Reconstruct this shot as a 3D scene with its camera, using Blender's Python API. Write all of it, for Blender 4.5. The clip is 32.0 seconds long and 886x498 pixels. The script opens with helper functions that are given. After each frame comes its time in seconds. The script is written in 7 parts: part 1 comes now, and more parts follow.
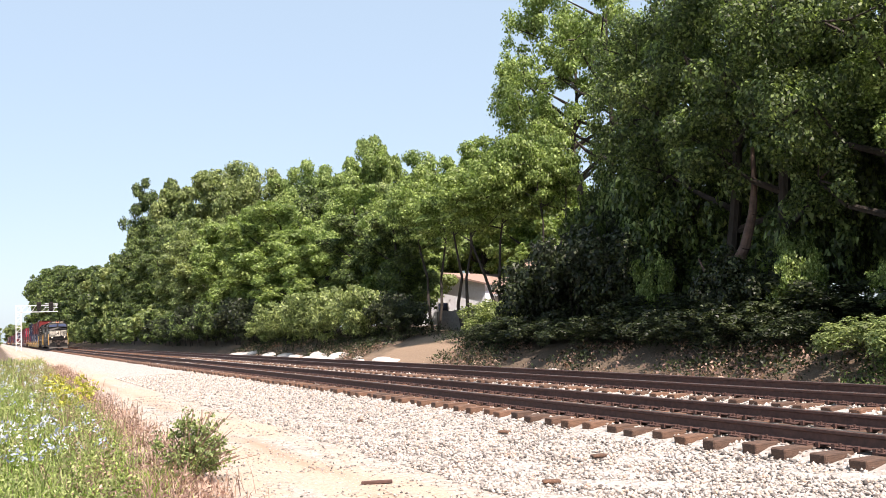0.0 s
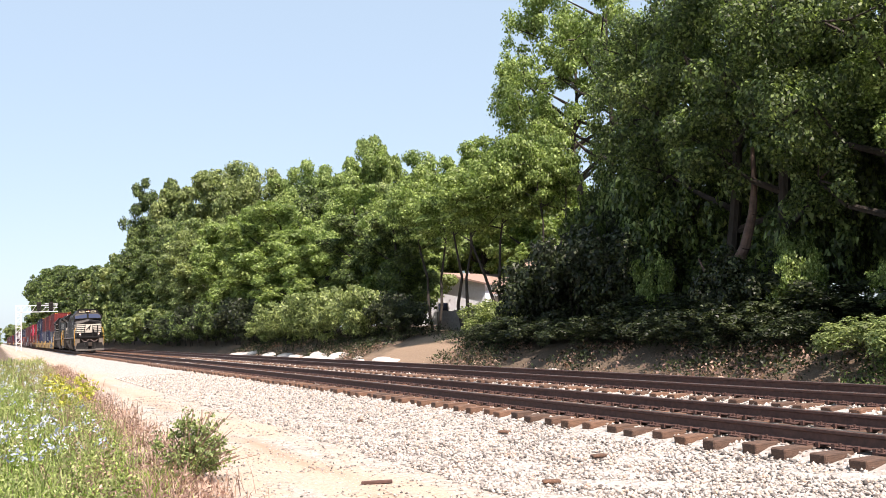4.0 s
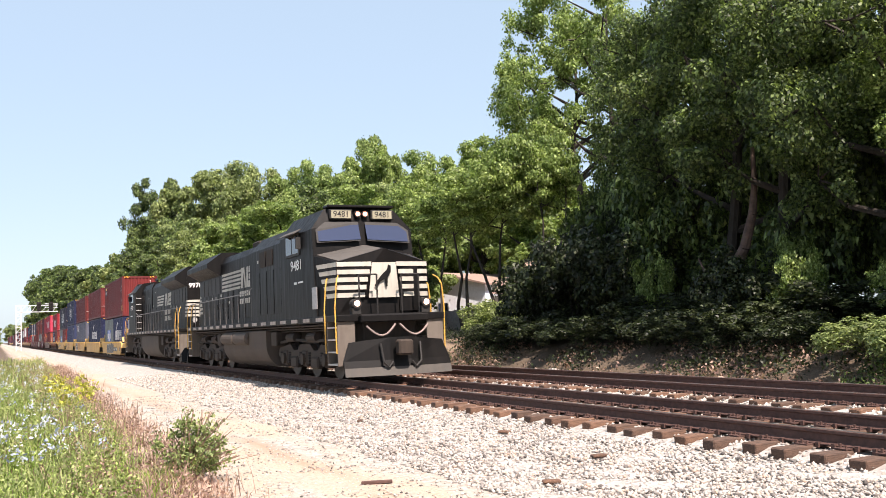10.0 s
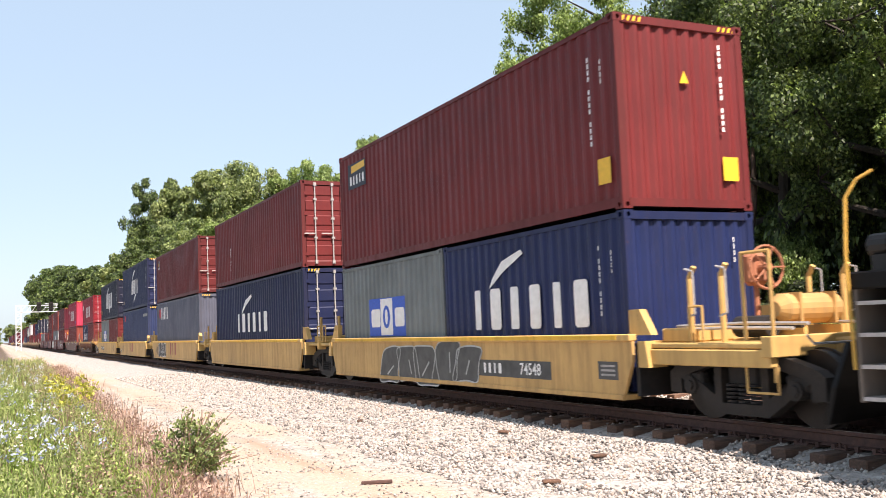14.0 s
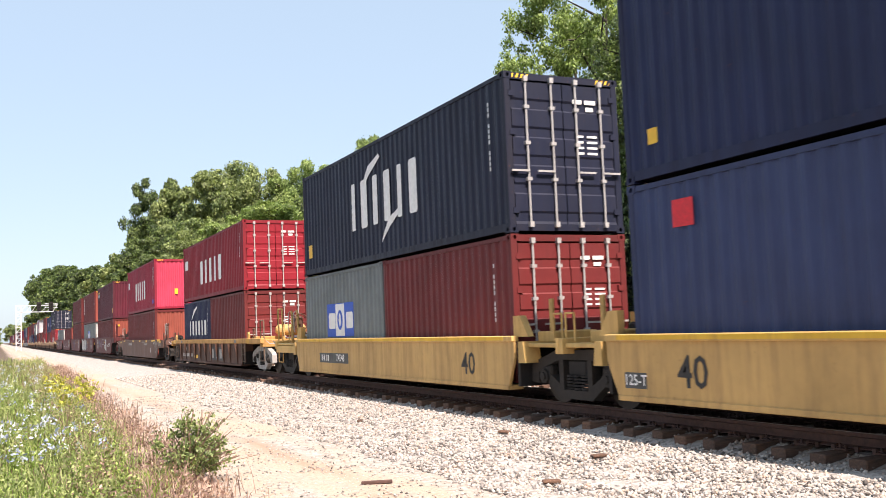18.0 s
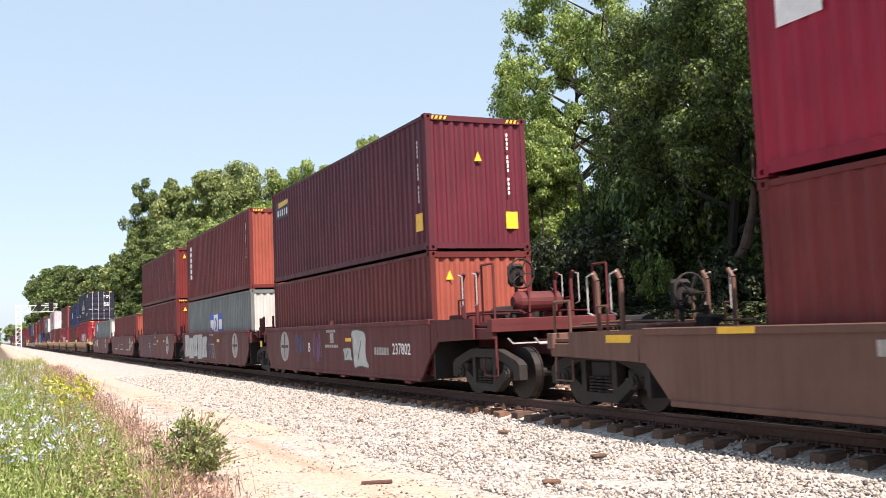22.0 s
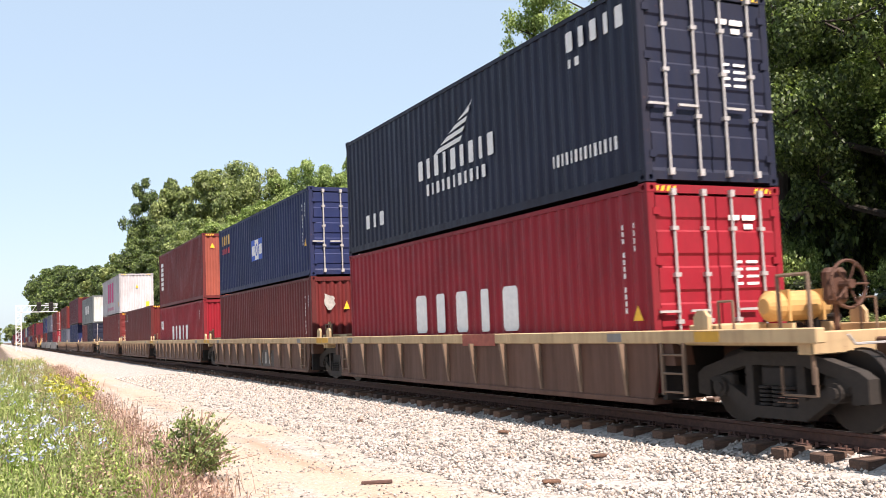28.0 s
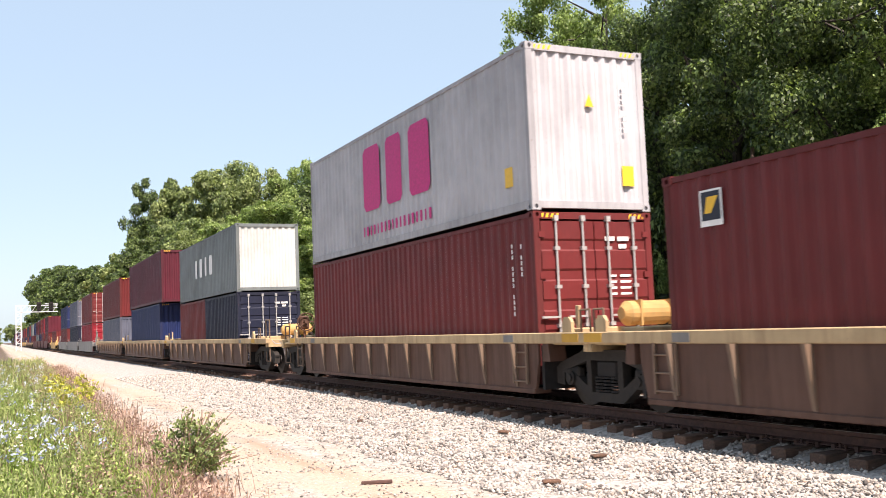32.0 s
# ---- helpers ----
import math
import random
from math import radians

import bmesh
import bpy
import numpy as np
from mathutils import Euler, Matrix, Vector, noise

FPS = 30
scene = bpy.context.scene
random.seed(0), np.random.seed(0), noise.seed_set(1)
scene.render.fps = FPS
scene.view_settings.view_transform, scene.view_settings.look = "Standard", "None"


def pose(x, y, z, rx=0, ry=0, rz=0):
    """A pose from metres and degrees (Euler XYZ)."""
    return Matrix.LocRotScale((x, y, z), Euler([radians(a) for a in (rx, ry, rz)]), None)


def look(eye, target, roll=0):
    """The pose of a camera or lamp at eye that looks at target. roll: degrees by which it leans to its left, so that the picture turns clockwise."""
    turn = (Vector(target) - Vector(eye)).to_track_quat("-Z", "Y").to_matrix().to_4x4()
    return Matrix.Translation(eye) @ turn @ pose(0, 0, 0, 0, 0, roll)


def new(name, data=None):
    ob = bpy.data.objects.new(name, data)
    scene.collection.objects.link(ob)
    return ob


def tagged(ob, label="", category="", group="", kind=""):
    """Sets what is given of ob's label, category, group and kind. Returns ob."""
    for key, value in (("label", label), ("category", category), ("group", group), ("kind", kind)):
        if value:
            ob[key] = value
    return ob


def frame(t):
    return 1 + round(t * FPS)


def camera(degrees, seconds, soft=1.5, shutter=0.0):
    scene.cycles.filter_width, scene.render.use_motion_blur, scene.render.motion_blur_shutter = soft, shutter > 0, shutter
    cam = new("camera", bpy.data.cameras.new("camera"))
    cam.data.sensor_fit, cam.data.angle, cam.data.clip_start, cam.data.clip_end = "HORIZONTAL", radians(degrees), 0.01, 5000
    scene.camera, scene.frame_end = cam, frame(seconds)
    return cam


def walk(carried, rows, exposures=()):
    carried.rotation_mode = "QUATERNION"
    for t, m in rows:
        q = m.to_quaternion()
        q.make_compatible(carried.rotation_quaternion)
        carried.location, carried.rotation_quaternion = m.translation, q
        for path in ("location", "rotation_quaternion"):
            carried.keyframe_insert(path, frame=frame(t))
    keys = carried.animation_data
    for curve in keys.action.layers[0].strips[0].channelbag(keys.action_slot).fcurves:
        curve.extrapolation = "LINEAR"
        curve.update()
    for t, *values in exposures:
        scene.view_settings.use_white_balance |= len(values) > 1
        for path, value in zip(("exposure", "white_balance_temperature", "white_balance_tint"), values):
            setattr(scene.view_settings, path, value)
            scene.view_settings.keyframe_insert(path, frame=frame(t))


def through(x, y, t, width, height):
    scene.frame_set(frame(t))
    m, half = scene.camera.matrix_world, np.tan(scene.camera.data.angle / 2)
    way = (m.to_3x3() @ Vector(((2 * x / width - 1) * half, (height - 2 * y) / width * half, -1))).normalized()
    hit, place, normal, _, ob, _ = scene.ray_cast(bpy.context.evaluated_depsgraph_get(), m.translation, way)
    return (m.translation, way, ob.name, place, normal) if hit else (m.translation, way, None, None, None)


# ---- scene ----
EYE = (0.0, -9.3585, 1.3645)
FORWARD = (-0.89906692, 0.43016631, 0.08145927)
cam = camera(50.7, 32.0, soft=0.8, shutter=0.1)
AIM = tuple(e + 100 * f for e, f in zip(EYE, FORWARD))
walk(cam, [(0, look(EYE, AIM, -2.3136)), (32, look(EYE, AIM, -2.3136))], exposures=[(0, 1.0, 7050, 20), (32, 1.0, 7050, 20)])

# ---- light ----
SUN_UP, SUN_SIDE = 54.0, 2.5          # elevation; turn from +x towards +y
sun_way = Vector((math.cos(radians(SUN_UP)) * math.cos(radians(SUN_SIDE)),
                  math.cos(radians(SUN_UP)) * math.sin(radians(SUN_SIDE)), math.sin(radians(SUN_UP))))
sun = new("sun", bpy.data.lights.new("sun", "SUN"))
sun.data.energy, sun.data.angle, sun.data.color = 5.0, radians(0.53), (1.0, 0.955, 0.88)
sun.matrix_world = look(sun_way * 50, (0, 0, 0))
world = bpy.data.worlds.new("sky")
scene.world = world
world.use_nodes = True
sky = world.node_tree.nodes.new("ShaderNodeTexSky")
sky.sky_type, sky.sun_disc = "NISHITA", False
sky.sun_elevation, sky.sun_rotation = radians(SUN_UP), radians(90 - SUN_SIDE)
sky.air_density, sky.dust_density, sky.ozone_density = 1.0, 0.9, 1.0
back = world.node_tree.nodes["Background"]
back.inputs[1].default_value = 0.12
haze = world.node_tree.nodes.new("ShaderNodeMix")
haze.data_type = "RGBA"
haze.inputs[0].default_value = 0.74
haze.inputs[7].default_value = (2.36, 3.36, 4.2, 1)
world.node_tree.links.new(sky.outputs[0], haze.inputs[6])
world.node_tree.links.new(haze.outputs[2], back.inputs[0])


# ---- materials ----
def material(name, build):
    m = bpy.data.materials.new(name)
    m.use_nodes = True
    n, l = m.node_tree.nodes, m.node_tree.links
    build(m.node_tree, n, l, n["Principled BSDF"])
    return m


def ramp(n, l, source, stops):
    r = n.new("ShaderNodeValToRGB")
    e = r.color_ramp.elements
    while len(e) < len(stops):
        e.new(0.5)
    for k, (at, c) in enumerate(stops):
        e[k].position = at
        e[k].color = (*c, 1) if len(c) == 3 else c
    l.new(source, r.inputs[0])
    return r.outputs[0]


def noise_of(n, l, size, detail=5, rough=0.6, where="Object", stretch=None):
    tc = n.new("ShaderNodeTexCoord")
    t = n.new("ShaderNodeTexNoise")
    t.inputs["Scale"].default_value = size
    t.inputs["Detail"].default_value = detail
    t.inputs["Roughness"].default_value = rough
    src = tc.outputs[where]
    if stretch:
        mp = n.new("ShaderNodeMapping")
        mp.inputs["Scale"].default_value = stretch
        l.new(src, mp.inputs[0])
        src = mp.outputs[0]
    l.new(src, t.inputs["Vector"])
    return t.outputs["Fac"]


def blend(n, l, fac, a, b, mode="MIX"):
    x = n.new("ShaderNodeMix")
    x.data_type, x.blend_type = "RGBA", mode
    for src, k in ((fac, 0), (a, 6), (b, 7)):
        if isinstance(src, (int, float)):
            x.inputs[k].default_value = src
        elif isinstance(src, tuple):
            x.inputs[k].default_value = (*src, 1)
        else:
            l.new(src, x.inputs[k])
    return x.outputs[2]


def bump_of(n, l, p, height, strength=0.3, distance=0.01):
    b = n.new("ShaderNodeBump")
    b.inputs["Strength"].default_value, b.inputs["Distance"].default_value = strength, distance
    l.new(height, b.inputs["Height"])
    l.new(b.outputs[0], p.inputs["Normal"])


def shade(c, k):
    return tuple(min(1, v * k) for v in c)


PAINTS = {}


def paint(name, c, rough=0.5, metal=0.0, dirt=0.35, rust=0.25, dirt_colour=(0.16, 0.13, 0.11)):
    """Weathered paint: faded in patches, streaked downwards, with specks of rust."""
    if name in PAINTS:
        return PAINTS[name]

    def build(tree, n, l, p):
        fade = ramp(n, l, noise_of(n, l, 0.55, 6, 0.65), [(0.28, shade(c, 0.72)), (0.5, c), (0.72, shade(c, 1.22))])
        streak = noise_of(n, l, 1.0, 6, 0.7, stretch=(6, 6, 0.5))
        col = blend(n, l, ramp(n, l, streak, [(0.45, (0, 0, 0)), (0.8, (dirt,) * 3)]), fade, dirt_colour)
        speck = noise_of(n, l, 9, 8, 0.75)
        col = blend(n, l, ramp(n, l, speck, [(0.62, (0, 0, 0)), (0.75, (rust,) * 3)]), col, (0.14, 0.055, 0.03))
        l.new(col, p.inputs["Base Color"])
        rr = ramp(n, l, streak, [(0.3, (rough - 0.08,) * 3), (0.8, (min(1, rough + 0.25),) * 3)])
        l.new(rr, p.inputs["Roughness"])
        p.inputs["Metallic"].default_value = metal
        p.inputs["Specular IOR Level"].default_value = 0.32
        bump_of(n, l, p, speck, 0.12, 0.004)
    PAINTS[name] = material(name, build)
    return PAINTS[name]


def plain(name, c, rough=0.6, metal=0.0, grain=20, vary=0.2):
    if name in PAINTS:
        return PAINTS[name]

    def build(tree, n, l, p):
        f = noise_of(n, l, grain, 6, 0.65)
        l.new(ramp(n, l, f, [(0.3, shade(c, 1 - vary)), (0.7, shade(c, 1 + vary))]), p.inputs["Base Color"])
        p.inputs["Roughness"].default_value, p.inputs["Metallic"].default_value = rough, metal
        bump_of(n, l, p, f, 0.15, 0.004)
    PAINTS[name] = material(name, build)
    return PAINTS[name]


def leafy(name, dark, light, through=0.36, glow=1.5):
    def build(tree, n, l, p):
        g = n.new("ShaderNodeNewGeometry")
        big = noise_of(n, l, 0.35, 2)
        mul = n.new("ShaderNodeMix")
        mul.data_type, mul.blend_type = "RGBA", "MULTIPLY"
        mul.inputs[0].default_value = 1.0
        l.new(ramp(n, l, g.outputs["Random Per Island"], [(0.0, shade(dark, 0.8)), (0.45, dark), (0.8, light), (1.0, shade(light, 1.35))]), mul.inputs[6])
        l.new(ramp(n, l, big, [(0.3, (0.72, 0.8, 0.75)), (0.7, (1.0, 1.0, 0.9))]), mul.inputs[7])
        l.new(mul.outputs[2], p.inputs["Base Color"])
        p.inputs["Roughness"].default_value = 0.5
        p.inputs["Specular IOR Level"].default_value = 0.38
        tr = n.new("ShaderNodeBsdfTranslucent")
        warm = blend(n, l, 1.0, mul.outputs[2], (0.94, 1.0, 0.58), "MULTIPLY")
        gain = n.new("ShaderNodeVectorMath")
        gain.operation = "SCALE"
        gain.inputs[3].default_value = glow
        l.new(warm, gain.inputs[0])
        l.new(gain.outputs[0], tr.inputs[0])
        mx = n.new("ShaderNodeMixShader")
        mx.inputs[0].default_value = through
        l.new(p.outputs[0], mx.inputs[1])
        l.new(tr.outputs[0], mx.inputs[2])
        l.new(mx.outputs[0], n["Material Output"].inputs[0])
    return material(name, build)


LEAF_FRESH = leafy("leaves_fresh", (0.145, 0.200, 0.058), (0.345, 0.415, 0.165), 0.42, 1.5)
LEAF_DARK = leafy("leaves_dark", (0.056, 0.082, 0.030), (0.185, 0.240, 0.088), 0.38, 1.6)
LEAF_OLIVE = leafy("leaves_olive", (0.150, 0.185, 0.072), (0.330, 0.375, 0.165), 0.36, 1.4)
# for under-canopy bushes: the shade they stand in is put into this leaf colour
LEAF_SHADED = leafy("shaded_leaves", (0.016, 0.023, 0.010), (0.058, 0.075, 0.030), 0.28, 1.2)
GRASS = leafy("grass_blades", (0.17, 0.25, 0.055), (0.40, 0.49, 0.15))
STRAW = leafy("dry_stems", (0.22, 0.125, 0.11), (0.46, 0.30, 0.265), 0.25)


def bark_build(tree, n, l, p):
    f = noise_of(n, l, 3, 8, 0.7, stretch=(4, 4, 0.7))
    l.new(ramp(n, l, f, [(0.3, (0.014, 0.011, 0.009)), (0.7, (0.055, 0.044, 0.035))]), p.inputs["Base Color"])
    p.inputs["Roughness"].default_value = 0.9
    bump_of(n, l, p, f, 0.7, 0.03)


BARK = material("bark", bark_build)
RAIL_RUST = plain("rusty_rail", (0.078, 0.038, 0.030), 0.8, 0.0, 14, 0.35)
RAIL_HEAD = plain("worn_rail_head", (0.30, 0.28, 0.27), 0.38, 0.9, 30, 0.15)


def tie_build(tree, n, l, p):
    oi = n.new("ShaderNodeObjectInfo")
    f = noise_of(n, l, 5, 8, 0.75, stretch=(8, 0.8, 8))
    a = ramp(n, l, f, [(0.3, (0.03, 0.02, 0.016)), (0.7, (0.12, 0.07, 0.05))])
    b = ramp(n, l, f, [(0.3, (0.07, 0.035, 0.024)), (0.7, (0.24, 0.13, 0.08))])
    l.new(blend(n, l, oi.outputs["Random"], a, b), p.inputs["Base Color"])
    p.inputs["Roughness"].default_value = 0.9
    bump_of(n, l, p, f, 0.8, 0.02)


TIE = material("weathered_tie_wood", tie_build)


def stone_build(tree, n, l, p):
    g = n.new("ShaderNodeNewGeometry")
    col = ramp(n, l, g.outputs["Random Per Island"], [(0.0, (0.075, 0.064, 0.058)), (0.3, (0.30, 0.27, 0.245)), (0.75, (0.49, 0.45, 0.41)), (1.0, (0.42, 0.30, 0.23))])
    l.new(col, p.inputs["Base Color"])
    p.inputs["Roughness"].default_value = 0.85
    bump_of(n, l, p, noise_of(n, l, 60, 3), 0.3, 0.004)


STONE = material("crushed_ballast_stone", stone_build)


def oily_build(tree, n, l, p):
    g = n.new("ShaderNodeNewGeometry")
    l.new(ramp(n, l, g.outputs["Random Per Island"], [(0.0, (0.10, 0.075, 0.062)), (0.4, (0.30, 0.255, 0.225)), (1.0, (0.50, 0.45, 0.41))]), p.inputs["Base Color"])
    p.inputs["Roughness"].default_value = 0.85


OILY_STONE = material("oil_stained_ballast", oily_build)


def ground_build(tree, n, l, p):
    tc = n.new("ShaderNodeTexCoord")
    xyz = n.new("ShaderNodeSeparateXYZ")
    l.new(tc.outputs["Object"], xyz.inputs[0])
    wob = noise_of(n, l, 0.5, 4, 0.6)
    m1 = n.new("ShaderNodeMath"); m1.operation = "MULTIPLY_ADD"
    l.new(wob, m1.inputs[0]); m1.inputs[1].default_value = 1.6; l.new(xyz.outputs[1], m1.inputs[2])
    mr = n.new("ShaderNodeMapRange")
    mr.inputs[1].default_value, mr.inputs[2].default_value = -14.0, 14.0
    l.new(m1.outputs[0], mr.inputs[0])

    def at(y):
        return (y + 0.8 + 14) / 28
    pebble = n.new("ShaderNodeTexVoronoi"); pebble.inputs["Scale"].default_value = 16
    l.new(tc.outputs["Object"], pebble.inputs["Vector"])
    peb = ramp(n, l, pebble.outputs["Color"], [(0.0, (0.19, 0.17, 0.15)), (0.5, (0.35, 0.32, 0.295)), (1.0, (0.47, 0.435, 0.40))])
    fine = noise_of(n, l, 26, 8, 0.75)
    dirt = ramp(n, l, fine, [(0.25, (0.29, 0.195, 0.135)), (0.5, (0.41, 0.315, 0.24)), (0.75, (0.48, 0.40, 0.335))])
    patch = noise_of(n, l, 0.9, 5, 0.65, stretch=(0.25, 1.2, 1))
    road = blend(n, l, ramp(n, l, patch, [(0.45, (0, 0, 0)), (0.68, (1, 1, 1))]), dirt, peb)
    rut = n.new("ShaderNodeMapRange")
    rut.inputs[1].default_value, rut.inputs[2].default_value = -8.0, -4.0
    l.new(xyz.outputs[1], rut.inputs[0])
    band = ramp(n, l, rut.outputs[0], [(0.08, (0, 0, 0)), (0.2, (0.8,) * 3), (0.3, (0, 0, 0)), (0.54, (0, 0, 0)), (0.61, (0.9,) * 3), (0.68, (0, 0, 0))])
    worn = ramp(n, l, noise_of(n, l, 1.0, 4, 0.6, stretch=(0.22, 1, 1)), [(0.42, (0, 0, 0)), (0.58, (1, 1, 1))])
    road = blend(n, l, blend(n, l, 1.0, band, worn, "MULTIPLY"), road, ramp(n, l, fine, [(0.3, (0.26, 0.14, 0.09)), (0.7, (0.44, 0.29, 0.21))]))
    # bare bank patch: sunlight put into lighter soil, shade into the darker soil beside it
    ragged = n.new("ShaderNodeMath"); ragged.operation = "MULTIPLY_ADD"
    l.new(noise_of(n, l, 0.4, 4, 0.6), ragged.inputs[0]); ragged.inputs[1].default_value = 8.0; l.new(xyz.outputs[0], ragged.inputs[2])
    sunlit_span = n.new("ShaderNodeMapRange")
    sunlit_span.inputs[1].default_value, sunlit_span.inputs[2].default_value = -50.0, -22.0
    l.new(ragged.outputs[0], sunlit_span.inputs[0])
    bare = ramp(n, l, sunlit_span.outputs[0], [(0.28, (0, 0, 0)), (0.36, (1, 1, 1)), (0.58, (1, 1, 1)), (0.68, (0, 0, 0))])
    soil = blend(n, l, bare, ramp(n, l, fine, [(0.3, (0.05, 0.036, 0.025)), (0.7, (0.15, 0.105, 0.07))]), ramp(n, l, fine, [(0.3, (0.15, 0.10, 0.065)), (0.7, (0.31, 0.22, 0.15))]))
    k_soil = ramp(n, l, mr.outputs[0], [(at(-8.3), (1, 1, 1)), (at(-7.4), (0, 0, 0)), (at(6.4), (0, 0, 0)), (at(7.4), (1, 1, 1))])
    k_road = ramp(n, l, mr.outputs[0], [(at(-4.9), (1, 1, 1)), (at(-4.0), (0, 0, 0))])
    col = blend(n, l, k_road, peb, road)
    col = blend(n, l, k_soil, col, soil)
    l.new(col, p.inputs["Base Color"])
    p.inputs["Roughness"].default_value = 0.95
    bump_of(n, l, p, pebble.outputs["Distance"], 0.6, 0.03)


GROUND = material("gravel_and_dirt", ground_build)


# ---- mesh helpers ----
class Shape:
    """Collects faces of one mesh."""

    def __init__(self):
        self.v, self.f = [], []

    def add(self, v, f):
        k = len(self.v)
        self.v += [tuple(q) for q in v]
        self.f += [tuple(i + k for i in q) for q in f]
        return self

    def box(self, x0, x1, y0, y1, z0, z1):
        return self.add([(x0, y0, z0), (x1, y0, z0), (x1, y1, z0), (x0, y1, z0), (x0, y0, z1), (x1, y0, z1), (x1, y1, z1), (x0, y1, z1)],
                        [(0, 3, 2, 1), (4, 5, 6, 7), (0, 1, 5, 4), (1, 2, 6, 5), (2, 3, 7, 6), (3, 0, 4, 7)])

    def soft(self, x0, x1, y0, y1, z0, z1, c=0.02):
        """A box with chamfered edges."""
        v, f = [], []
        for dx, dy, dz in ((c, c, 0), (c, 0, c), (0, c, c)):
            for z in (z0 + dz, z1 - dz):
                for x, y in ((x0 + dx, y0 + dy), (x1 - dx, y0 + dy), (x1 - dx, y1 - dy), (x0 + dx, y1 - dy)):
                    v.append((x, y, z))
        bm = bmesh.new()
        for q in v:
            bm.verts.new(q)
        bmesh.ops.convex_hull(bm, input=bm.verts)
        bm.verts.index_update()
        self.add([q.co[:] for q in bm.verts], [[w.index for w in q.verts] for q in bm.faces])
        bm.free()
        return self

    def prism(self, poly, axis, a, b):
        """poly: points of the two other axes, in their order (x,y,z less axis)."""
        n = len(poly)

        def put(q, t):
            return (t, *q) if axis == "x" else (q[0], t, q[1]) if axis == "y" else (*q, t)
        v = [put(q, a) for q in poly] + [put(q, b) for q in poly]
        f = [(i, (i + 1) % n, n + (i + 1) % n, n + i) for i in range(n)]
        return self.add(v, f + [tuple(range(n))[::-1], tuple(range(n, 2 * n))])

    def cyl(self, a, b, r, n=10, r2=None):
        a, b = Vector(a), Vector(b)
        q = (b - a).to_track_quat("Z", "Y").to_matrix()
        r2 = r if r2 is None else r2
        ring = [(math.cos(2 * math.pi * i / n), math.sin(2 * math.pi * i / n)) for i in range(n)]
        v = [a + q @ Vector((c * r, s * r, 0)) for c, s in ring] + [b + q @ Vector((c * r2, s * r2, 0)) for c, s in ring]
        f = [(i, (i + 1) % n, n + (i + 1) % n, n + i) for i in range(n)]
        return self.add(v, f + [tuple(range(n))[::-1], tuple(range(n, 2 * n))])

    def tube(self, pts, r, n=6):
        for a, b in zip(pts, pts[1:]):
            self.cyl(a, b, r, n)
        return self

    def mesh(self, name, smooth=False):
        me = bpy.data.meshes.new(name)
        me.from_pydata(self.v, [], self.f)
        bm = bmesh.new()
        bm.from_mesh(me)
        bmesh.ops.recalc_face_normals(bm, faces=bm.faces)
        bm.to_mesh(me)
        bm.free()
        if smooth:
            me.shade_smooth()
        return me


def part(name, shape, mat, parent=None, label="", at=None, smooth=False):
    """One mesh object under a thing or part; shape is a Shape or a shared mesh."""
    me = shape.mesh(name, smooth) if isinstance(shape, Shape) else shape
    ob = new(name, me)
    if isinstance(shape, Shape) or not me.materials:
        me.materials.append(mat)
    elif mat is not None and me.materials[0] != mat:
        ob.material_slots[0].link = "OBJECT"
        ob.material_slots[0].material = mat
    ob.parent = parent
    if at is not None:
        ob.matrix_basis = at if isinstance(at, Matrix) else Matrix.Translation(at)
    if label:
        ob["label"] = label
    return ob


def raw_mesh(name, verts, faces):
    """A mesh from numpy arrays; faces all of one size."""
    me = bpy.data.meshes.new(name)
    n, k = faces.shape
    me.vertices.add(len(verts))
    me.vertices.foreach_set("co", np.asarray(verts, dtype=np.float32).ravel())
    me.loops.add(n * k)
    me.loops.foreach_set("vertex_index", faces.astype(np.int32).ravel())
    me.polygons.add(n)
    me.polygons.foreach_set("loop_start", np.arange(0, n * k, k, dtype=np.int32))
    me.update(calc_edges=True)
    return me


MOVING = []                     # (thing, place along the train, height)


def thing(name, label, category, s=None, z=0.0, group=""):
    ob = tagged(new(name), label, category, group)
    if s is not None:
        MOVING.append((ob, s, z))
    return ob


TEXTS = {}


def text_mesh(words, size):
    """Words as a flat mesh in the built-in font, centred, in the xz plane, seen from -y."""
    if (words, size) not in TEXTS:
        cu = bpy.data.curves.new("words", "FONT")
        cu.body, cu.size, cu.align_x, cu.align_y = words, size, "CENTER", "CENTER"
        cu.offset, cu.resolution_u = size * 0.012, 2
        ob = new("words", cu)
        bpy.context.view_layer.update()
        me = bpy.data.meshes.new_from_object(ob.evaluated_get(bpy.context.evaluated_depsgraph_get()))
        bpy.data.objects.remove(ob)
        me.transform(Matrix.Rotation(radians(90), 4, "X"))
        TEXTS[(words, size)] = me
    return TEXTS[(words, size)].copy()

# ---- ground ----
def ground_height(x, y):
    """The lie of the land across the line; y and x may be arrays."""
    cross = [(-400, 0.4), (-60, -0.1), (-14, -0.35), (-8, -0.42), (-5.2, -0.44), (-4.0, -0.42), (-2.2, -0.37), (-1.45, -0.34), (-1.12, -0.27), (-0.95, -0.225), (0.95, -0.225), (1.15, -0.27),
             (1.5, -0.31), (2.5, -0.31), (2.88, -0.26), (3.08, -0.225), (4.98, -0.225), (5.2, -0.27), (5.6, -0.33), (6.6, -0.52), (7.2, -0.45), (8.6, 0.25), (10.5, 0.75), (16, 1.3), (40, 1.8), (3000, 2.5)]
    return np.interp(y, [c[0] for c in cross], [c[1] for c in cross])


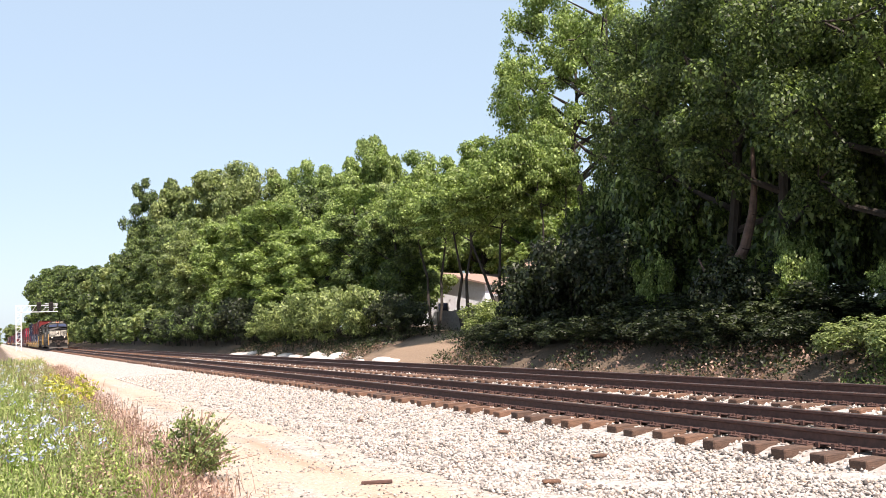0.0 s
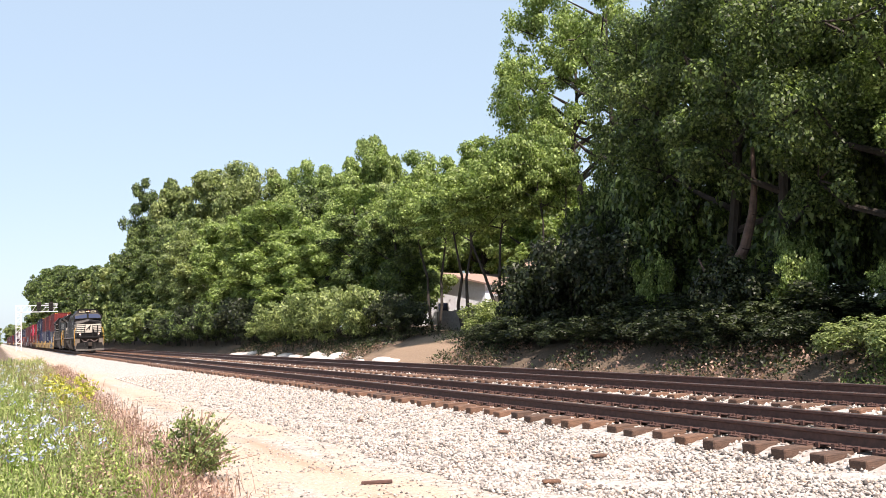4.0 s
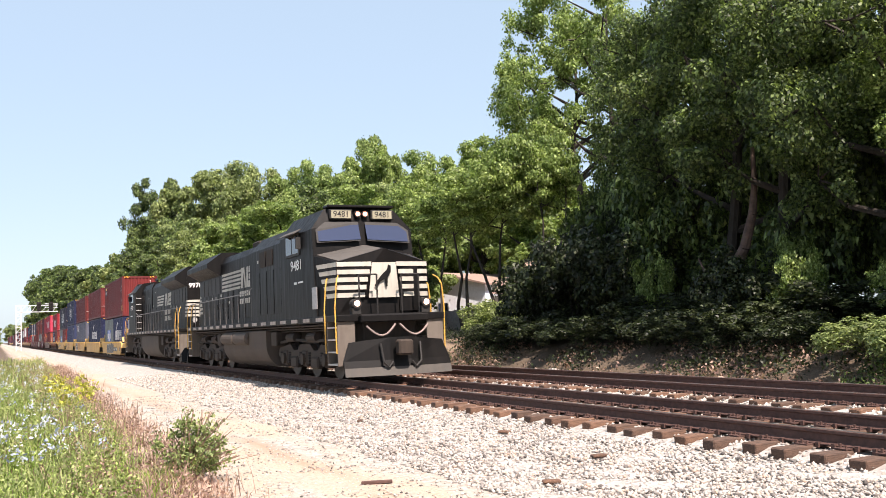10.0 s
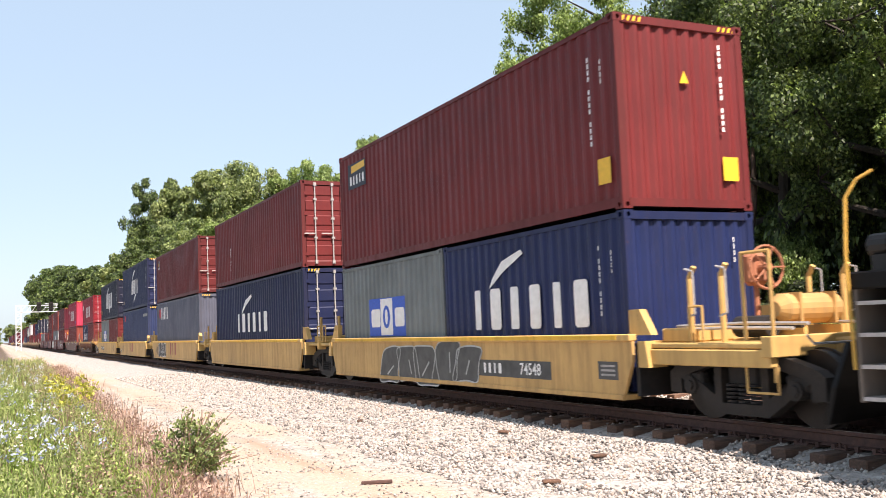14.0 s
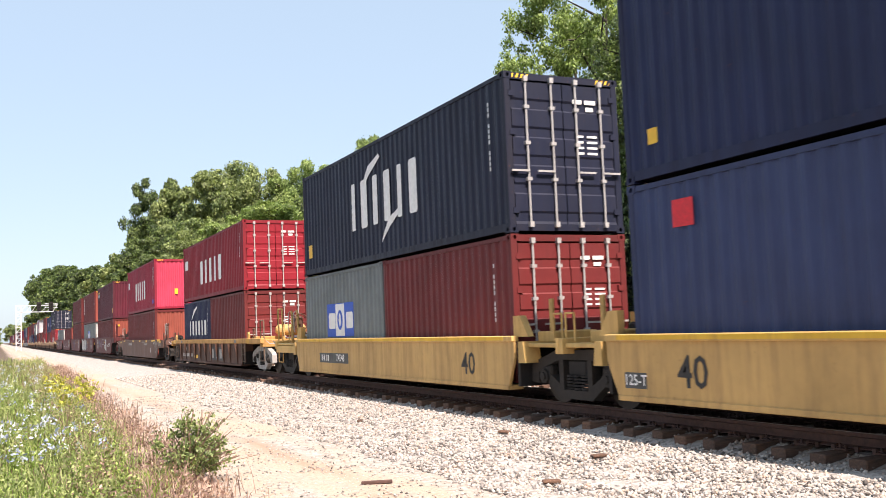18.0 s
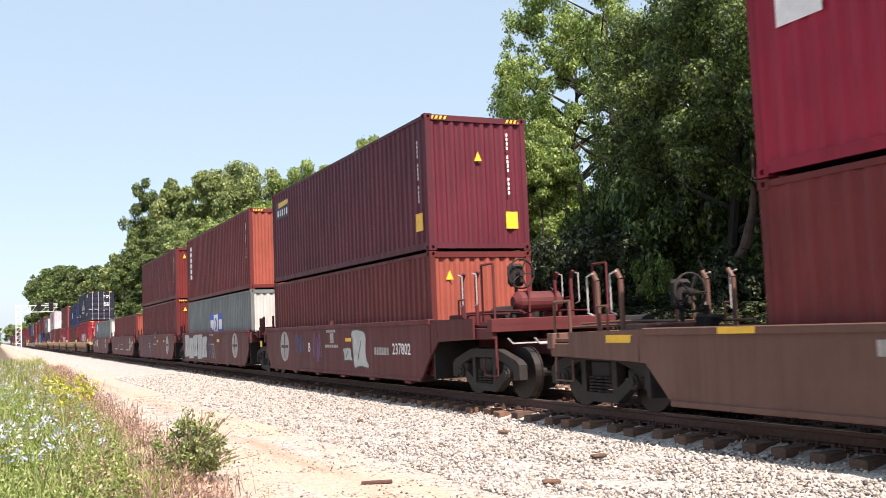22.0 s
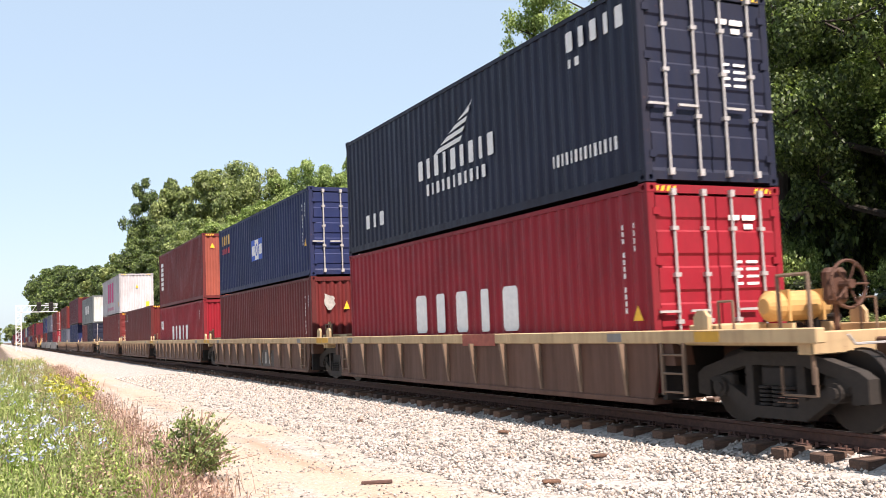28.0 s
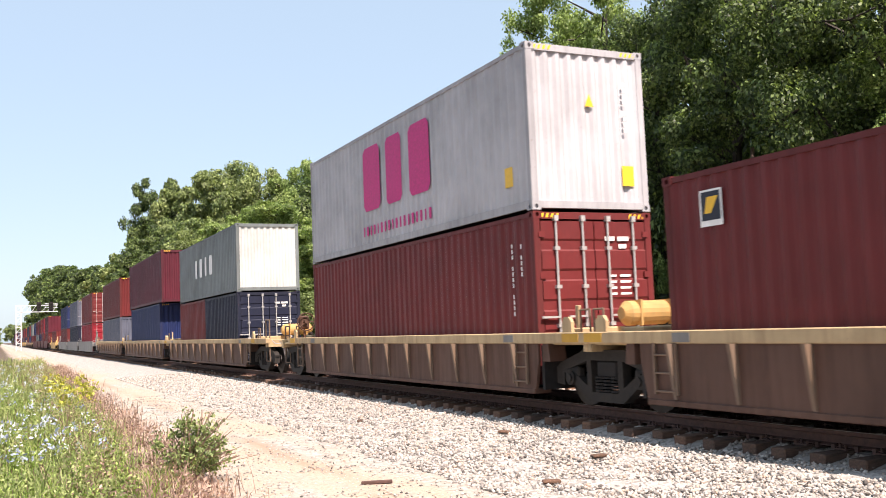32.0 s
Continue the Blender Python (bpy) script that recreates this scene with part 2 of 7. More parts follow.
def build_ground():
    ys = np.concatenate([[-3000, -800, -200, -60, -25, -16], np.arange(-13, -5, 0.5), np.arange(-5, 9, 0.25), np.arange(9, 18, 1), [22, 30, 45, 80, 200, 800, 3000]])
    xs = np.concatenate([[-4500, -2500, -1200, -700, -400, -250, -170], np.arange(-120, -40, 4), np.arange(-40, 12, 0.5), [16, 25, 40, 80, 200, 600, 2500]])
    gx, gy = np.meshgrid(xs, ys)
    gz = ground_height(gx, gy)
    rough = np.random.RandomState(3).normal(0, 0.012, gz.shape)
    rough[(np.abs(gy) > 60) | (np.abs(gx) > 120)] = 0
    gz = gz + rough
    v = np.stack([gx, gy, gz], -1).reshape(-1, 3)
    w = len(xs)
    i = (np.arange(len(ys) - 1)[:, None] * w + np.arange(w - 1)).ravel()
    me = raw_mesh("ground", v, np.stack([i, i + 1, i + w + 1, i + w], 1))
    me.materials.append(GROUND)
    me.shade_smooth()
    tagged(new("ground", me), "pale gravel and sandy dirt beside the railway", "ground", kind="structure")


build_ground()

# ---- tracks ----
RAIL_PROFILE = [(-0.075, -0.172), (0.075, -0.172), (0.075, -0.160), (0.014, -0.140), (0.010, -0.055), (0.036, -0.040), (0.036, -0.008), (0.028, 0.0),
                (-0.028, 0.0), (-0.036, -0.008), (-0.036, -0.040), (-0.010, -0.055), (-0.014, -0.140), (-0.075, -0.160)]
TIE_STEP = 0.553


def build_track(name, y0, label, x_first, count):
    track = tagged(new(name), label, "railway track", "railway tracks", kind="structure")
    track.location = (0, y0, 0)
    for side in (-1, 1):
        s = Shape().prism([(side * 0.753 + a, b) for a, b in RAIL_PROFILE], "x", -2400, 60)
        rail = part("rail", s, RAIL_RUST, track, "rust-brown steel rail")
        part("running_surface", Shape().box(-2400, 60, side * 0.753 - 0.024, side * 0.753 + 0.024, 0.0, 0.003), RAIL_HEAD, rail, "worn bright rail top")
    rng = random.Random(7 if y0 == 0 else 8)
    shapes = []
    for k in range(5):
        c = rng.uniform(0.012, 0.02)
        shapes.append(Shape().soft(-0.115, 0.115, -1.30, 1.30, -0.365, -0.186, c).mesh("tie"))
    plates = Shape()
    rest = Shape()
    x = x_first
    k = 0
    while x > -420:
        if k < count:
            part("tie", shapes[k % 5], TIE, track, at=pose(x + rng.uniform(-0.04, 0.04), rng.uniform(-0.07, 0.05), rng.uniform(-0.012, 0.004), 0, rng.uniform(-1, 1), rng.uniform(-1.5, 1.5)))
        else:
            rest.box(x - 0.115, x + 0.115, -1.3, 1.3, -0.365, -0.186)
        if k < 110:
            for side in (-1, 1):
                y = side * 0.753
                plates.box(x - 0.09, x + 0.09, y - 0.18, y + 0.18, -0.186, -0.170)
                for dy in (-0.11, 0.11):
                    plates.cyl((x - 0.05, y + dy, -0.172), (x - 0.05, y + dy, -0.125), 0.018, 5)
                    plates.cyl((x + 0.05, y + dy * 1.2, -0.172), (x + 0.05, y + dy * 1.2, -0.135), 0.016, 5)
                for dx in (-0.16, 0.16):
                    plates.box(x + dx - 0.025, x + dx + 0.025, y - 0.10, y + 0.10, -0.205, -0.145)
        x -= TIE_STEP
        k += 1
    tagged(part("distant_ties", rest, TIE, track), kind="stuff")
    tagged(part("tie_plates_and_spikes", plates, RAIL_RUST, track), kind="stuff")


build_track("railway_track", 0.0, "near railway track on weathered wooden ties", 9.5, 150)
build_track("railway_track", 4.03, "far railway track on weathered wooden ties", 9.3, 110)


def stones(name, label, count, seed, x_near, x_far, y0, y1, r0, r1, lift=0.0, bias=1.6, mat=None):
    """Loose crushed stones, each an uneven eight-sided lump."""
    rs = np.random.RandomState(seed)
    x = x_near + (x_far - x_near) * rs.rand(count) ** bias
    y = rs.uniform(y0, y1, count)
    r = rs.uniform(r0, r1, count) * (1 + 0.25 * (np.abs(x - x_near) / 20))
    z = ground_height(x, y) + lift + r * rs.uniform(-0.1, 0.55, count)
    base = np.array([(1, 0, 0), (-1, 0, 0), (0, 1, 0), (0, -1, 0), (0, 0, 1), (0, 0, -1)], float)
    tri = np.array([(0, 2, 4), (2, 1, 4), (1, 3, 4), (3, 0, 4), (2, 0, 5), (1, 2, 5), (3, 1, 5), (0, 3, 5)])
    a = rs.uniform(0, 6.28, count)
    v = base[None] * rs.uniform(0.65, 1.3, (count, 6, 1)) + rs.normal(0, 0.22, (count, 6, 3))
    v[:, :, 2] *= 0.75
    ca, sa = np.cos(a)[:, None], np.sin(a)[:, None]
    vx, vy = v[:, :, 0] * ca - v[:, :, 1] * sa, v[:, :, 0] * sa + v[:, :, 1] * ca
    v = np.stack([vx, vy, v[:, :, 2]], -1) * r[:, None, None] + np.stack([x, y, z], -1)[:, None, :]
    f = (tri[None] + 6 * np.arange(count)[:, None, None]).reshape(-1, 3)
    me = raw_mesh(name, v.reshape(-1, 3), f)
    me.materials.append(mat or STONE)
    tagged(new(name, me), label, "ballast stones", kind="stuff")


stones("ballast_stones", "grey-white crushed stone ballast beside the track", 44000, 11, -4, -45, -4.6, -1.28, 0.014, 0.032)
stones("ballast_stones", "crushed stone ballast between the ties", 15000, 12, -3, -60, -1.2, 1.2, 0.02, 0.036, -0.012, 1.6, OILY_STONE)
stones("ballast_stones", "crushed stone ballast between and beyond the tracks", 24000, 13, -3, -70, 1.3, 6.0, 0.022, 0.042)
stones("loose_gravel", "small loose gravel on the dirt track", 9000, 14, -4, -30, -7.6, -4.4, 0.008, 0.02)


# ---- trees ----
def unit_rows(a):
    return a / np.maximum(np.linalg.norm(a, axis=1, keepdims=True), 1e-6)


def leaf_mesh(name, centres, spread, per, size, rs, droop=0.0):
    """Many small pointed leaves gathered round the centres."""
    n = len(centres) * per
    off = unit_rows(rs.normal(size=(n, 3))) * (rs.rand(n, 1) ** 0.45)
    c = np.repeat(centres, per, 0) + off * np.repeat(spread, per, 0)[:, None] * np.array([1, 1, 0.75])
    d = unit_rows(off * 0.6 + rs.normal(size=(n, 3)) * 0.8 + np.array([0, 0, -droop]))
    up = unit_rows(rs.normal(size=(n, 3)) * 0.7 + np.array([0, 0, 0.9]) + off * 0.5)
    side = unit_rows(np.cross(d, up))
    ln = size * rs.uniform(0.65, 1.35, (n, 1))
    tip = np.cross(side, d) * ln * -0.12
    v = np.stack([c - d * ln * 0.5, c + side * ln * 0.3, c + d * ln * 0.55 + tip, c - side * ln * 0.3], 1).reshape(-1, 3)
    return raw_mesh(name, v, np.arange(n * 4).reshape(-1, 4))


def crown_mesh(centres, radii, per, size, rs, corners=4, flat=0.75, loose=0.4):
    """Leaves over the outside of many clumps, facing outwards and up, so that each clump has a lit and a shaded side."""
    share = np.maximum(4, (per * (radii / radii.mean()) ** 1.6)).astype(int)
    n = int(share.sum())
    off = unit_rows(rs.normal(size=(n, 3)) + np.array([0, 0, 0.3]))
    deep = rs.rand(n, 1) ** 0.3
    rad = np.repeat(radii, share)[:, None]
    c = np.repeat(centres, share, 0) + off * deep * rad * np.array([1, 1, flat])
    c += rs.normal(0, 0.09, (n, 3)) * rad
    facing = unit_rows(off * 0.95 + rs.normal(size=(n, 3)) * loose + np.array([0, 0, 0.35]))
    d = unit_rows(np.cross(facing, rs.normal(size=(n, 3))) + np.array([0, 0, -0.2]))
    side = unit_rows(np.cross(d, facing))
    ln = size * rs.uniform(0.55, 1.45, (n, 1))
    if corners == 3:
        v = np.stack([c - d * ln * 0.5 - side * ln * 0.42, c - d * ln * 0.5 + side * ln * 0.42, c + d * ln * 0.62], 1)
    else:
        tip = facing * ln * -0.14
        v = np.stack([c - d * ln * 0.5, c + side * ln * 0.36, c + d * ln * 0.55 + tip, c - side * ln * 0.36], 1)
    return raw_mesh("crown", v.reshape(-1, 3), np.arange(n * corners).reshape(-1, corners))


def tree_meshes(seed, h, r, bare, lobes, clumps, per, leaf, slim=1.0, stems=1, corners=4, flat=0.75, lobe=(0.34, 0.5), clump=(0.28, 0.5), spread=1.1):
    """Trunk with limbs, and the leaves of a crown made of several swelling lobes, each covered with clumps."""
    rs = np.random.RandomState(seed)
    wood = Shape()
    base_r = 0.021 * h * slim
    paths = []
    for j in range(stems):
        path = [(rs.normal(0, 0.02 * h) * (stems > 1), rs.normal(0, 0.02 * h) * (stems > 1), -0.4)]
        tilt = rs.normal(0, 0.16 * r if stems == 1 else 0.36 * r, 2)
        for k in range(1, 6):
            path.append((path[0][0] + tilt[0] * k / 5 + rs.normal(0, 0.012 * h), path[0][1] + tilt[1] * k / 5 + rs.normal(0, 0.012 * h), 0.85 * h * k / 5))
        br = base_r / stems ** 0.5
        for k in range(5):
            wood.cyl(path[k], path[k + 1], br * (1 - 0.17 * k), 8, br * (1 - 0.17 * (k + 1)))
        paths.append(path)
    zc, rz = h * (1 + bare) / 2, h * (1 - bare) / 2
    centres, radii = [], []

    def limb(q, thick, j):
        path = paths[j % stems]
        zt = max(bare * h * 0.8, q[2] - 0.6 * math.hypot(q[0], q[1]))
        g = min(4.99, max(0.5, zt / (0.85 * h) * 5))
        k = int(g)
        root = np.array(path[k]) * (1 - g + k) + np.array(path[k + 1]) * (g - k)
        mid = (root + q) / 2 + np.array([0, 0, -0.04 * r]) + rs.normal(0, 0.05 * r, 3)
        lr = base_r * thick * (1.1 - 0.7 * zt / h) / stems ** 0.4
        wood.cyl(root, mid, lr, 6, lr * 0.65)
        wood.cyl(mid, q, lr * 0.65, 5, lr * 0.2)
        return mid

    for j in range(lobes):
        # lobes spread evenly over a rounded crown
        f = (j + 0.5) / lobes
        a = j * 2.4 + rs.uniform(-0.4, 0.4)
        uz = -0.8 + 1.72 * f
        wide = math.sqrt(max(0.0, 1 - uz * uz)) * spread
        lr = r * rs.uniform(*lobe)
        push = rs.uniform(0.82, 1.12)
        out = max(0.0, r - lr * 0.8) * wide * push
        mid = np.array([math.cos(a) * out, math.sin(a) * out, zc + uz * max(0.1, rz - lr * 0.9) * (push if uz > 0 else 1)])
        limb(mid, 0.5, j)
        for k in range(clumps):
            u = unit_rows(rs.normal(size=(1, 3)) + np.array([math.cos(a) * 0.25, math.sin(a) * 0.25, 0.22]))[0]
            q = mid + u * lr * rs.uniform(0.65, 1.08) * np.array([1, 1, 0.85])
            cr = lr * rs.uniform(*clump)
            q[2] = min(q[2], h - cr * flat * 0.8)
            centres.append(q)
            radii.append(cr)
            if k % 4 == 0:
                wood.cyl(mid, q, base_r * 0.14, 4, base_r * 0.04)
        # the shaded inside of the lobe, and sprigs that break its outline
        for k in range(2):
            centres.append(mid + rs.normal(0, 0.2, 3) * lr)
            radii.append(lr * 0.45)
        for k in range(clumps // 2):
            i = len(centres) - 1 - rs.randint(clumps)
            centres.append(centres[i] + unit_rows(rs.normal(size=(1, 3)) + np.array([0, 0, 0.25]))[0] * radii[i] * rs.uniform(0.85, 1.3))
            radii.append(radii[i] * rs.uniform(0.25, 0.45))
    return wood.mesh("trunk"), crown_mesh(np.array(centres), np.array(radii), per, leaf, rs, corners, flat)


# each kind: nominal height and crown radius, and its shapes
KINDS = {
    "tall": (16, 4.6, [tree_meshes(21 + k, 16, 4.6, b, 13, 10, 170, 0.14, 1.0, 1, 4, 0.75, (0.28, 0.46)) for k, b in enumerate((0.10, 0.16, 0.06, 0.13))]),
    "airy": (16, 4.6, [tree_meshes(61 + k, 16, 4.6, 0.36, 14, 10, 130, 0.14, 0.9, 1, 4, 0.7, (0.26, 0.42), (0.26, 0.44)) for k in range(3)]),
    "mid": (15, 4.0, [tree_meshes(31 + k, 15, 4.0, b, 14, 11, 165, 0.205, 1.0, 1, 3, 0.75, (0.34, 0.54)) for k, b in enumerate((0.03, 0.08, 0.0, 0.12))]),
    "far": (13, 4.0, [tree_meshes(131 + k, 13, 4.0, 0.0, 12, 10, 75, 0.34, 1.0, 1, 3, 0.75, (0.36, 0.56)) for k in range(3)]),
    "slender": (8, 2.3, [tree_meshes(41 + k, 8, 2.3, 0.52, 12, 8, 105, 0.125, 0.8, 2, 4, 0.36, (0.34, 0.5), (0.4, 0.66)) for k in range(3)]),
    "shrub": (3.4, 1.9, [tree_meshes(51 + k, 3.4, 1.9, 0.0, 9, 8, 62, 0.125, 0.5, 3, 3, 0.8, (0.36, 0.56), (0.3, 0.55)) for k in range(4)]),
    "far_shrub": (3.4, 1.9, [tree_meshes(151 + k, 3.4, 1.9, 0.0, 6, 7, 30, 0.26, 0.5, 1, 3, 0.8, (0.36, 0.56), (0.3, 0.55)) for k in range(2)]),
}
plant_rng = random.Random(5)


def plant(kind, x, y, top, r, leaves, label, name="tree", category="tree", group="trees along the railway"):
    """A tree whose crown reaches the height top over the rails and the radius r."""
    h0, r0, shapes = KINDS[kind]
    wood, crown = shapes[plant_rng.randrange(len(shapes))]
    t = tagged(new(name), label, category, group)
    z = float(ground_height(x, y))
    t.matrix_basis = pose(x, y, z, 0, 0, plant_rng.uniform(0, 360))
    t.scale = (r / r0, r / r0, (top - z) / h0)
    part("trunk", wood, BARK, t)
    part("crown", crown, leaves, t)
    return t


def bush(x, y, top, r, leaves, label):
    plant("shrub" if x > -110 else "far_shrub", x, y, top, r, leaves, label, "bush", "bush", "bushes on the bank")


# the tall tree at the end of the row, lit on its far side, with sky between its boughs
for x, y, top, r in ((-45.2, 21.0, 20.4, 4.6), (-40.2, 19.2, 20.6, 4.4)):
    plant("airy", x, y, top, r, LEAF_FRESH, "tall broadleaf tree with a light green crown and gaps of sky")
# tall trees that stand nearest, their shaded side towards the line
# LEAF_DARK puts that shade into the leaf colour; LEAF_FRESH stands for sunlit crowns
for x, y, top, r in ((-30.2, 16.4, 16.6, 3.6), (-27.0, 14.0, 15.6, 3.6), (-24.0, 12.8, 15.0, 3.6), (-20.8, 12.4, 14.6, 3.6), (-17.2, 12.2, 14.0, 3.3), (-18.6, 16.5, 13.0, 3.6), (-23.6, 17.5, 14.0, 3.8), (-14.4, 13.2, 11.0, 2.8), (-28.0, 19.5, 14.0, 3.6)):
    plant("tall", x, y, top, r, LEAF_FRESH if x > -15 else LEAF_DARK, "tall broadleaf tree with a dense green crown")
# the trees at x > 0 are added out of view to cast shade
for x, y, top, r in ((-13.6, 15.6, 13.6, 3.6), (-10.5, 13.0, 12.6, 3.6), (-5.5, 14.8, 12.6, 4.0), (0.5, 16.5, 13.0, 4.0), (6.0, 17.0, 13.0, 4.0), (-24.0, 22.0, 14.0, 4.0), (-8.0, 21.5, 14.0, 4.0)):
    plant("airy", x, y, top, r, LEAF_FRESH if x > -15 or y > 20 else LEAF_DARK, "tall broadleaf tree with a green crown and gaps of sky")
# the slender trees in front of the house
for x, y, top, r in ((-42.4, 12.0, 9.2, 2.5), (-38.7, 12.0, 9.4, 2.5), (-48.8, 13.2, 10.0, 2.5), (-36.2, 13.0, 10.4, 1.9)):
    plant("slender", x, y, top, r, LEAF_FRESH, "slender young tree with layered light green leaves on forked stems")
# the wood further along the line: (x, y, top, radius, leaves)
F, O, D = "fresh", "olive", "dark"
LEAVES = {F: LEAF_FRESH, O: LEAF_OLIVE, D: LEAF_DARK}
WOOD = ((-197, 20, 35.8, 6, D), (-184, 22, 32.6, 6.5, D), (-157, 20, 30.5, 6, O), (-140, 22, 28.6, 5.8, O), (-123.6, 22, 25.1, 5, O), (-117, 26, 24.8, 4.5, F), (-104.5, 26, 22.9, 4.1, F), (-96, 23, 18.4, 4.8, D),
        (-84.8, 24, 21.7, 3, F), (-82, 22, 18.9, 3.5, F), (-70, 17, 12.8, 3.6, F), (-64.5, 18.5, 13, 3.2, O), (-86.7, 31, 20, 3.9, F), (-75.4, 31, 19.4, 4.5, F), (-66, 31, 16.4, 4.1, F), (-89, 18, 14.6, 4, D),
        (-95.4, 13, 14.9, 4.3, F), (-78.6, 12.6, 13, 4.2, F), (-87, 11.6, 12.2, 3.8, F), (-66.2, 12.6, 9.6, 2.9, F), (-114.8, 12, 16, 4.4, O), (-104, 12.2, 14.6, 4.2, O), (-128, 13.5, 18.4, 4.4, D), (-146.8, 12.5, 19, 5, D), (-136, 11.2, 14, 4, D),
        (-72, 11.6, 9, 3, F), (-60.2, 13.6, 10.2, 2.8, D), (-55.6, 14.4, 11, 2.6, F), (-52.6, 12.8, 9, 2.2, D))
for x, y, top, r, tint in WOOD:
    plant("mid", x, y, top, r, LEAVES[tint], {F: "light green leafy tree in the wood along the railway", O: "olive-green leafy tree in the wood along the railway", D: "dark green leafy tree in the wood along the railway"}[tint])
for x, y, top, r, tint in ((-163, 11.4, 15.5, 4.6, D), (-176, 12, 17.0, 5.0, O), (-192, 11.5, 18.2, 5.2, D), (-212, 11.5, 17.5, 5.4, O), (-237, 12, 19.0, 6.0, D), (-268, 11.8, 21.5, 6.4, D), (-298, 12, 24.0, 7.2, D), (-326, 12, 26.2, 8.4, D),
                           (-372, 12, 29.5, 9.2, D), (-420, 12, 33.0, 10.0, D), (-472, 12.5, 36.0, 11.0, D)):
    plant("far", x, y, top, r, LEAVES[tint], "distant dark green tree beside the railway" if tint == D else "distant olive-green tree beside the railway")
for x, y, top in ((-900, 10, 19), (-920, 17, 20), (-880, 24, 20), (-940, 30, 22), (-960, 3, 19), (-240, -11.5, 6.5), (-262, -12.5, 7.5), (-290, -13, 8)):
    plant("far", x, y, top, top * 0.42, LEAF_OLIVE, "distant green tree beyond the end of the line")
# trees behind the house
for x, y, top, r in ((-88, 36, 15, 5.5), (-78, 37, 14, 5.2), (-69, 38, 14, 5.2), (-60, 37, 10, 4.4), (-51, 36, 8, 4.0), (-42, 32, 7.5, 4)):
    plant("far", x, y, top, r, LEAF_OLIVE, "leafy green tree behind the white house")
# bushes at the foot of the trees
for x, y, top, r in ((-68.4, 9.0, 2.9, 1.8), (-65.2, 9.3, 3.9, 2.2), (-61.2, 9.2, 4.2, 2.2), (-57.4, 9.2, 4.3, 2.2), (-53.8, 9.4, 4.2, 1.9), (-50.6, 9.6, 4.1, 1.7)):
    bush(x, y, top, r, LEAF_OLIVE, "sunlit yellow-green bush on the railway bank")
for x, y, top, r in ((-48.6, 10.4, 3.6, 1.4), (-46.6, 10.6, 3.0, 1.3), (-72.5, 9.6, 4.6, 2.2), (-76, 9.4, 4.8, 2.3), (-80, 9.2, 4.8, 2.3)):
    bush(x, y, top, r, LEAF_SHADED, "dark green bush on the railway bank")
# patches of sun among the trees, put into the lighter leaf colour
for x, y, top, r in ((-19.0, 10.6, 3.3, 0.8), (-26.0, 11.0, 3.7, 0.8), (-20.6, 11.8, 4.0, 0.7), (-15.8, 10.8, 2.8, 0.9)):
    bush(x, y, top, r, LEAF_FRESH, "bush in light leaves that stand for sun among the tall trees")
bush(-37.6, 10.9, 2.6, 1.3, LEAF_OLIVE, "sunlit yellow-green bush on the railway bank")
bush(-36.6, 10.2, 1.7, 1.1, LEAF_OLIVE, "sunlit yellow-green bush on the railway bank")
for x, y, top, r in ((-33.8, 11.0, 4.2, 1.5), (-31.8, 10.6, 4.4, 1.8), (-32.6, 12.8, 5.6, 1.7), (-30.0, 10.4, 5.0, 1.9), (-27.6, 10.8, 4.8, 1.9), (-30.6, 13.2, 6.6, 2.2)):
    bush(x, y, top, r, LEAF_SHADED, "dense dark bush in the shade of the trees")
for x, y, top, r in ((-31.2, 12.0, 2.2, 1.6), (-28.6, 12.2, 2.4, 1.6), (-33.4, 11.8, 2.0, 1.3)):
    bush(x, y, top, r, LEAF_SHADED, "low dark bush in the shade of the trees")
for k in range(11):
    bush(-26.0 + 2.3 * k + plant_rng.uniform(-0.7, 0.7), plant_rng.uniform(10.0, 12.0), plant_rng.uniform(1.8, 3.6), plant_rng.uniform(1.3, 2.1), LEAF_SHADED, "dense dark bush in the shade of the trees")
# the thicket's darker leaves carry the shade under the trees
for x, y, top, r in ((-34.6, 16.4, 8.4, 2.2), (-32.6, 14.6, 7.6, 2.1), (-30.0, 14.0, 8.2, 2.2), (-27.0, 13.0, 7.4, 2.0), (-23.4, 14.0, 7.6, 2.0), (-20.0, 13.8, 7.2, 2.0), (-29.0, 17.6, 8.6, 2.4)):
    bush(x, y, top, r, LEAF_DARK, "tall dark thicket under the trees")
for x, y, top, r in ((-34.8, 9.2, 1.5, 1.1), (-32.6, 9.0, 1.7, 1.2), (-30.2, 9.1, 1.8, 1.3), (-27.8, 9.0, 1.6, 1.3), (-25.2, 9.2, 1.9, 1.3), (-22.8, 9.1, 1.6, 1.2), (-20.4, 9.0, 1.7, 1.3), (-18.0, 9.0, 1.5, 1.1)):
    bush(x, y, top, r, LEAF_SHADED, "low dark undergrowth at the foot of the bank")
# every third bush takes the lighter leaves in place of sunlit patches
for k in range(12):
    bush(-31 + 2.6 * k, plant_rng.uniform(14.5, 17), plant_rng.uniform(4.4, 6.6), plant_rng.uniform(1.8, 2.5), LEAF_FRESH if k % 3 == 0 else LEAF_DARK, "dense leafy bush behind the tall trees")
for k in range(7):
    bush(-30 + 4.6 * k, plant_rng.uniform(19, 23), plant_rng.uniform(6.0, 9.0), plant_rng.uniform(2.6, 3.4), LEAF_FRESH, "sunlit leafy bush beyond the tall trees")
